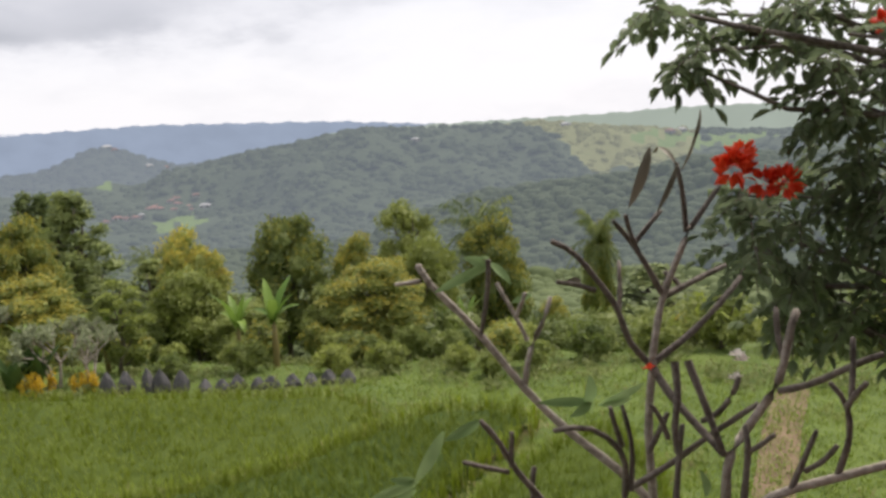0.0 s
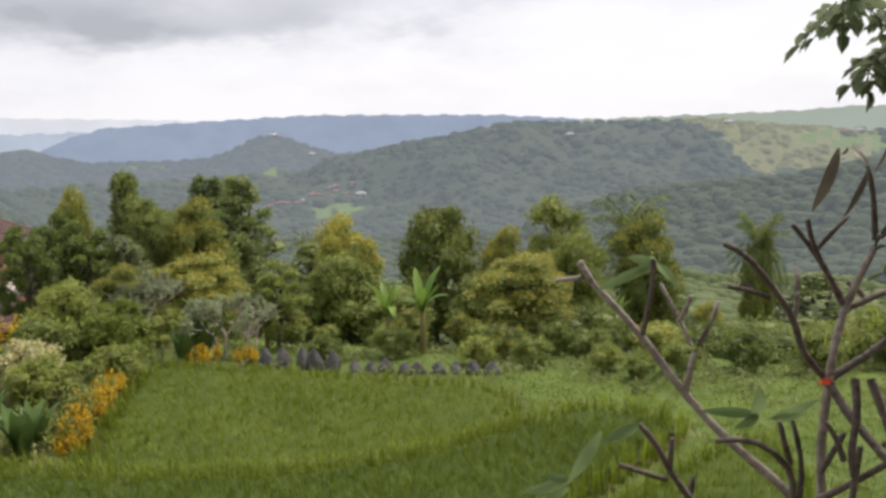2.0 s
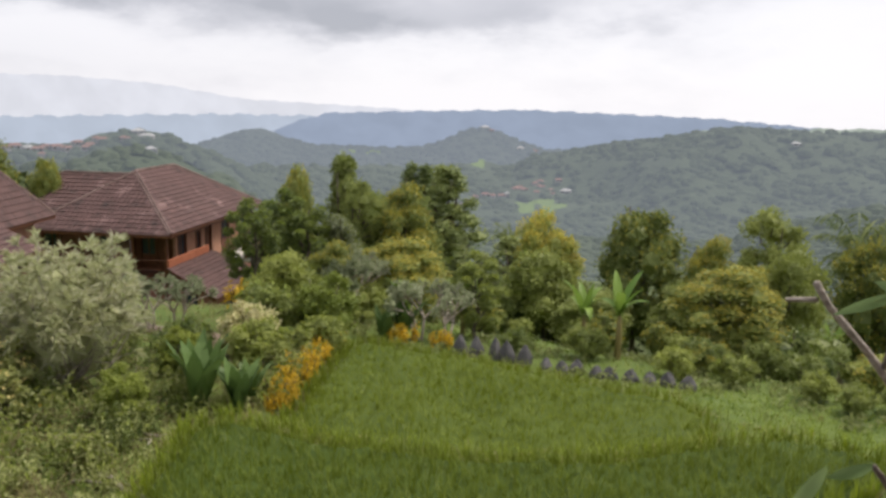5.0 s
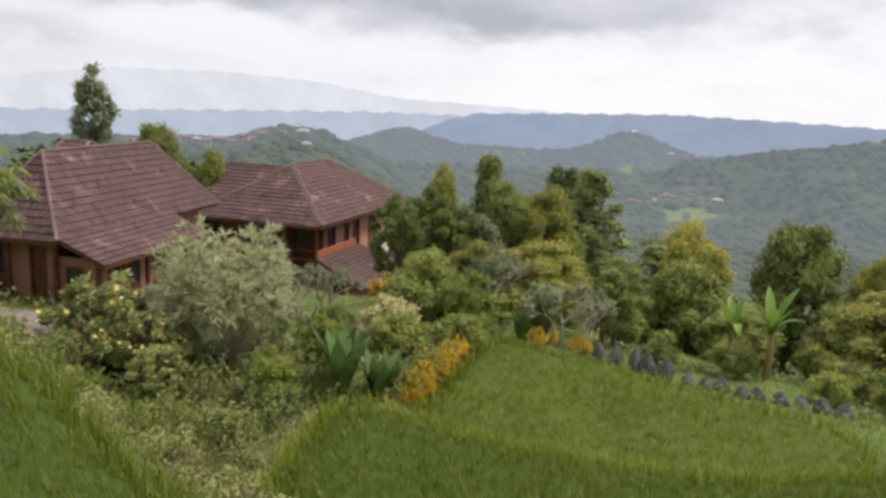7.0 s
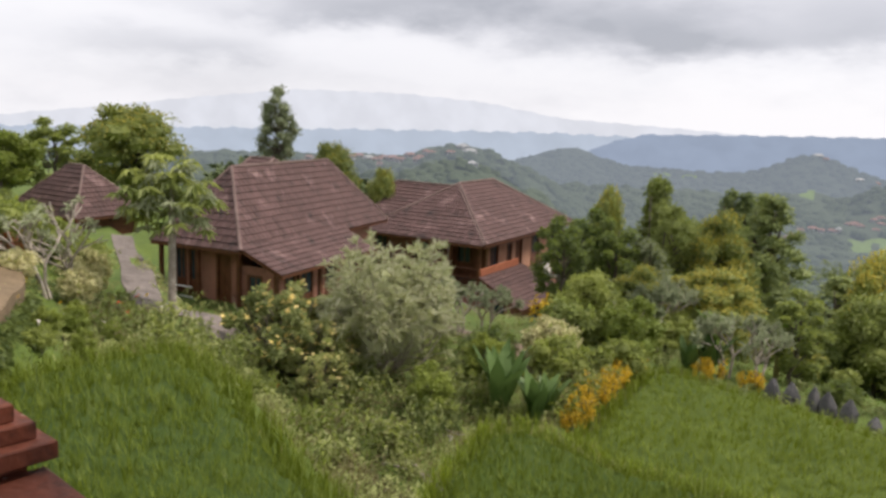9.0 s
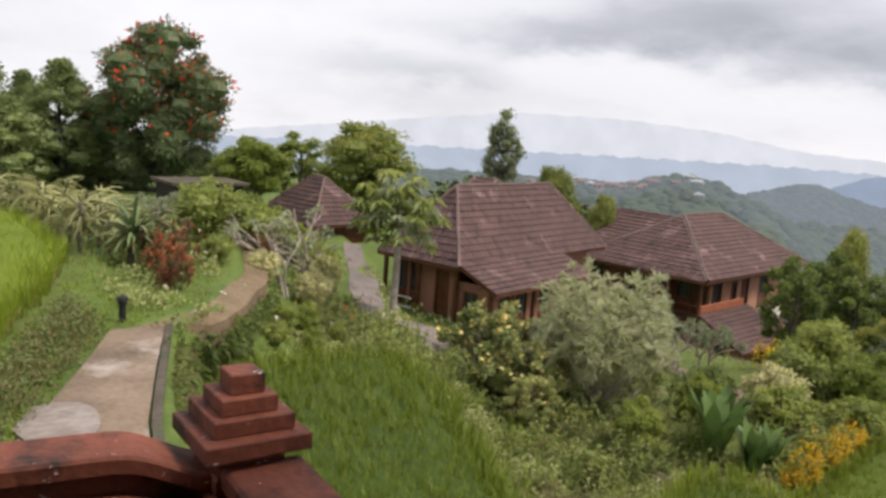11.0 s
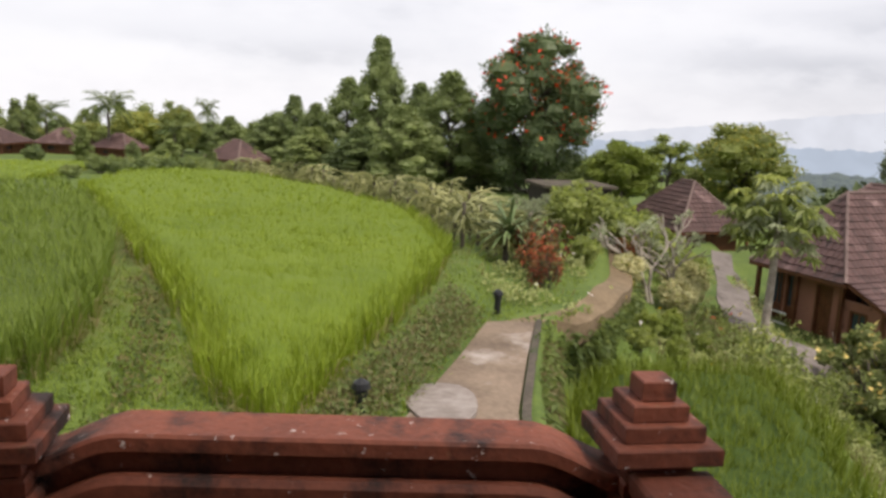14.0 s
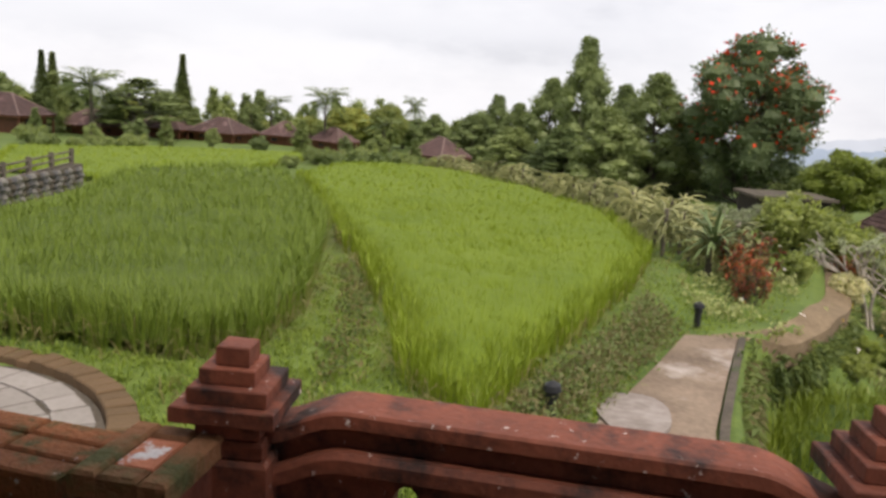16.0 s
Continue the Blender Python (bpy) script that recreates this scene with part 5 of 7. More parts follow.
def put(ob, x, y, size=1.0, turn=0.0, dz=0.0, tall=None):
    m = Matrix.Translation((x, y, float(land(x, y)) + dz)) @ Matrix.Rotation(turn, 4, "Z") @ Matrix.Diagonal((size, size, tall or size, 1))
    if ob.get("placed"):
        return copy_thing(ob, m @ unscale(ob))
    ob.matrix_basis = m
    ob["placed"] = 1
    return ob


def make_banana(label, high, leaves, seed):
    rng = np.random.default_rng(seed)
    ob = thing("banana_plant", label, "banana plant")
    g = Geo()
    g.tube([(0, 0, -.2), (.02, 0, high * .5), (.0, .03, high)], [.13, .11, .06], 9)
    part("stem", g, DRYGRASS, ob, smooth_faces=True)
    for k in range(leaves):
        g = Geo()
        rise = rng.uniform(.9, 1.5)
        ribbon(g, (0, 0, high * rng.uniform(.8, 1)), k * 2.4 + rng.normal(0, .3), rise, high * rng.uniform(.8, 1.1), .34, rng.uniform(.3, 2.4), 0, 8)
        part("leaf", g, BANANA, ob)
    return ob


def make_palm(label, high, spread, seed, mat=None):
    rng = np.random.default_rng(seed)
    ob = thing("palm_tree", label, "palm")
    g = Geo()
    g.tube(limb((0, 0, -.3), (rng.normal(0, .3), rng.normal(0, .3), high), rng, .015, 7), np.linspace(.15, .09, 7), 8)
    top = g.v[-1][-2]
    part("trunk", g, BARK, ob, smooth_faces=True)
    for k in range(26):
        g = Geo()
        hd = k * 2.4 + rng.normal(0, .2)
        mid = ribbon(g, top, hd, rng.uniform(-.5, 1.4), spread * rng.uniform(.8, 1.1), .05, rng.uniform(.8, 1.8), 0, 8)
        side = np.array([-math.sin(hd), math.cos(hd), 0])
        fwd = np.array([math.cos(hd), math.sin(hd), 0])
        pts = np.vstack([mid[1:-1], (mid[1:-1] + mid[2:]) / 2])
        for sg in (-1, 1):
            way = np.tile(side * sg + fwd * .45, (len(pts), 1)) + rng.normal(0, .1, (len(pts), 3)) - [0, 0, .45]
            g.leaves(pts, way, np.array([0, 0, 1.]), spread * .28, spread * .04)
        part("frond", g, mat or PALM, ob)
    return ob


def make_papaya(label, high, seed):
    rng = np.random.default_rng(seed)
    ob = thing("papaya_tree", label, "papaya tree")
    g = Geo()
    g.tube([(0, 0, -.2), (.05, 0, high * .5), (0, .05, high)], [.12, .10, .07], 9)
    part("trunk", g, PALEBARK, ob, smooth_faces=True)
    for k in range(84):
        g = Geo()
        hd, rise = k * 2.4, rng.uniform(-.6, 1.25)
        L = rng.uniform(.75, 1.35)
        base = np.array([0, 0, high - .010 * k])
        tip = base + L * np.array([math.cos(hd) * math.cos(rise), math.sin(hd) * math.cos(rise), math.sin(rise) * .9])
        g.tube([base, (base + tip) / 2 + [0, 0, .06], tip], [.018, .014, .01], 5)
        for q in np.linspace(-2.6, 2.6, 9):
            way = np.array([[math.cos(hd + q), math.sin(hd + q), -.40 + rng.normal(0, .25)]])
            g.leaves(tip[None], way, np.array([0, 0, 1.]), rng.uniform(.30, .50), .13, droop=.2)
        part("leaf", g, GREYLEAF if k % 3 == 0 else TREE_GREEN, ob)
    return ob


def fork(g, at, way, length, thick, depth, rng, tips, spread=.75, m=0):
    way = way / np.linalg.norm(way)
    end = at + way * length
    g.tube(np.vstack([at, (at + end) / 2 + rng.normal(0, .04 * length, 3), end]), [thick, thick * .88, thick * .8], 7, m)
    if depth == 0:
        tips.append((end, way))
        return
    for k in range(rng.integers(2, 4)):
        d = way + unit(1, rng)[0] * spread
        d[2] = abs(d[2]) * .9 + .15
        fork(g, end, d, length * rng.uniform(.62, .85), thick * .72, depth - 1, rng, tips, spread, m)


def make_frangipani(label, seed, high=2.6, leafy_tips=True, mat=None, bark=None):
    rng = np.random.default_rng(seed)
    ob = thing("frangipani", label, "frangipani")
    g, tips = Geo(), []
    for k in range(3):
        fork(g, np.array([rng.normal(0, .08), rng.normal(0, .08), -.1]), np.array([rng.normal(0, .2), rng.normal(0, .2), 1.]), high * .36, .055, 3, rng, tips)
    part("trunk", g, bark or PALEBARK, ob, smooth_faces=True)
    g = Geo()
    for end, way in tips:
        if rng.uniform() < (.9 if leafy_tips else .25):
            k = 18
            g.leaves(np.tile(end, (k, 1)) + rng.normal(0, .04, (k, 3)), unit(k, rng, .25), rng.normal(size=(k, 3)) + [0, 0, 2], rng.uniform(.18, .28, k), .08)
    tagged(part("foliage", g, mat or GREYLEAF, ob), kind="stuff")
    return ob


def make_spiky(name, label, category, blades, length, width, rise, droop, mat, seed, stem=0.0):
    """A rosette of stiff or arching leaves, on a short stem."""
    rng = np.random.default_rng(seed)
    ob = thing(name, label, category)
    if stem:
        g = Geo()
        g.tube([(0, 0, -.15), (.03, 0, stem * .6), (0, .02, stem)], [.06, .05, .045], 7)
        part("stem", g, BARK, ob, smooth_faces=True)
    g = Geo()
    for k in range(blades):
        ribbon(g, (0, 0, stem), k * 2.4 + rng.normal(0, .15), rng.uniform(*rise), length * rng.uniform(.75, 1.15), width, rng.uniform(*droop), 0, 5)
    tagged(part("foliage", g, mat, ob), kind="stuff")
    return ob


def make_dragonfruit(seed):
    rng = np.random.default_rng(seed)
    ob = thing("dragon_fruit_cactus", "dragon fruit cactus with arching pale stems on a post", "cactus", "hedge of dragon fruit")
    g = Geo()
    g.tube([(0, 0, -.2), (0, 0, .7), (.02, 0, 1.15)], [.06, .05, .05], 6)
    part("post", g, BARK, ob)
    g = Geo()
    for k in range(44):
        hd, s = rng.uniform(0, 6.28), np.linspace(0, 1, 6)
        L, rise, dr = rng.uniform(.4, 1.15), rng.uniform(.1, 1.5), rng.uniform(.4, 2.9)
        ang = rise - dr * s
        h, z = np.cumsum(np.cos(ang)) * L / 6, np.cumsum(np.sin(ang)) * L / 6
        p = np.c_[np.cos(hd) * h, np.sin(hd) * h, rng.uniform(.35, 1.0) + z]
        g.tube(p, [.03, .034, .034, .032, .028, .015], 3)
    tagged(part("stem", g, CACTUS, ob), kind="stuff")
    return ob


def make_ti(label, mat, seed, canes=12, high=1.1):
    """Leafy canes topped with tufts of coloured leaves."""
    rng = np.random.default_rng(seed)
    ob = thing("ti_plant", label, "shrub")
    g, f = Geo(), Geo()
    for k in range(canes):
        x, y = rng.normal(0, .38, 2)
        h = high * rng.uniform(.6, 1.1)
        g.tube([(x * .4, y * .4, -.1), (x * .8, y * .8, h * .5), (x, y, h)], [.02, .018, .015], 5)
        n = 24
        z = rng.uniform(.3, 1.05, n) * h
        f.leaves(np.c_[np.full(n, x), np.full(n, y), z], unit(n, rng, .5), np.array([0, 0, 1.]), rng.uniform(.16, .32, n), .085, rng.integers(0, 2, n), droop=.15)
    part("cane", g, BARK, ob)
    tagged(part("foliage", f, mat, ob), kind="stuff")
    return ob


def leaves_two(self, at, way, up, length, width, m=0, fold=.25, droop=.0):
    pick = np.asarray(m)
    for k in np.unique(pick):
        s = pick == k
        one_leaf(self, np.asarray(at)[s], np.asarray(way)[s], np.asarray(up)[s] if np.ndim(up) == 2 else up, np.broadcast_to(length, len(pick))[s], np.broadcast_to(width, len(pick))[s], int(k), fold, droop)


one_leaf = Geo.leaves
Geo.leaves = lambda self, at, way, up, length, width, m=0, fold=.25, droop=.0: leaves_two(self, at, way, up, length, width, m, fold, droop) if np.ndim(m) else one_leaf(self, at, way, up, length, width, m, fold, droop)

# palms
PALM_A = make_palm("coconut palm above the far cottages", 4.2, 2.4, 71)
PALM_A["placed"] = 1
PALM_A.matrix_basis = Matrix.Translation(spot(109.7, 74))
for az, r, h, w in ((113.3, 84, 3.5, 1.8), (124.5, 70, 4.1, 2.4), (105.6, 66, 2.5, 1.6), (103.5, 88, 4.3, 1.2), (120.5, 80, 3.0, 1.9), (20.3, 62, 6.6, 1.3), (23.6, 60, 4.6, 1.1), (-1.8, 46, 7.2, 2.0), (-10.6, 46, 6.4, 1.4)):
    x, y, z = spot(az, r)
    copy_thing(PALM_A, Matrix.Translation((x, y, z)) @ Matrix.Rotation(az, 4, "Z") @ Matrix.Diagonal((w / 1.9, w / 1.9, h / 4.2, 1)))

# bananas
BAN = make_banana("banana plant with broad torn leaves beside the terraces", 1.7, 7, 72)
for az, r, s in ((15.0, 27, .85), (12.6, 26.5, .95), (23.6, 30, .85), (27.8, 27.5, .7), (-1.0, 33, .8)):
    x, y, z = spot(az, r)
    put(BAN, x, y, s, az)

# croton hedge by the lower field
CRO = make_ti("yellow croton bush in a row beside the rice", [YELLOW, YELLOW], 73, 16, 1.0)
tagged(CRO, group="row of yellow crotons")
for k, s in enumerate(np.linspace(0, 1, 11)):
    put(CRO, -11.85 - 2.15 * s, 15.8 + 5.9 * s, .52 + .2 * ((k * 7) % 5) / 5, k * 1.3)
put(CRO, -19.2, 23.9, 1.15, .4)
put(CRO, -12.3, 23.2, .7, 2.4)
put(CRO, -11.0, 23.4, .6, 1.4)

# red and bronze ti plants by the dirt path
TI = make_ti("bronze-red ti plant beside the dirt path", [REDLEAF, BRONZE], 74, 18, 1.25)
for x, y, s in ((-18.3, 3.3, .62), (-19.1, 3.0, .7), (-19.9, 3.5, .85), (-17.5, 3.0, .5), (-23.4, 6.3, .6), (-18.6, 13.4, .5)):
    put(TI, x, y, s, x * 3)

# dragon fruit hedge along the upper field
DRA = make_dragonfruit(75)
for k, s in enumerate(np.linspace(0, 1, 56)):
    x = -20.5 - 26 * s ** 1.15
    y = np.interp(x, (-47, -43, -35, -27.4, -20), (-9.5, -6.6, -1.8, 1.6, 2.6)) + 1.1 * math.sin(k * 2.1)
    put(DRA, x, float(y), .8 + .25 * math.sin(k * 3.7), k * 1.7)
for k in range(14):
    put(DRA, -25.5 - 1.3 * k + .5 * math.sin(k), 3.6 - .25 * k + .7 * math.sin(k * 2.3), .75 + .2 * math.sin(k * 5.1), k * 2.3)

# big rosettes
AGA = make_spiky("screw_pine", "spiky green screw pine above the path", "shrub", 60, 1.35, .10, (.0, 1.4), (.5, 1.5), SPIKE, 76, .9)
for x, y, s in ((-20.4, 2.6, .85), (-24.2, 2.9, .7)):
    put(AGA, x, y, s, x)
HEL = make_spiky("heliconia", "clump of broad upright dark heliconia leaves by the rice", "heliconia", 15, 1.75, .46, (1.12, 1.55), (.05, .7), HELI_LEAF, 77)
for x, y, s in ((-13.2, 14.6, 1.0), (-13.9, 15.3, .95), (-12.3, 14.9, .75), (-12.6, 23.8, .85), (-13.0, 23.2, .7), (-12.5, 15.6, .6)):
    put(HEL, x, y, s, x * 2)

# frangipanis
FRA = make_frangipani("leafless grey frangipani with pale forking branches", 78, 2.9, False)
put(FRA, -22.6, 6.9, .95)
put(FRA, -23.6, 8.0, .95, 1.2)
FRB = make_frangipani("low frangipani with grey-green leaf tufts", 79, 2.4, True)
for x, y, s in ((-12.2, 24.2, 1.0), (-11.4, 24.6, .95), (-15.8, 25.8, 1.2), (-17.0, 26.6, 1.2), (-16.4, 27.2, 1.15), (-19.9, 19.7, .9), (-19.2, 20.3, .85), (-26.6, 4.2, .65), (-25.2, 3.7, .6)):
    put(FRB, x, y, s, x * 5)

# papaya by the bungalow
PAP = make_papaya("tall papaya tree with a crown of lobed leaves", 3.45, 80)
put(PAP, -22.3, 10.3, 1.05, .4)

# leafy bushes of the flower garden
def make_rosette_bush(name, label, high, wide, count, leaf, width, mats, seed):
    """A bush whose shoots all end in tufts of long narrow leaves."""
    rng = np.random.default_rng(seed)
    ob = thing(name, label, "shrub")
    wood, f = Geo(), Geo()
    for k in range(count):
        d = unit(1, rng, .45)[0]
        d[2] = abs(d[2]) if rng.uniform() < .8 else d[2] * .5
        q = rng.uniform(.62, 1.08) * (1 + .28 * math.sin(d[0] * 5 + seed) * math.sin(d[1] * 4))
        tip = np.array([d[0] * wide / 2 * q, d[1] * wide / 2 * q, high * .40 + d[2] * high * .56 * q])
        if k % 3 == 0:
            wood.tube(limb((tip[0] * .1, tip[1] * .1, .1), tip, rng, .05), np.linspace(.035, .01, 5), 5)
        n = 15
        way = d * .8 + rng.normal(0, .55, (n, 3)) + [0, 0, .35]
        f.leaves(tip - way * .05, way, rng.normal(size=(n, 3)) + [0, 0, 1.5], leaf * rng.uniform(.7, 1.25, n), width, (rng.uniform(size=n) < .4).astype(int), droop=.18)
    f.blob((0, 0, high * .45), (wide * .34, wide * .34, high * .36), .15, seed, 6, 0)
    part("trunk", wood, PALEBARK, ob)
    tagged(part("foliage", f, mats, ob), kind="stuff")
    return ob


VAR = make_rosette_bush("variegated_shrub", "large bush of cream-edged grey-green leaves", 4.0, 4.0, 640, .40, .048, [VAR_LEAF, CREAM_GREY], 81)
put(VAR, -17.0, 14.0, .92, .6)
ALL = make_tree("allamanda_bush", "straggling green bush with yellow trumpet flowers", "shrub", "round", 2.6, 3.0, .04, 34, 70, .20, [WEED_PALE, TREE_GREEN, PETAL_CREAM], 82, weights=[.72, .22, .06], puff=.24, stems=7)
for x, y, s in ((-18.3, 11.3, .95), (-19.3, 12.4, .9), (-17.2, 11.9, .72), (-16.2, 11.3, .5)):
    put(ALL, x, y, s, x)
CRM = make_tree("pale_shrub", "rounded shrub of pale cream leaves", "shrub", "round", 1.4, 1.7, .05, 18, 70, .17, [CREAM, TREE_BRIGHT], 83, weights=[.8, .2], stems=4)
for x, y, s in ((-15.4, 19.2, 1.15), (-15.0, 18.4, .8), (-18.2, 14.0, .95), (-22.8, 7.9, .7), (-25.0, 8.9, .9), (-22.2, 6.2, .6)):
    put(CRM, x, y, s, x)
BRI = make_tree("bright_bush", "dense bright green rounded bush", "shrub", "round", 2.3, 2.0, .05, 20, 80, .19, [TREE_BRIGHT, TREE_GREEN], 84, weights=[.75, .25], stems=3)
for x, y, s in ((-14.6, 22.2, 1.0), (-15.6, 16.6, .6), (-13.9, 12.9, .62), (-17.2, 5.3, .3), (-16.6, 5.8, .26), (-18.6, 6.3, .32), (-20.2, 6.9, .3), (-17.9, 6.9, .24)):
    put(BRI, x, y, s, x * 3)
MED = make_tree("garden_shrub", "leafy mid-green garden shrub", "shrub", "round", 1.7, 2.2, .05, 18, 62, .21, [TREE_GREEN, TREE_DARK, TREE_BRIGHT], 85, weights=[.6, .2, .2], stems=4)
for x, y, s in ((-14.2, 18.2, .8), (-16.8, 18.0, .75), (-19.8, 15.0, .8), (-18.4, 16.2, .7), (-13.6, 20.4, .8), (-16.5, 21.5, 1.0), (-18.0, 24.5, 1.3), (-16.6, 24.6, 1.3), (-24.6, 6.4, .9), (-25.6, 5.4, 1.1),
               (-15.9, 4.8, .3), (-17.4, 5.4, .3), (-28.5, 8.4, 1.0), (-30.0, 9.6, 1.0), (-27.0, 9.6, .7), (-31.5, 8.0, .7), (-33.0, 9.5, .8), (-21.0, 4.7, .45), (-27.5, 6.6, .6), (-29.5, 6.2, .5), (-32.5, 5.8, .45),
               (-2.1, 25.2, .6), (1.2, 23.6, .5), (2.4, 24.4, .6), (.2, 24.4, .5), (6.6, 25.5, .8), (4.4, 26, .8), (8.9, 26.6, 1.2), (11.5, 26, 1.2), (13.5, 24.5, 1.1), (14.5, 27, 1.3), (-8.8, 24.6, .55), (-6.6, 25.2, .6), (-3.8, 25.0, .6)):
    put(MED, x, y, s, x * 7)

# tall leafy weeds that crowd the slope between the plots and the flower garden
def make_weed_clump(label, high, stems, mats, seed):
    rng = np.random.default_rng(seed)
    ob = thing("weed_clump", label, "weeds")
    stalk, f = Geo(), Geo()
    for k in range(stems):
        x, y = rng.normal(0, .16, 2)
        h = high * rng.uniform(.5, 1.15)
        tip = np.array([x * 2.2, y * 2.2, h])
        stalk.tube([(x, y, -.08), (x * 1.5, y * 1.5, h * .55), tip], [.010, .008, .004], 4)
        n = 11
        q = rng.uniform(.2, 1.0, n)[:, None]
        at = np.array([x, y, 0]) * (1 - q) + tip * q
        f.leaves(at, unit(n, rng, .25), np.array([0, 0, 1.]), rng.uniform(.09, .2, n), rng.uniform(.035, .07, n), (rng.uniform(size=n) < .35).astype(int), droop=.2)
    tagged(part("stalk", stalk, WEED, ob), kind="stuff")
    tagged(part("foliage", f, mats, ob), kind="stuff")
    return ob


def crowd_slope():
    rng = np.random.default_rng(87)
    kinds = [make_weed_clump("tall pale green weeds on the garden slope", .8, 14, [WEED_PALE, TREE_BRIGHT], 88), make_weed_clump("leafy bright weeds on the garden slope", .55, 16, [TREE_BRIGHT, WEED], 89),
             make_weed_clump("dry brown-green weeds on the garden slope", .6, 12, [BRUSH, WEED], 90), make_weed_clump("dark leafy weeds on the garden slope", .7, 15, [TREE_DARK, TREE_GREEN], 86)]
    n = 0
    while n < 150:
        x, y = rng.uniform(-21, -9.5), rng.uniform(6.5, 19)
        q = np.array([x]), np.array([y])
        if not open_ground(*q, -.1)[0] or inside(*q, FIELD_TOP)[0] > -.55 or (x > -12.2 and y > 14) or math.hypot(x + 17, y - 14) < 1.2:
            continue
        put(kinds[rng.choice(4, p=[.45, .25, .22, .08])], x, y, rng.uniform(.6, 1.15), rng.uniform(0, 6))
        n += 1
    for k in range(14):
        x = rng.uniform(-25, -16)
        y = 4.2 + (-15 - x) * .33 + rng.uniform(.9, 4.2)
        if open_ground(np.array([x]), np.array([y]), -.15)[0]:
            put(kinds[(2, 1, 2)[k % 3]], x, y, rng.uniform(.35, .6), k)


# ---- undergrowth along the brow ----
def brow_hedge():
    rng = np.random.default_rng(91)
    kinds = [make_tree("shrub", "wild green shrub on the brow of the hill", "shrub", "round", 2.4, 2.8, .05, 15, 36, .34, [TREE_GREEN, TREE_BRIGHT], 92, weights=[.8, .2], stems=3),
             make_tree("shrub", "wild shrub with golden young leaves on the brow", "shrub", "round", 2.4, 2.8, .05, 15, 36, .34, [TREE_GREEN, TREE_GOLD], 93, weights=[.5, .5], stems=3),
             make_tree("shrub", "dark wild shrub on the brow of the hill", "shrub", "round", 2.4, 2.6, .05, 15, 36, .34, [TREE_DARK, TREE_GREEN], 94, weights=[.6, .4], stems=3)]
    for n in range(90):
        az = rng.uniform(-40, 36)
        y = 26.2 + 15 * rng.uniform() ** 1.1
        x = -y * math.tan(radians(az))
        s = rng.uniform(.35, .62) * (1 + (y - 26) / 40)
        put(kinds[rng.choice(3, p=[.5, .3, .2])], x, y, s, rng.uniform(0, 6), tall=s * rng.uniform(.8, 1.3))


brow_hedge()
crowd_slope()


# ---- paths and stonework ----
def strip_path(name, label, left, right, mat, thick, rise, steps=24):
    """A paved strip laid on the ground between two edge lines."""
    a, b = np.array(left, float), np.array(right, float)

    def along(p, s):
        d = np.r_[0, np.cumsum(np.linalg.norm(np.diff(p, axis=0), axis=1))]
        return np.c_[np.interp(s * d[-1], d, p[:, 0]), np.interp(s * d[-1], d, p[:, 1])]

    s = np.linspace(0, 1, steps)
    A, B = along(a, s), along(b, s)
    g, v = Geo(), []
    for p, q in zip(A, B):
        zp, zq = float(land(*p)), float(land(*q))
        zp, zq = max(zp, zq - .16) + rise, max(zq, zp - .16) + rise
        v += [(*p, zp - thick), (*p, zp), (*((p * 2 + q) / 3), (zp * 2 + zq) / 3 + .008), (*((p + q * 2) / 3), (zp + zq * 2) / 3 + .008), (*q, zq), (*q, zq - thick)]
    i, j = np.meshgrid(np.arange(steps - 1), np.arange(6), indexing="ij")
    i, j = i.ravel(), j.ravel()
    g.add(v, np.c_[i * 6 + j, i * 6 + (j + 1) % 6, (i + 1) * 6 + (j + 1) % 6, (i + 1) * 6 + j])
    e = 6 * (steps - 1)
    g.add(v[:6] + v[e:], [(5, 4, 3, 2, 1, 0), (6, 7, 8, 9, 10, 11)])
    return tagged(part(name, g, mat), label, "path", kind="structure")


strip_path("pavement", "worn concrete garden path with pale patches", ((-6.0, -.55), (-9.0, .2), (-11.4, .85), (-13.7, 1.45)), ((-6.2, 1.1), (-9.2, 1.4), (-11.6, 1.85), (-13.8, 2.3)), CONCRETE, .5, .05)
strip_path("pavement", "bare earth footpath between flower beds", ((-13.75, 1.6), (-14.8, 2.9), (-16.5, 3.8), (-19.0, 4.72), (-21.4, 5.52), (-24, 6.05)), ((-13.85, 2.35), (-14.6, 3.4), (-16.4, 4.35), (-18.8, 5.3), (-21.2, 6.1), (-24, 6.6)), EARTH, .4, .03)
strip_path("pavement", "curving grey stone path beside the bungalow", ((-37.5, 14.4), (-33.7, 13.1), (-29.3, 11.6), (-26, 10.3), (-23.1, 9.55), (-21.3, 9.45), (-20.3, 9.8), (-19.2, 10.2)), ((-37.5, 15.4), (-33.6, 14.0), (-28.4, 12.4), (-25.6, 11.3), (-23.1, 10.5), (-21.6, 10.35), (-20.4, 10.9), (-19.5, 11.2)), COBBLE, .6, .04, 60)
strip_path("pavement", "paved court in front of the two-storey house", ((-20.4, 19.0), (-18.4, 19.6), (-17.0, 19.2), (-16.2, 18.2)), ((-20.8, 20.2), (-18.5, 20.6), (-16.4, 20.0), (-15.4, 18.6)), CONCRETE, .3, .06)
strip_path("pavement", "dry grass track beside the rice", ((4.4, 10), (5.2, 13.8), (6.9, 17.6), (8.6, 21)), ((5.0, 10), (5.9, 13.6), (7.6, 17.2), (9.3, 20.6)), EARTH, .3, .02)


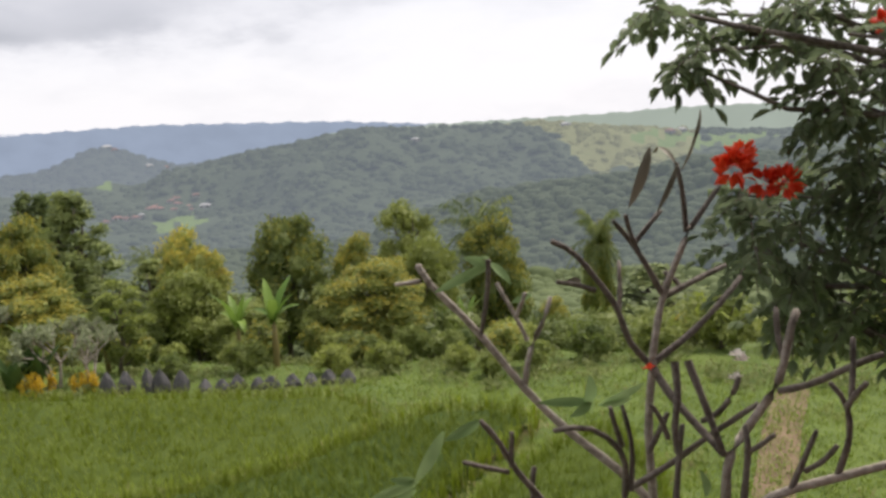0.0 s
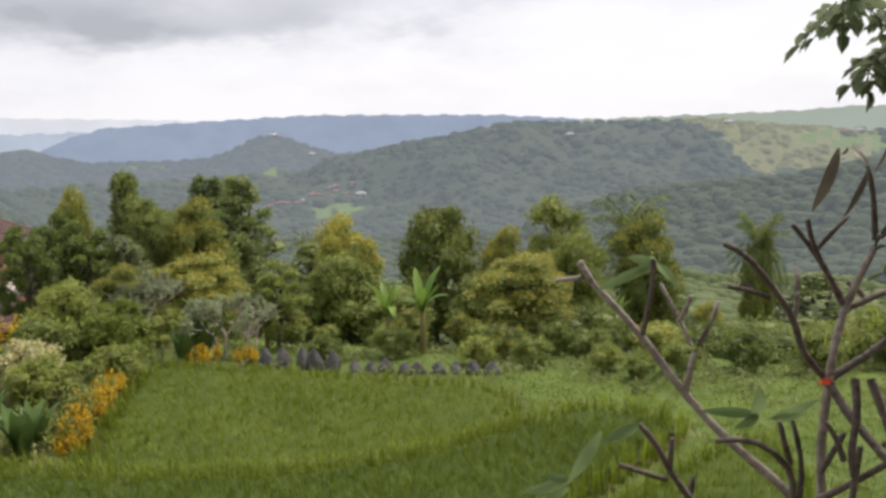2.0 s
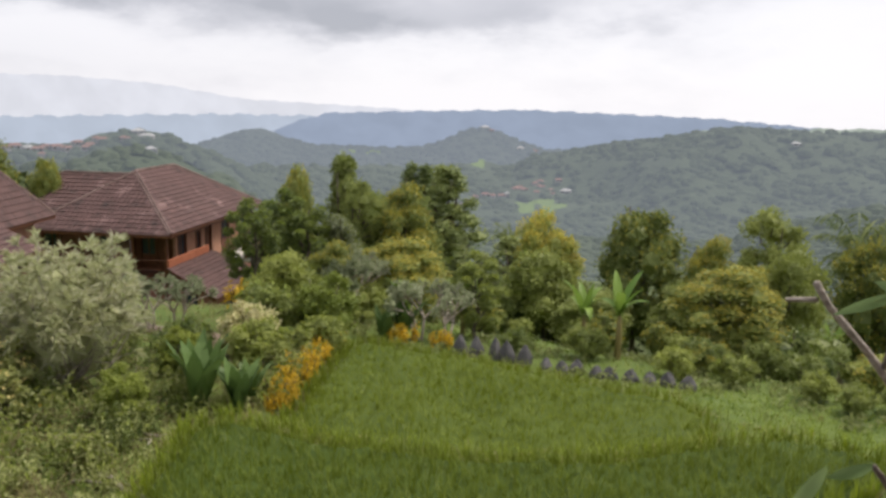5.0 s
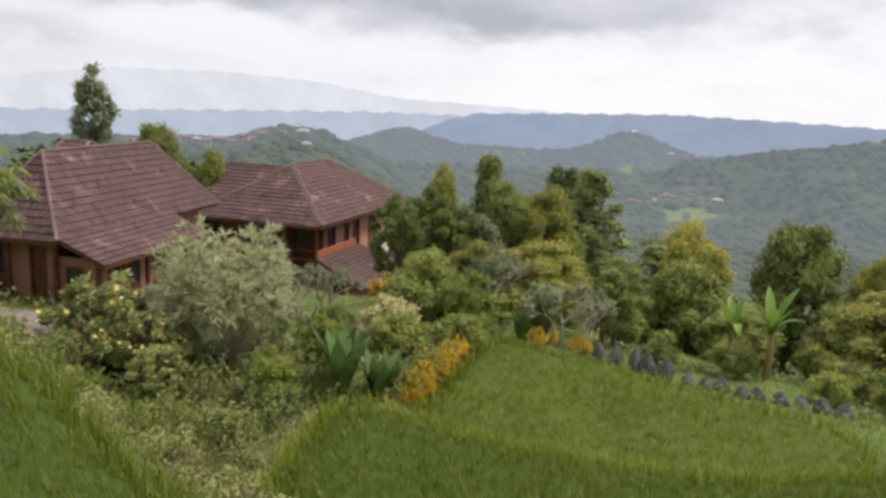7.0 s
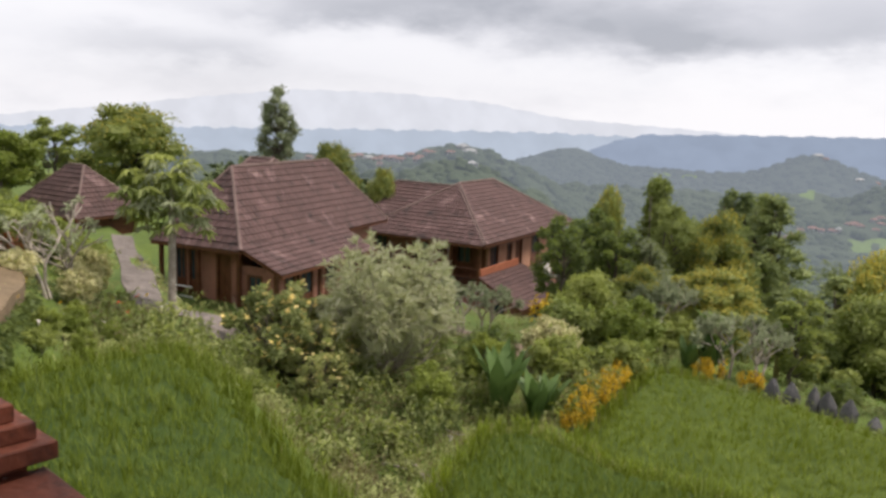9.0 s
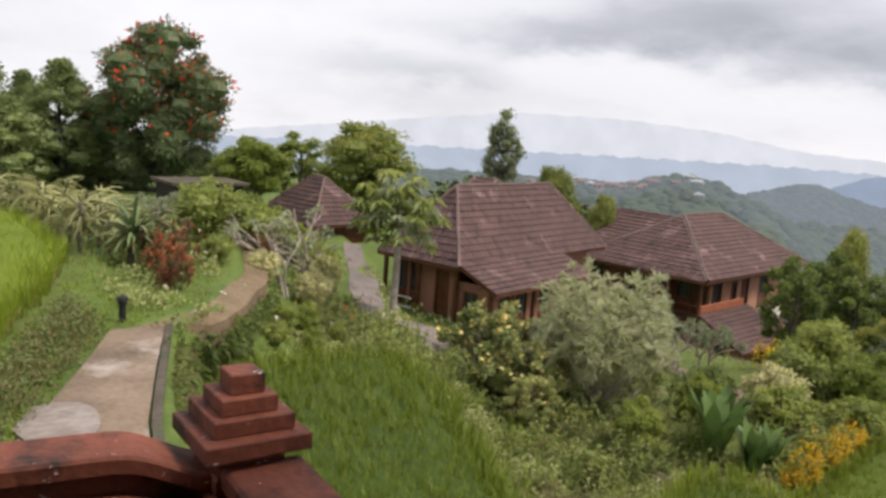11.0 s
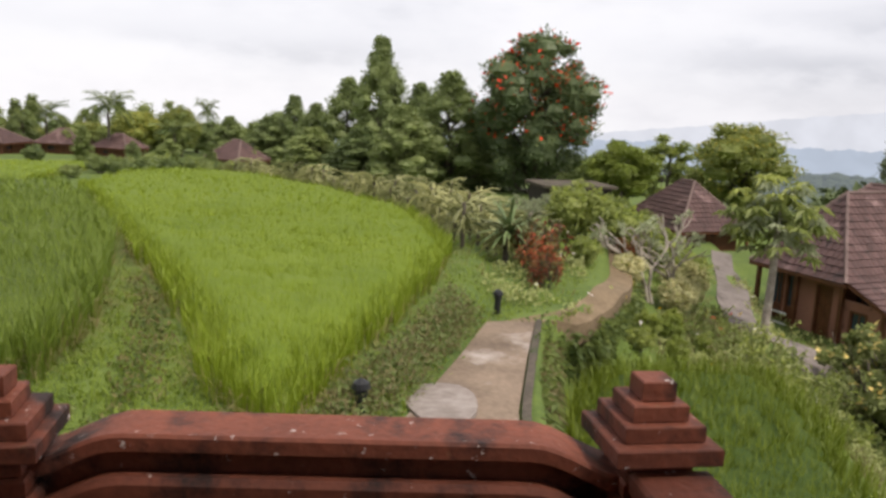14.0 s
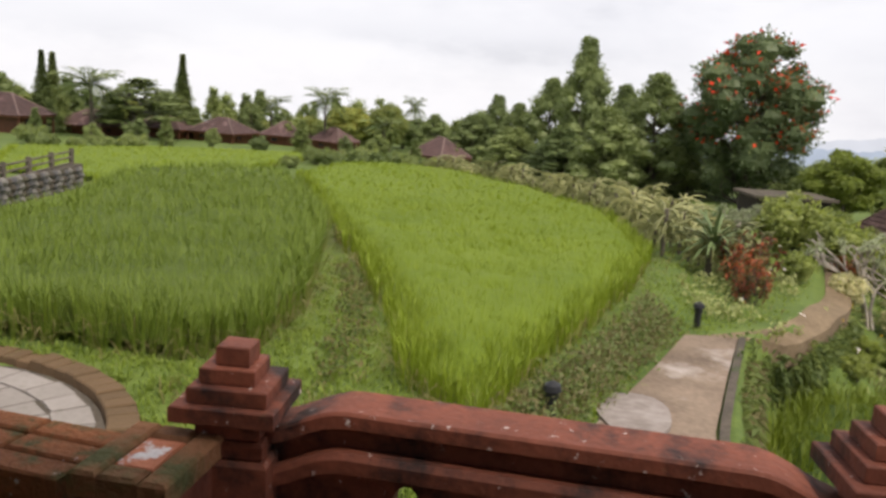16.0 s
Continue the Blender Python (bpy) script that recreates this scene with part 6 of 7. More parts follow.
def path_curb():
    ob = thing("path_kerb", "mossy concrete kerb along the garden path", "kerb")
    g, v = Geo(), []
    for s in np.linspace(0, 1, 12):
        x = -6.2 - 7.7 * s
        y = float(np.interp(-x, (6.2, 9.2, 11.6, 13.9), (1.13, 1.43, 1.88, 2.33)))
        z = float(land(x, y - .5)) + .075
        v += [(x, y, z - 1.7), (x, y, z), (x, y + .11, z), (x, y + .14, z - 1.7)]
    i, j = np.meshgrid(np.arange(11), np.arange(4), indexing="ij")
    i, j = i.ravel(), j.ravel()
    g.add(v, np.c_[i * 4 + j, i * 4 + (j + 1) % 4, (i + 1) * 4 + (j + 1) % 4, (i + 1) * 4 + j])
    part("kerb_wall", g, KERB, ob)


path_curb()


def path_patches():
    """A pale flat stone let into the lower end of the garden path."""
    for cx, cy, rx, ry, seed in ((-9.1, .50, .85, .42, 1),):
        rng = np.random.default_rng(seed)
        n = 22
        t = np.linspace(0, 2 * np.pi, n, endpoint=False)
        k = 1 + .06 * np.sin(t * 3 + seed) + rng.normal(0, .02, n)
        x, y = cx + rx * k * np.cos(t), cy + ry * k * np.sin(t)
        z = land(x, np.interp(-x, (6, 9, 11.4, 13.7), (-.55, .2, .85, 1.45))) + .068 - .02 * (y - cy)
        g = Geo()
        v = np.c_[x, y, z]
        g.add(np.vstack([v, v - [0, 0, .05]]), np.c_[np.arange(n), np.arange(n) + n, (np.arange(n) + 1) % n + n, (np.arange(n) + 1) % n])
        g.f.append(np.arange(n)[None] + g.n - 2 * n)
        g.m.append(np.zeros(1, int))
        ob = thing("stepping_stone", "pale flat worn stone let into the path", "stone")
        part("stone", g, PALE_STONE, ob)


PALE_STONE = shade("pale_stone", (.14, .11, .092), (.33, .285, .26), scale=2.2, fine=9, rough=.9, bump=.5, local=False, spots=((.20, .16, .14), 3, .58))
path_patches()


def garden_lamp(x, y, sunk=0.0):
    ob = thing("garden_lamp", "short black garden bollard lamp", "lamp", "garden lamps")
    z = float(land(x, y)) - sunk
    for name, pts, rad in (("post", ((x, y, z - .1), (x, y, z + .30)), (.062, .058)), ("lens", ((x, y, z + .30), (x, y, z + .37)), (.075, .075)), ("hood", ((x, y, z + .37), (x, y, z + .43)), (.10, .085))):
        g = Geo()
        g.tube(pts, rad, 12)
        part(name, g, BLACK, ob)


garden_lamp(-14.5, 1.72)
garden_lamp(-8.25, -.38, .07)


def stone_row():
    rng = np.random.default_rng(95)
    for k, s in enumerate(np.linspace(0, 1, 14)):
        x, y = -10.1 + 7.0 * s + rng.normal(0, .08), 23.0 + .25 * s + rng.normal(0, .1)
        ob = thing("standing_stone", "dark pointed lava stone standing behind the rice", "stone", "row of standing stones")
        g = Geo()
        h = rng.uniform(.62, .74) if k < 5 else rng.uniform(.34, .46)
        g.blob((0, 0, h * .42), (.27, .2, h * .62), .1, k, 6)
        g.v[0][:, :2] *= (1.25 - .75 * np.clip(g.v[0][:, 2:] / h, 0, 1))
        part("stone", g, STONE, ob)
        ob.matrix_basis = Matrix.Translation((x, y, float(land(x, y)))) @ Matrix.Rotation(k, 4, "Z")


stone_row()


def stone_wall():
    rng = np.random.default_rng(96)
    ob = thing("rubble_wall", "grey rubble stone wall with pale railings at the field edge", "wall")
    a, b = np.array([-18.6, -16.2]), np.array([-25.6, -18.2])
    d = (b - a) / np.linalg.norm(b - a)
    n = np.array([-d[1], d[0]])
    L = np.linalg.norm(b - a)
    g = Geo()
    m = (a + b) / 2
    z = float(land(*m))
    g.box((m[0], m[1], z + .05), (L, .5, 1.3), math.atan2(d[1], d[0]))
    part("core", g, KERB, ob)
    for row in range(5):
        for k in range(22):
            p = a + d * (k + .5 + .5 * (row % 2)) * L / 22.5 - n * .24
            s = Geo()
            s.blob((0, 0, 0), (.19, .11, .13), .12, k + row, 4)
            st = part("stone", s, (RUBBLE, KERB, STONE)[(k * 7 + row * 3) % 3], ob)
            st.location = (p[0], p[1], float(land(*p)) - .15 + row * .2 + rng.normal(0, .02))
    for k in range(5):
        p = a + d * L * k / 4.2
        g = Geo()
        g.box((p[0], p[1], z + .9), (.12, .12, .7), 0)
        part("fence_post", g, BARK, ob)
    for h in (.75, .95, 1.15):
        g = Geo()
        q = a + d * L * .95
        g.tube([(a[0], a[1], z + h), (q[0], q[1], z + h)], .035, 6)
        part("rail", g, BARK, ob)


stone_wall()


def paved_landing():
    """The curved flagged landing with its mossy brick rim at the head of the steps."""
    c, n, z = np.array([-5.13, -6.42]), 40, max(float(land(-5.2 + 2.6 * math.cos(q), -6.6 + 2.6 * math.sin(q))) for q in (2.0, 2.3, 2.6, 2.9, 3.2)) - .05
    t = np.linspace(0, 2 * np.pi, n, endpoint=False)
    g = Geo()
    rim = np.c_[c[0] + 2.55 * np.cos(t), c[1] + 2.55 * np.sin(t), np.full(n, z)]
    g.add(np.vstack([rim, rim - [0, 0, .5]]), np.c_[np.arange(n), np.arange(n) + n, (np.arange(n) + 1) % n + n, (np.arange(n) + 1) % n])
    g.f.append(np.arange(n)[None, :] + g.n - 2 * n)
    g.m.append(np.zeros(1, int))
    floor = tagged(part("pavement", g, KERB), "curved landing of pale flagstones at the head of the steps", "path", kind="structure")
    rng = np.random.default_rng(97)
    for ring_no, (r0, r1, k) in enumerate(((1.2, 1.66, 22), (1.68, 2.1, 28), (2.12, 2.48, 34))):
        cuts = (np.arange(k + 1) + np.r_[0, rng.normal(0, .16, k - 1), 0]) * 2 * np.pi / k + ring_no
        for a0, a1 in zip(cuts[:-1], cuts[1:]):
            e, top = .012, .022 + rng.normal(0, .004)
            q = [(r0 + e, a0 + e / r0), (r1 - e, a0 + e / r1), (r1 - e, a1 - e / r1), (r0 + e, a1 - e / r0)]
            q = [(r + rng.normal(0, .012), a) for r, a in q]
            f = Geo()
            f.add([(c[0] + r * math.cos(a), c[1] + r * math.sin(a), z + h) for h in (-.02, top) for r, a in q], [(4, 5, 6, 7), (0, 1, 5, 4), (1, 2, 6, 5), (2, 3, 7, 6), (3, 0, 4, 7)])
            part("flagstone", f, FLAG, floor)
    ob = thing("brick_kerb", "curved mossy brick kerb round the landing", "kerb")
    for k in range(84):
        a = k / 84 * 2 * np.pi
        b = Geo()
        b.box((0, 0, 0), (.29, .185, .22), 0, bevel=.015)
        p = part("brick", b, BRICK_KERB, ob)
        p.matrix_basis = Matrix.Translation((c[0] + 2.70 * math.cos(a), c[1] + 2.70 * math.sin(a), z + .0 + rng.normal(0, .008))) @ Matrix.Rotation(a + rng.normal(0, .03), 4, "Z")


paved_landing()


def shed():
    ob = thing("garden_shed", "low dark shed with a grassy flat roof", "shed")
    x, y, z = spot(78.7, 37)
    g = Geo()
    g.box((x, y, z + .5), (2.2, 3.0, 1.3), .2)
    part("wall", g, DARKROOM, ob)
    g = Geo()
    g.box((x, y, z + 1.2), (2.6, 3.4, .12), .2)
    part("flat_roof", g, KERB, ob)


shed()


# ---- far village ----
def far_house(az, r, w, roof, seed):
    rng = np.random.default_rng(seed)
    x, y, z = spot(az + rng.normal(0, .12), r * rng.uniform(.965, 1.015))
    ob = thing("village_house", "far village house with pale walls and a pitched roof", "house", "far village")
    t = rng.uniform(0, 3)
    g = Geo()
    g.box((0, 0, 2), (w, w * .7, 6), 0)
    part("wall", g, WALL_FAR, ob)
    g = Geo()
    g.add([(-w * .56, -w * .42, 5), (w * .56, -w * .42, 5), (w * .56, w * .42, 5), (-w * .56, w * .42, 5), (-w * .3, 0, 5 + w * .28), (w * .3, 0, 5 + w * .28)], [(0, 1, 5, 4), (2, 3, 4, 5), (3, 2, 1, 0)])
    g.f.append(np.array([(1, 2, 5), (3, 0, 4)]))
    g.m.append(np.zeros(2, int))
    part("roof", g, roof, ob)
    for k in (-1, 1):
        q = Geo()
        q.box((k * w * .25, -w * .355, 3), (w * .14, .1, 1.6), 0)
        part("window", q, DARKROOM, ob)
    ob.matrix_basis = Matrix.Translation((x, y, z + 1)) @ Matrix.Rotation(t, 4, "Z") @ Matrix.Diagonal((.68, .68, .5, 1))


for n, (az, r, w) in enumerate(((16.6, 880, 15), (17.1, 890, 11), (17.6, 880, 12), (18.1, 900, 13), (18.5, 905, 11), (18.9, 885, 12), (19.4, 880, 11), (19.8, 870, 12), (20.3, 860, 13), (20.8, 845, 11), (21.2, 830, 12), (21.7, 815, 11), (22.2, 805, 13), (22.7, 790, 10), (23.3, 770, 11), (23.9, 760, 12), (18.7, 860, 10), (17.4, 862, 9))):
    far_house(az, r, w, TIN_FAR if n in (0, 9) else ROOF_FAR, n)
for n, (az, r, w) in enumerate(((45.7, 606, 13), (45.2, 575, 12), (44.8, 550, 12), (46.4, 590, 9), (47.6, 600, 10), (48.2, 606, 11), (48.8, 600, 9), (49.3, 606, 11), (49.9, 600, 10), (50.4, 610, 12), (51.0, 604, 10), (51.6, 610, 11), (52.2, 606, 10), (52.8, 612, 12), (53.5, 610, 10), (54.1, 612, 10), (49.7, 500, 12), (51.3, 585, 9), (48.6, 580, 9), (55.2, 610, 9), (56.3, 612, 9))):
    far_house(az, r, w, TIN_FAR if n in (0, 1, 2, 12) else ROOF_FAR, 40 + n)
for n, (az, r, w) in enumerate(((22.4, 1480, 20), (21.9, 1460, 16), (20.0, 1420, 16), (19.1, 1400, 18), (-8.4, 985, 16), (-15.2, 990, 16), (-16.0, 985, 14), (2.0, 900, 12))):
    far_house(az, r, w, ROOF_FAR if n in (1, 3, 5) else TIN_FAR, 70 + n)


# ---- the bare frangipani at the terrace's edge ----
def near_frangipani():
    ob = thing("frangipani", "nearly leafless frangipani with forking grey and dark branches", "frangipani", place=Matrix.Translation((0.8, 3.12, -3.99)))

    def bough(thick, thin, mat, *pts):
        p = np.array(pts)
        d = np.r_[0, np.cumsum(np.linalg.norm(np.diff(p, axis=0), axis=1))]
        t = np.linspace(0, d[-1], max(4, len(p) * 2))
        q = np.c_[np.interp(t, d, p[:, 0]), np.interp(t, d, p[:, 1]), np.interp(t, d, p[:, 2])]
        q[1:-1] = (q[:-2] + 2 * q[1:-1] + q[2:]) / 4
        r = np.linspace(thick, thin, len(q)) * (1 + .08 * np.sin(np.arange(len(q)) * 2.7 + thick * 900))
        g = Geo()
        g.tube(q, r, 9)
        return part("branch", g, mat, ob, smooth_faces=True)

    g = Geo()
    g.tube([(0, 0, -.3), (.03, .02, .6), (-.02, 0, 1.3), (-0.01, 0.00, 2.39)], [.10, .085, .07, .05], 10)
    part("trunk", g, PALEBARK, ob, smooth_faces=True)
    bough(0.0188, 0.0129, PALEBARK, (0.01, 0.05, 2.35), (-0.15, 0.09, 2.54), (-0.38, 0.13, 2.72), (-0.53, 0.15, 2.88), (-0.69, 0.16, 3.10), (-0.82, 0.16, 3.25), (-0.91, 0.16, 3.32), (-0.92, 0.16, 3.38))
    bough(0.0110, 0.0080, PALEBARK, (-0.91, 0.16, 3.32), (-0.96, 0.18, 3.31), (-1.01, 0.20, 3.30))
    bough(0.0094, 0.0096, DARKBARK, (-0.69, 0.16, 3.10), (-0.67, 0.12, 3.23), (-0.66, 0.09, 3.32), (-0.66, 0.06, 3.41))
    bough(0.0125, 0.0096, PALEBARK, (-0.53, 0.15, 2.88), (-0.51, 0.16, 3.03), (-0.44, 0.17, 3.16), (-0.42, 0.19, 3.23))
    bough(0.0094, 0.0080, PALEBARK, (-0.51, 0.20, 3.06), (-0.55, 0.22, 3.15), (-0.60, 0.24, 3.24), (-0.62, 0.25, 3.28))
    bough(0.0094, 0.0080, PALEBARK, (-0.55, 0.20, 3.16), (-0.53, 0.17, 3.22), (-0.52, 0.15, 3.26))
    bough(0.0172, 0.0145, PALEBARK, (-0.07, -0.03, 2.40), (-0.10, -0.03, 2.77), (-0.09, -0.03, 2.99), (-0.08, -0.03, 3.04))
    bough(0.0141, 0.0112, PALEBARK, (-0.09, -0.03, 3.01), (-0.06, -0.01, 3.20), (-0.04, 0.01, 3.27), (0.04, 0.01, 3.47), (0.06, 0.03, 3.51))
    bough(0.0110, 0.0080, DARKBARK, (0.06, 0.03, 3.50), (0.11, 0.04, 3.57), (0.17, 0.05, 3.65))
    bough(0.0110, 0.0080, DARKBARK, (0.05, 0.04, 3.49), (0.03, 0.02, 3.64), (0.00, -0.00, 3.74))
    bough(0.0125, 0.0080, DARKBARK, (-0.04, 0.01, 3.27), (-0.13, -0.02, 3.43), (-0.20, -0.05, 3.52), (-0.24, -0.10, 3.56))
    bough(0.0094, 0.0080, DARKBARK, (-0.14, -0.07, 3.43), (-0.18, -0.08, 3.52), (-0.20, -0.11, 3.58))
    bough(0.0094, 0.0080, DARKBARK, (-0.16, -0.06, 3.47), (-0.11, -0.05, 3.53), (-0.06, -0.03, 3.58))
    bough(0.0125, 0.0096, DARKBARK, (-0.10, -0.02, 3.03), (-0.18, -0.04, 3.12), (-0.21, -0.06, 3.24), (-0.28, -0.08, 3.34), (-0.38, -0.09, 3.47), (-0.45, -0.11, 3.50))
    bough(0.0094, 0.0080, DARKBARK, (-0.30, -0.09, 3.32), (-0.37, -0.12, 3.35), (-0.44, -0.16, 3.37))
    bough(0.0094, 0.0080, PALEBARK, (-0.21, -0.05, 3.22), (-0.20, -0.03, 3.31), (-0.20, -0.00, 3.40))
    bough(0.0141, 0.0096, DARKBARK, (-0.08, -0.03, 3.03), (0.07, -0.00, 3.13), (0.20, 0.02, 3.26), (0.26, 0.07, 3.31))
    bough(0.0125, 0.0096, DARKBARK, (-0.04, 0.01, 3.26), (0.11, 0.05, 3.32), (0.21, 0.09, 3.35))
    bough(0.0094, 0.0096, DARKBARK, (0.03, 0.04, 3.29), (0.01, 0.05, 3.32), (-0.02, 0.06, 3.34))
    bough(0.0157, 0.0129, DARKBARK, (-0.09, -0.03, 3.02), (-0.04, -0.11, 2.93), (0.04, -0.20, 2.84), (0.09, -0.29, 2.79))
    bough(0.0141, 0.0112, DARKBARK, (-0.04, -0.15, 3.07), (-0.03, -0.17, 2.95), (-0.05, -0.18, 2.83), (-0.04, -0.20, 2.76))
    bough(0.0141, 0.0112, DARKBARK, (-0.01, -0.20, 3.09), (0.04, -0.25, 2.94), (0.08, -0.29, 2.81))
    bough(0.0110, 0.0096, DARKBARK, (0.05, -0.17, 2.86), (0.10, -0.19, 2.89), (0.15, -0.21, 2.98), (0.16, -0.21, 3.03))
    bough(0.0172, 0.0129, PALEBARK, (0.10, -0.29, 2.54), (0.10, -0.28, 2.77), (0.19, -0.29, 2.92), (0.26, -0.30, 3.03), (0.28, -0.29, 3.11), (0.30, -0.28, 3.25), (0.32, -0.27, 3.27))
    bough(0.0125, 0.0096, DARKBARK, (0.26, -0.30, 3.01), (0.33, -0.39, 3.06), (0.39, -0.47, 3.14), (0.45, -0.56, 3.21))
    bough(0.0110, 0.0096, DARKBARK, (0.29, -0.26, 3.10), (0.28, -0.23, 3.16), (0.28, -0.20, 3.26))
    bough(0.0157, 0.0129, PALEBARK, (0.09, -0.40, 2.59), (0.18, -0.43, 2.71), (0.33, -0.50, 2.79), (0.51, -0.59, 2.89))
    bough(0.0110, 0.0080, DARKBARK, (0.36, -0.51, 2.81), (0.38, -0.54, 2.94), (0.36, -0.55, 3.07), (0.31, -0.54, 3.12))
    bough(0.0094, 0.0080, DARKBARK, (0.35, -0.57, 3.06), (0.36, -0.60, 3.11), (0.37, -0.63, 3.15))
    bough(0.0094, 0.0080, DARKBARK, (0.36, -0.57, 3.08), (0.37, -0.55, 3.17), (0.38, -0.52, 3.25))
    bough(0.0110, 0.0080, DARKBARK, (0.24, -0.46, 2.74), (0.28, -0.48, 2.88), (0.30, -0.49, 2.95))
    bough(0.0094, 0.0080, DARKBARK, (0.28, -0.47, 2.81), (0.31, -0.52, 2.86), (0.33, -0.56, 2.93))
    bough(0.0125, 0.0096, DARKBARK, (0.15, -0.31, 2.61), (0.16, -0.32, 2.83), (0.15, -0.31, 2.90))
    bough(0.0094, 0.0080, DARKBARK, (0.16, -0.32, 2.81), (0.20, -0.33, 2.84), (0.23, -0.35, 2.88))
    bough(0.0125, 0.0096, DARKBARK, (-0.44, -0.27, 2.54), (-0.52, -0.28, 2.65), (-0.61, -0.30, 2.77), (-0.67, -0.32, 2.90), (-0.72, -0.34, 2.96))
    bough(0.0094, 0.0080, DARKBARK, (-0.62, -0.30, 2.78), (-0.62, -0.32, 2.85), (-0.62, -0.35, 2.92))
    bough(0.0094, 0.0080, DARKBARK, (-0.63, -0.30, 2.76), (-0.71, -0.32, 2.79), (-0.78, -0.34, 2.82))
    bough(0.0110, 0.0096, DARKBARK, (-0.54, -0.25, 2.60), (-0.55, -0.25, 2.68), (-0.54, -0.25, 2.75))
    bough(0.0125, 0.0096, DARKBARK, (-0.20, -0.10, 2.55), (-0.20, -0.14, 2.74), (-0.34, -0.15, 2.86), (-0.46, -0.16, 2.84))
    bough(0.0110, 0.0080, DARKBARK, (-0.22, -0.15, 2.77), (-0.25, -0.17, 2.86), (-0.27, -0.19, 2.93))
    bough(0.0110, 0.0080, DARKBARK, (-0.18, -0.11, 2.58), (-0.17, -0.11, 2.75), (-0.21, -0.10, 2.90))
    bough(0.0125, 0.0096, DARKBARK, (-0.16, -0.06, 2.57), (-0.03, -0.11, 2.68), (0.05, -0.16, 2.78), (0.22, -0.23, 2.94))
    bough(0.0125, 0.0096, DARKBARK, (-0.03, -0.15, 2.52), (-0.02, -0.15, 2.74), (-0.01, -0.15, 2.84))
    bough(0.0110, 0.0096, DARKBARK, (-0.12, -0.12, 2.73), (-0.09, -0.13, 2.80), (-0.06, -0.14, 2.88))
    bough(0.0110, 0.0080, DARKBARK, (-0.07, -0.19, 2.81), (-0.10, -0.21, 2.89), (-0.14, -0.22, 2.95))

    def leaf(mat, wide, a, b):
        a, b = np.array(a), np.array(b)
        d = b - a
        L = np.linalg.norm(d)
        g = Geo()
        side = np.cross(d / L, [.2, -1, .3])
        side /= np.linalg.norm(side)
        nor = np.cross(side, d / L)
        s = np.linspace(0, 1, 7)[:, None]
        mid = a + d * s + nor * .10 * L * np.sin(np.pi * s) - np.array([0, 0, .05 * L]) * s ** 2
        w = wide * .36 * np.sin(np.pi * np.clip(s * .94 + .05, 0, 1)) ** .75
        v = np.stack([mid + side * w + nor * w * .35, mid, mid - side * w + nor * w * .35], 1).reshape(-1, 3)
        i = np.arange(6)[:, None] * 3
        g.add(v, np.vstack([i + [[0, 1, 4, 3]], i + [[1, 2, 5, 4]]]))
        part("leaf", g, mat, ob, "dry curled brown leaf" if mat is DRYLEAF else "long pointed green leaf", smooth_faces=True)

    leaf(FRANGI, 0.049, (-0.66, 0.11, 3.38), (-0.75, 0.05, 3.36))
    leaf(FRANGI, 0.053, (-0.66, 0.11, 3.38), (-0.86, 0.05, 3.31))
    leaf(FRANGI, 0.045, (-0.66, 0.11, 3.39), (-0.69, 0.05, 3.43))
    leaf(FRANGI, 0.045, (-0.65, 0.11, 3.39), (-0.58, 0.04, 3.33))
    leaf(FRANGI, 0.053, (-0.66, 0.11, 3.38), (-0.75, 0.05, 3.43))
    leaf(FRANGI, 0.066, (-0.33, -0.08, 2.90), (-0.33, -0.14, 3.04))
    leaf(FRANGI, 0.050, (-0.31, -0.08, 2.91), (-0.51, -0.12, 2.94))
    leaf(FRANGI, 0.047, (-0.31, -0.08, 2.91), (-0.40, -0.13, 2.88))
    leaf(FRANGI, 0.047, (-0.29, -0.09, 2.90), (-0.15, -0.18, 3.02))
    leaf(FRANGI, 0.039, (-0.28, -0.09, 2.90), (-0.19, -0.17, 2.96))
    leaf(FRANGI, 0.052, (-0.72, -0.34, 2.96), (-0.84, -0.40, 2.93))
    leaf(FRANGI, 0.059, (-0.84, -0.34, 2.93), (-0.94, -0.40, 2.79))
    leaf(FRANGI, 0.048, (-0.93, -0.34, 2.76), (-1.09, -0.42, 2.75))
    leaf(FRANGI, 0.042, (-0.94, -0.34, 2.76), (-1.02, -0.41, 2.81))
    leaf(FRANGI, 0.042, (-0.94, -0.34, 2.73), (-1.04, -0.41, 2.71))
    leaf(DRYLEAF, 0.056, (-0.10, -0.03, 3.80), (-0.18, -0.07, 3.61))
    leaf(DRYLEAF, 0.028, (-0.07, -0.03, 3.80), (-0.03, -0.11, 3.75))
    leaf(DRYLEAF, 0.030, (-0.01, -0.05, 3.74), (-0.09, -0.09, 3.59))
    leaf(DRYLEAF, 0.028, (-0.10, -0.03, 3.78), (-0.09, -0.09, 3.81))
    leaf(DRYLEAF, 0.017, (0.03, 0.04, 3.71), (0.07, -0.03, 3.92))
    leaf(DRYLEAF, 0.017, (0.09, 0.03, 3.92), (0.05, -0.03, 3.81))
    leaf(DRYLEAF, 0.043, (-0.34, -0.03, 3.34), (-0.41, -0.08, 3.35))
    leaf(FRANGI, 0.039, (-0.49, 0.24, 3.23), (-0.57, 0.19, 3.22))
    leaf(FRANGI, 0.045, (0.04, -0.27, 2.63), (0.00, -0.32, 2.76))
    blossom(ob, (0.22, -0.02, 3.04), PETAL_WHITE, .035, 5)
    blossom(ob, (0.24, -0.02, 3.02), PETAL_WHITE, .035, 5)
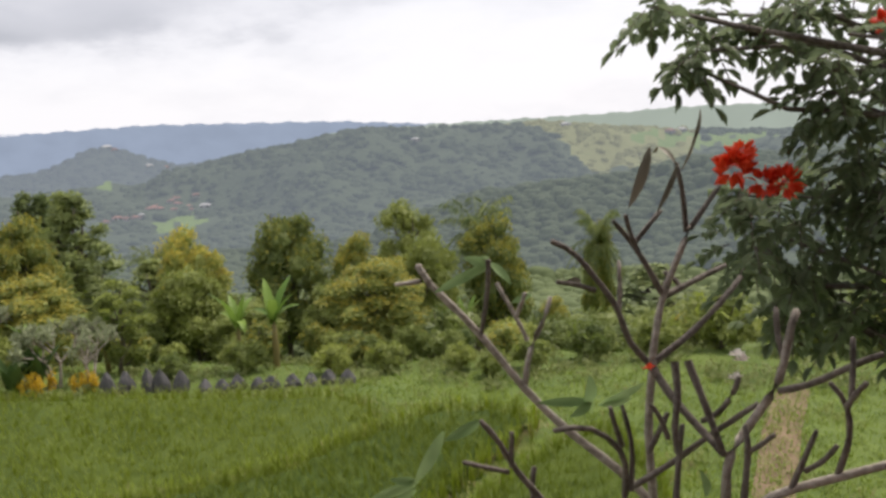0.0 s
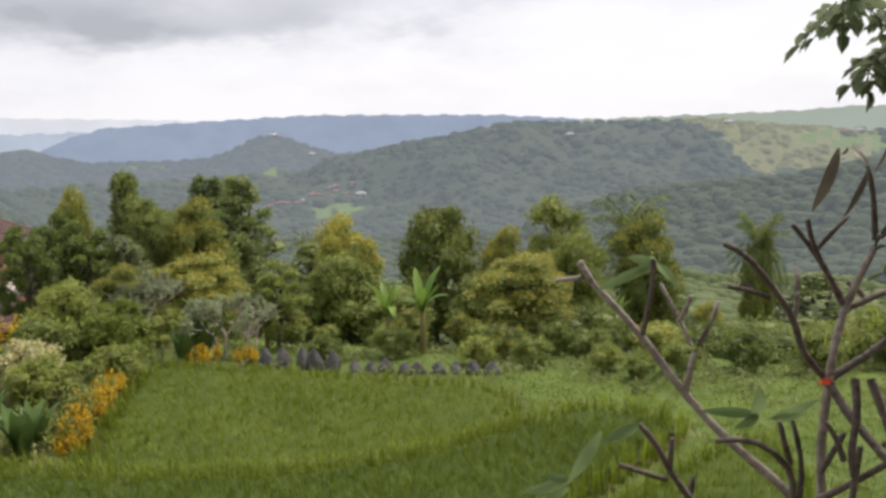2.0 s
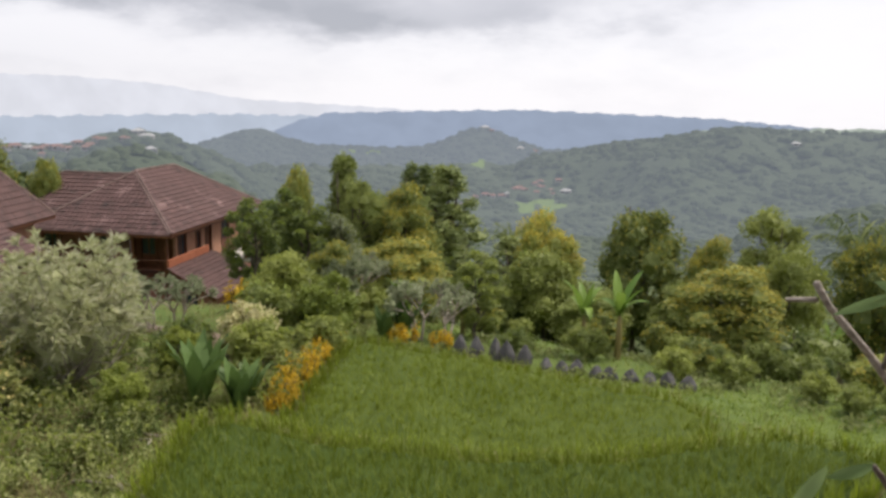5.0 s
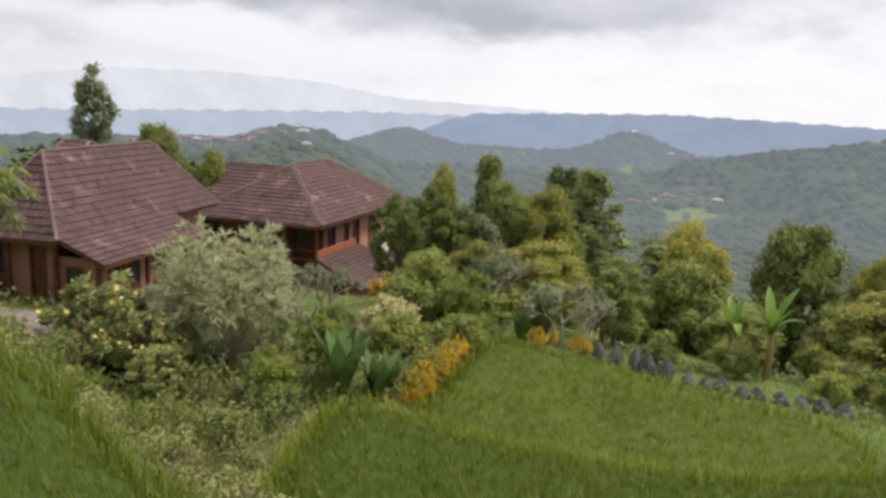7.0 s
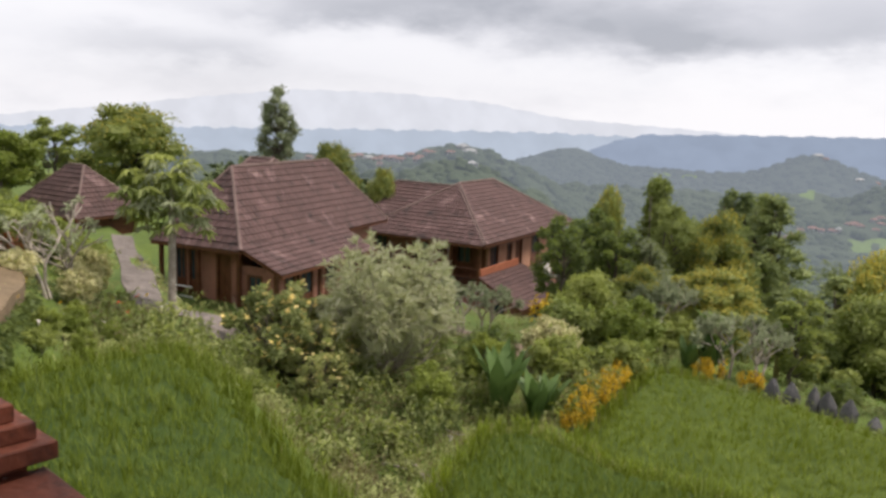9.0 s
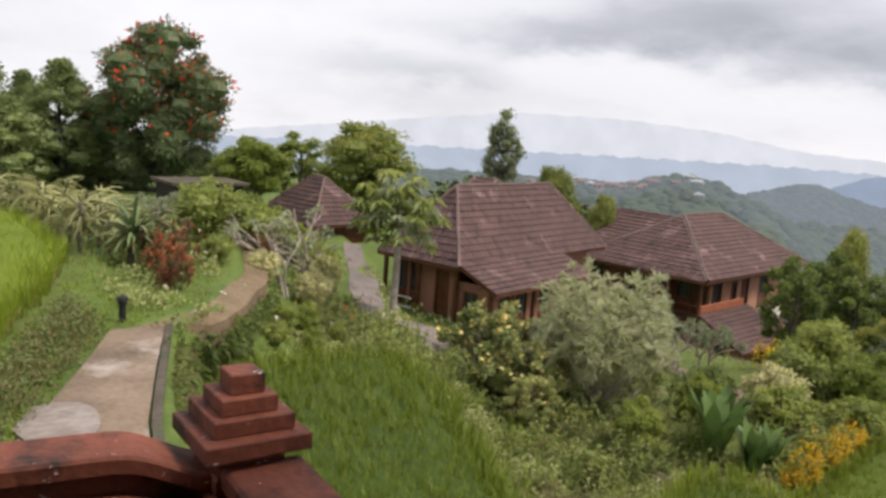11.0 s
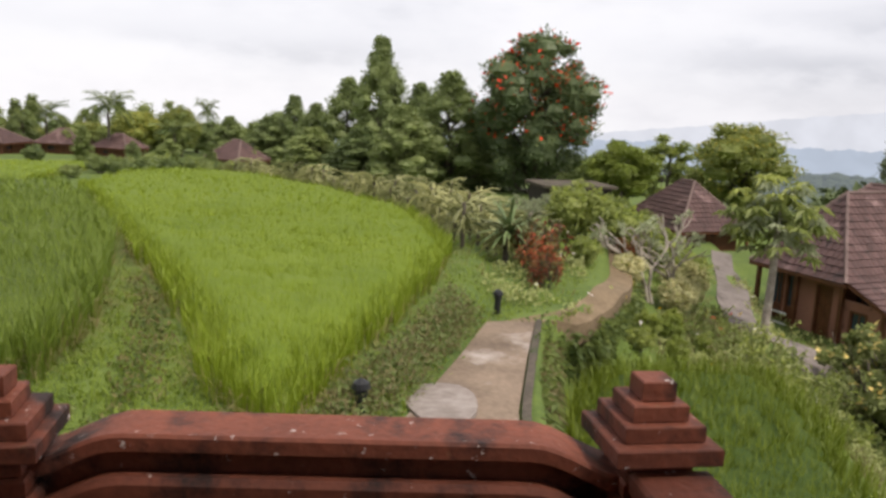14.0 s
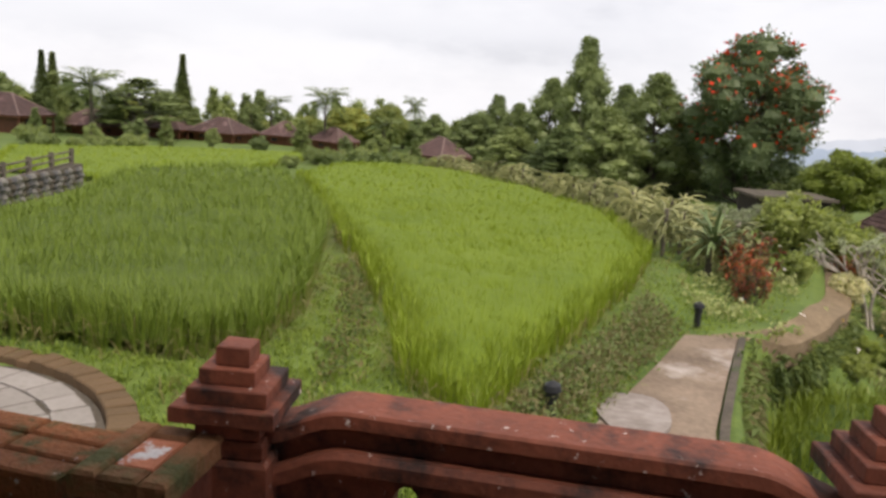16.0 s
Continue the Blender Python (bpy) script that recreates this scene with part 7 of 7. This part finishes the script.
    blossom(ob, (0.2, -0.07, 2.97), PETAL_WHITE, .035, 5)
    blossom(ob, (-0.11, -0.07, 3.02), PETAL, .03, 4)


def blossom(ob, at, mat, size, petals, name="flower"):
    g = Geo()
    a = np.arange(petals) * 2.4
    way = np.c_[np.cos(a), np.sin(a), np.sin(a * 2) * .5 + .4]
    g.leaves(np.tile(np.array(at), (petals, 1)), way, np.array([0, 0, 1.]), size, size * .8)
    part(name, g, mat, ob)


DRYLEAF = leafy("dry_leaf", (.10, .085, .06), (.28, .25, .19), thin=.2)
FRANGI = leafy("frangipani_leaf", (.15, .24, .09), (.34, .46, .20), thin=.4)
near_frangipani()


# ---- the tulip tree that leans over the terrace ----
def sprig(wood, crown, at, way, length, rng):
    """A drooping stalk with oval leaflets in pairs and one at its tip."""
    s = np.linspace(0, 1, 5)[:, None]
    p = at + way * length * s - np.array([0, 0, .25 * length]) * s ** 2
    wood.tube(p, .0035, 3)
    side = np.cross(way, [0, 0, 1.])
    side /= np.linalg.norm(side) + 1e-9
    for k, base in enumerate(np.vstack([p[1:], p[1:]])):
        out = side * (1 if k < 4 else -1) + way * .55 + rng.normal(0, .22, 3) if k not in (3, 7) else way + rng.normal(0, .2, 3)
        out[2] -= .28
        out /= np.linalg.norm(out)
        wide = np.cross(out, [.1, .1, 1.])
        wide /= np.linalg.norm(wide) + 1e-9
        L = rng.uniform(.06, .095)
        W = L * rng.uniform(.26, .33)
        lift = np.cross(wide, out) * W * .5
        tip = base + out * L - np.array([0, 0, .12 * L])
        crown.add([base, base + out * L * .3 + wide * W + lift, base + out * L * .7 + wide * W * .85 + lift, tip, base + out * L * .7 - wide * W * .85 + lift, base + out * L * .3 - wide * W + lift], [(0, 1, 2, 3), (0, 3, 4, 5)])


def near_tulip_tree():
    rng = np.random.default_rng(101)
    ob = thing("tulip_tree", "dark-leaved tulip tree with scarlet blossom clusters", "tree", place=Matrix.Translation((2.77, 3.67, -4.5)))
    wood, crown = Geo(), Geo()
    wood.tube([(0, 0, -.3), (.1, .05, 1.5), (.05, 0, 3), (-.1, .05, 4.4), (-.2, .1, 6.0)], [.20, .17, .13, .08, .03], 10)
    for x, y, z, r in ((-1.07, 0.12, 4.70, 0.305),
                       (-1.16, 0.42, 4.83, 0.180),
                       (-1.41, 0.78, 4.86, 0.093),
                       (-1.56, 0.44, 4.67, 0.099),
                       (-1.26, 0.59, 4.86, 0.076),
                       (-1.12, 0.14, 4.46, 0.160),
                       (-0.90, 0.31, 4.40, 0.247),
                       (-0.88, 0.56, 4.01, 0.291),
                       (-1.20, 0.31, 3.80, 0.291),
                       (-0.79, 0.38, 3.78, 0.378),
                       (-1.38, 0.26, 3.78, 0.175),
                       (-1.33, 0.49, 3.99, 0.131),
                       (-0.93, 0.58, 3.51, 0.262),
                       (-0.85, 0.14, 3.57, 0.204),
                       (-1.10, 0.53, 3.42, 0.116),
                       (-1.83, 0.39, 4.87, 0.058),
                       (-0.85, 0.28, 4.14, 0.291),
                       (-0.56, 0.39, 4.60, 0.436),
                       (-0.71, 0.06, 4.13, 0.465),
                       (-0.55, 0.25, 3.64, 0.436),
                       (-1.69, 0.36, 4.62, 0.064),
                       (-0.92, 0.31, 3.43, 0.102),
                       (-1.63, 0.84, 4.89, 0.064)):
        c = np.array([x, y, z])
        root = np.array([-.05, .02, min(5.8, max(2.2, z - .35))])
        wood.tube(limb(root, c, rng, .05), np.linspace(.028, .008, 5), 6)
        for q in range(int(4 + 66 * r)):
            d = unit(1, rng)[0]
            start = c + d * r * rng.uniform(.05, .72) ** .6
            way = d * [.7, .7, .3] + rng.normal(0, .35, 3) - [0, 0, .35]
            way /= np.linalg.norm(way)
            sprig(wood, crown, start, way, rng.uniform(.10, .20), rng)
    part("trunk", wood, DARKBARK, ob, smooth_faces=True)
    tagged(part("crown", crown, TULIP_LEAF, ob), kind="stuff")
    for x, y, z, r in ((-1.54, 0.10, 4.16, 0.082), (-1.52, 0.09, 4.22, 0.061), (-1.43, 0.06, 4.10, 0.061), (-1.35, 0.03, 4.10, 0.067), (-1.05, -0.12, 4.73, 0.041)):
        k = 34
        g = Geo()
        d = unit(k, rng, .3)
        g.leaves(np.array([x, y, z]) + d * r * .35, d + rng.normal(0, .35, (k, 3)), rng.normal(size=(k, 3)), r * 1.0, r * .62)
        part("blossom", g, PETAL, ob, "scarlet ruffled blossom cluster")


TULIP_LEAF = leafy("tulip_leaf", (.06, .08, .045), (.22, .27, .15), thin=.5)
near_tulip_tree()

# ---- grass and weeds on banks, bunds and beds ----
def ground_cover(name, label, count, near, far, heads, tall, wide, mat, seed, patch, lean=.5):
    rng = np.random.default_rng(seed)
    az = rng.uniform(*heads, count)
    r = near * (far / near) ** rng.uniform(0, 1, count)
    x, y = -r * np.sin(np.radians(az)), r * np.cos(np.radians(az))
    n = np.sin(x * 1.1 + seed) * np.sin(y * 1.3 + seed * .7) + .5 * np.sin(x * 2.9 + y * 2.2)
    ok = open_ground(x, y) & (n > patch)
    x, y, r = x[ok], y[ok], r[ok]
    per = 5
    x, y, r = (np.repeat(q, per) for q in (x, y, r))
    k = len(x)
    x, y = x + rng.normal(0, .05, k) * (1 + r / 20), y + rng.normal(0, .05, k) * (1 + r / 20)
    d = rng.normal(0, lean, (k, 3))
    d[:, 2] = 1
    g = Geo()
    big = 1 + r / 28
    g.blades(np.c_[x, y, land(x, y) - .02], d, tall * rng.uniform(.5, 1.3, k), wide * big * rng.uniform(.7, 1.3, k), rng.uniform(.1, 1.0, k))
    tagged(part(name, g, mat), label, "grass", kind="stuff")


def off_bund(x, y):
    """Away from the mown bund that edges the upper rice."""
    d = inside(x, y, TERRACE_A)
    return (d < -.75) | (x > -8.2) & (y < -1.6)


def weeds(label, count, near, far, heads, size, tall, mat, seed, patch):
    """Low broad-leaved plants."""
    rng = np.random.default_rng(seed)
    az, r = rng.uniform(*heads, count), near * (far / near) ** rng.uniform(0, 1, count)
    x, y = -r * np.sin(np.radians(az)), r * np.cos(np.radians(az))
    n = np.sin(x * .9 + seed) * np.sin(y * 1.1 + seed * .7) + .5 * np.sin(x * 2.3 - y * 2.6)
    ok = open_ground(x, y) & (n > patch) & off_bund(x, y)
    x, y, r = (np.repeat(q[ok], 9) for q in (x, y, r))
    k = len(x)
    x, y = x + rng.normal(0, .10, k), y + rng.normal(0, .10, k)
    g = Geo()
    s = size * rng.uniform(.6, 1.3, k) * (1 + r / 40)
    g.leaves(np.c_[x, y, land(x, y) + tall * rng.uniform(.05, 1, k)], unit(k, rng, .35), rng.normal(size=(k, 3)) + [0, 0, 2], s, s * .6)
    tagged(part("weeds", g, mat), label, "weeds", kind="stuff")


ground_cover("grass", "bright short grass on bunds between rice plots", 6000, 10, 24, (-40, 28), .2, .013, LAWN, 121, -2)
ground_cover("grass", "fresh short turf beside the garden path", 9000, 5, 17, (76, 128), .10, .009, LAWN, 131, -2)
ground_cover("grass", "short green grass on the banks of the upper terraces", 13000, 5, 34, (72, 136), .15, .012, LAWN, 111, -2)
ground_cover("grass", "short green grass beyond the lower terraces", 7000, 12, 34, (-40, 28), .16, .012, LAWN, 122, -2)
ground_cover("grass", "dull trampled weeds and straw on the garden slope", 13000, 8, 34, (28, 72), .2, .012, BRUSH, 123, -1.2, .9)
ground_cover("grass", "tall tufts of wild grass", 4200, 8, 36, (-40, 70), .42, .014, WEED, 112, .25)
ground_cover("grass", "dry straw-coloured grass along the field edges", 4200, 6, 36, (-40, 136), .30, .010, DRYGRASS, 113, .35)
weeds("low leafy weeds on the bank beside the path", 1300, 6, 20, (74, 112), .055, .14, WEED, 114, .2)
weeds("tangled weeds on the slope below the upper plot", 1700, 9, 24, (36, 66), .06, .34, WEED_PALE, 115, -.1)
weeds("dull half-dry weeds on the garden slope", 1500, 8, 22, (34, 64), .055, .16, BRUSH, 136, -.3)
weeds("low leafy undergrowth along the lower field", 1800, 22, 30, (-40, 40), .09, .28, WEED_PALE, 116, .0)
weeds("leafy flower-bed plants", 1300, 14, 34, (60, 84), .08, .3, WEED_PALE, 117, .1)


def rough_bank(label, strip, gap, tall, mats, seed):
    """Ferns and weeds on a cut bank."""
    rng = np.random.default_rng(seed)
    x, y = scatter(ring(strip), gap, rng)
    keep = rng.uniform(size=len(x)) < .75
    x, y = np.repeat(x[keep], 8), np.repeat(y[keep], 8)
    k = len(x)
    g = Geo()
    s = rng.uniform(.045, .10, k)
    g.leaves(np.c_[x + rng.normal(0, .06, k), y + rng.normal(0, .06, k), land(x, y) + rng.uniform(0, tall, k)], unit(k, rng, .4), rng.normal(size=(k, 3)) + [0, 0, 2], s, s * .5, rng.integers(0, 2, k))
    tagged(part("weeds", g, mats), label, "weeds", kind="stuff")


rough_bank("rough ferns and weeds on the cut bank", ((-6, -.6), (-9, .14), (-13.6, 1.40), (-14.6, .8), (-12.4, .38), (-9, -.6), (-6, -1.3)), .075, .28, [BRUSH, TREE_DARK], 133)


def hanging_ferns(label, line, low, high, count, mats, seed):
    """Fronds that hang over the low wall at a path's edge; line: the edge, with the path to its uphill side."""
    rng = np.random.default_rng(seed)
    p = np.array(line, float)
    d = np.r_[0, np.cumsum(np.linalg.norm(np.diff(p, axis=0), axis=1))]
    s = rng.uniform(0, d[-1], count)
    x, y = np.interp(s, d, p[:, 0]), np.interp(s, d, p[:, 1])
    top = land(x, y - .55) - .1
    g = Geo()
    per = 7
    x, y, top = (np.repeat(q, per) for q in (x, y, top))
    k = len(x)
    out = rng.uniform(-.02, .24, k)
    way = np.c_[rng.normal(0, .6, k), rng.uniform(.1, 1.1, k), rng.normal(-.1, .6, k)]
    size = rng.uniform(.09, .24, k)
    g.leaves(np.c_[x + rng.normal(0, .08, k), y + out, top + rng.uniform(low, high, k) - out * 1.2], way, rng.normal(size=(k, 3)) + [0, 0, 2], size, size * .38, rng.integers(0, len(mats), k), droop=.3)
    tagged(part("ferns", g, mats), label, "ferns", kind="stuff")


hanging_ferns("dark ferns and creepers over the wall under the footpath", ((-13.85, 2.42), (-14.6, 3.48), (-16.4, 4.42), (-18.8, 5.36), (-21.2, 6.15)), -.85, -.12, 620, [TREE_DARK, WEED, TREE_GREEN], 138)
hanging_ferns("ferns and weeds hanging down the kerb of the garden path", ((-6.3, 1.3), (-9.2, 1.62), (-11.6, 2.06), (-13.9, 2.5)), -1.0, .03, 900, [TREE_DARK, WEED, BRUSH], 139)
rough_bank("brown weeds in the gully between the terraces", ((-9.4, -3.3), (-12, -3.9), (-15, -5.0), (-15, -4.8), (-12, -3.4), (-8.6, -2.5), (-8.4, -3.0)), .12, .2, [WEED, DRYGRASS], 135)


def pale_flowers(label, count, heads, near, far, mat, seed):
    rng = np.random.default_rng(seed)
    az, r = rng.uniform(*heads, count), rng.uniform(near, far, count)
    x, y = -r * np.sin(np.radians(az)), r * np.cos(np.radians(az))
    ok = open_ground(x, y, -.3)
    x, y = np.repeat(x[ok], 5), np.repeat(y[ok], 5)
    g = Geo()
    g.leaves(np.c_[x, y, land(x, y) + .32], unit(len(x), rng, .5), np.array([0, 0, 1.]), .075, .06)
    tagged(part("flowers", g, mat), label, "flowers", kind="stuff")


weeds("ferns and weeds hanging over the retaining wall", 900, 9, 16, (70, 82), .07, .3, WEED, 132, -.2)
pale_flowers("small white and pink garden flowers", 40, (60, 82), 15, 30, PETAL_WHITE, 118)
pale_flowers("small yellow flowers among the shrubs", 22, (50, 75), 17, 26, PETAL_YELLOW, 119)
pale_flowers("small red flowers in the flower beds", 8, (50, 82), 20, 28, PETAL, 120)


# ---- woods behind the far cottages ----
def cottage_woods():
    rng = np.random.default_rng(141)
    kinds = [make_tree("tree", "dark leafy tree behind the far cottages", "tree", "round", 5, 4.4, .06, 22, 52, .40, [TREE_DARK, TREE_CONIFER], 142, weights=[.7, .3]),
             make_tree("tree", "olive-green tree among the far cottages", "tree", "round", 5, 3.8, .06, 22, 52, .40, [TREE_CONIFER, TREE_GREEN], 143, weights=[.6, .4]),
             make_tree("tree", "tall dark pointed tree behind the far cottages", "tree", "cone", 6, 3.4, .05, 24, 52, .40, [TREE_DARK, TREE_CONIFER], 144, weights=[.6, .4])]
    for n, az in enumerate(np.linspace(97.5, 134, 54)):
        r = rng.uniform(78, 100) if n % 4 else rng.uniform(58, 64)
        x, y, z = spot(az + rng.normal(0, .3), r)
        h = rng.uniform(.55, 1.0) * (1.0 if n % 4 else .5)
        put(kinds[n % 3], x, y, h, rng.uniform(0, 6), tall=h * rng.uniform(.8, 1.1))
    for az, r, h in ((77.0, 52, .6), (79.2, 51, .62), (81.0, 50, .6), (82.8, 50, .62), (84.6, 49, .6), (86.4, 50, .62), (88.4, 50, .6), (75.4, 56, .5)):
        x, y, z = spot(az, r)
        put(kinds[int(r) % 2], x, y, h, az, tall=h * .85)
    low = make_tree("shrub", "low mixed shrub in front of the far cottages", "shrub", "round", 1.2, 2.2, .03, 14, 46, .24, [TREE_CONIFER, TREE_BRIGHT], 145, weights=[.7, .3], stems=3)
    for n, az in enumerate(np.linspace(100, 128, 34)):
        x, y, z = spot(az, rng.uniform(47, 57))
        if max(float(inside(x, y, TERRACE_A)), float(inside(x, y, TERRACE_C))) < -.4:
            put(low, x, y, rng.uniform(.5, 1.0), rng.uniform(0, 6))


cottage_woods()


def slope_clutter():
    """A pale hose and cut branches lying on the slope between the plots."""
    ob = thing("garden_hose", "pale curled hose lying on the weedy slope", "hose")
    g = Geo()
    a = np.linspace(.4, 5.2, 22)
    x, y = -12.7 + .42 * np.cos(a), 11.8 + .55 * np.sin(a)
    g.tube(np.c_[x, y, land(x, y) + .06 + .04 * np.sin(a * 2)], .022, 6)
    part("tube", g, HOSE, ob, smooth_faces=True)
    for x0, y0, x1, y1, r in ((-11.9, 10.4, -10.7, 10.35, .055), (-12.1, 9.9, -11.2, 10.6, .035), (-13.4, 12.6, -12.2, 12.9, .04)):
        log = thing("fallen_branch", "cut grey branch lying among the weeds", "branch", "cut branches")
        g = Geo()
        s = np.linspace(0, 1, 6)
        px, py = x0 + (x1 - x0) * s, y0 + (y1 - y0) * s + .05 * np.sin(s * 9)
        g.tube(np.c_[px, py, land(px, py) + r * .8], np.linspace(r, r * .6, 6), 7)
        part("wood", g, PALEBARK, log, smooth_faces=True)


HOSE = shade("pale_hose", (.22, .20, .17), (.38, .35, .30), scale=4, fine=30, rough=.5, bump=.1)
slope_clutter()
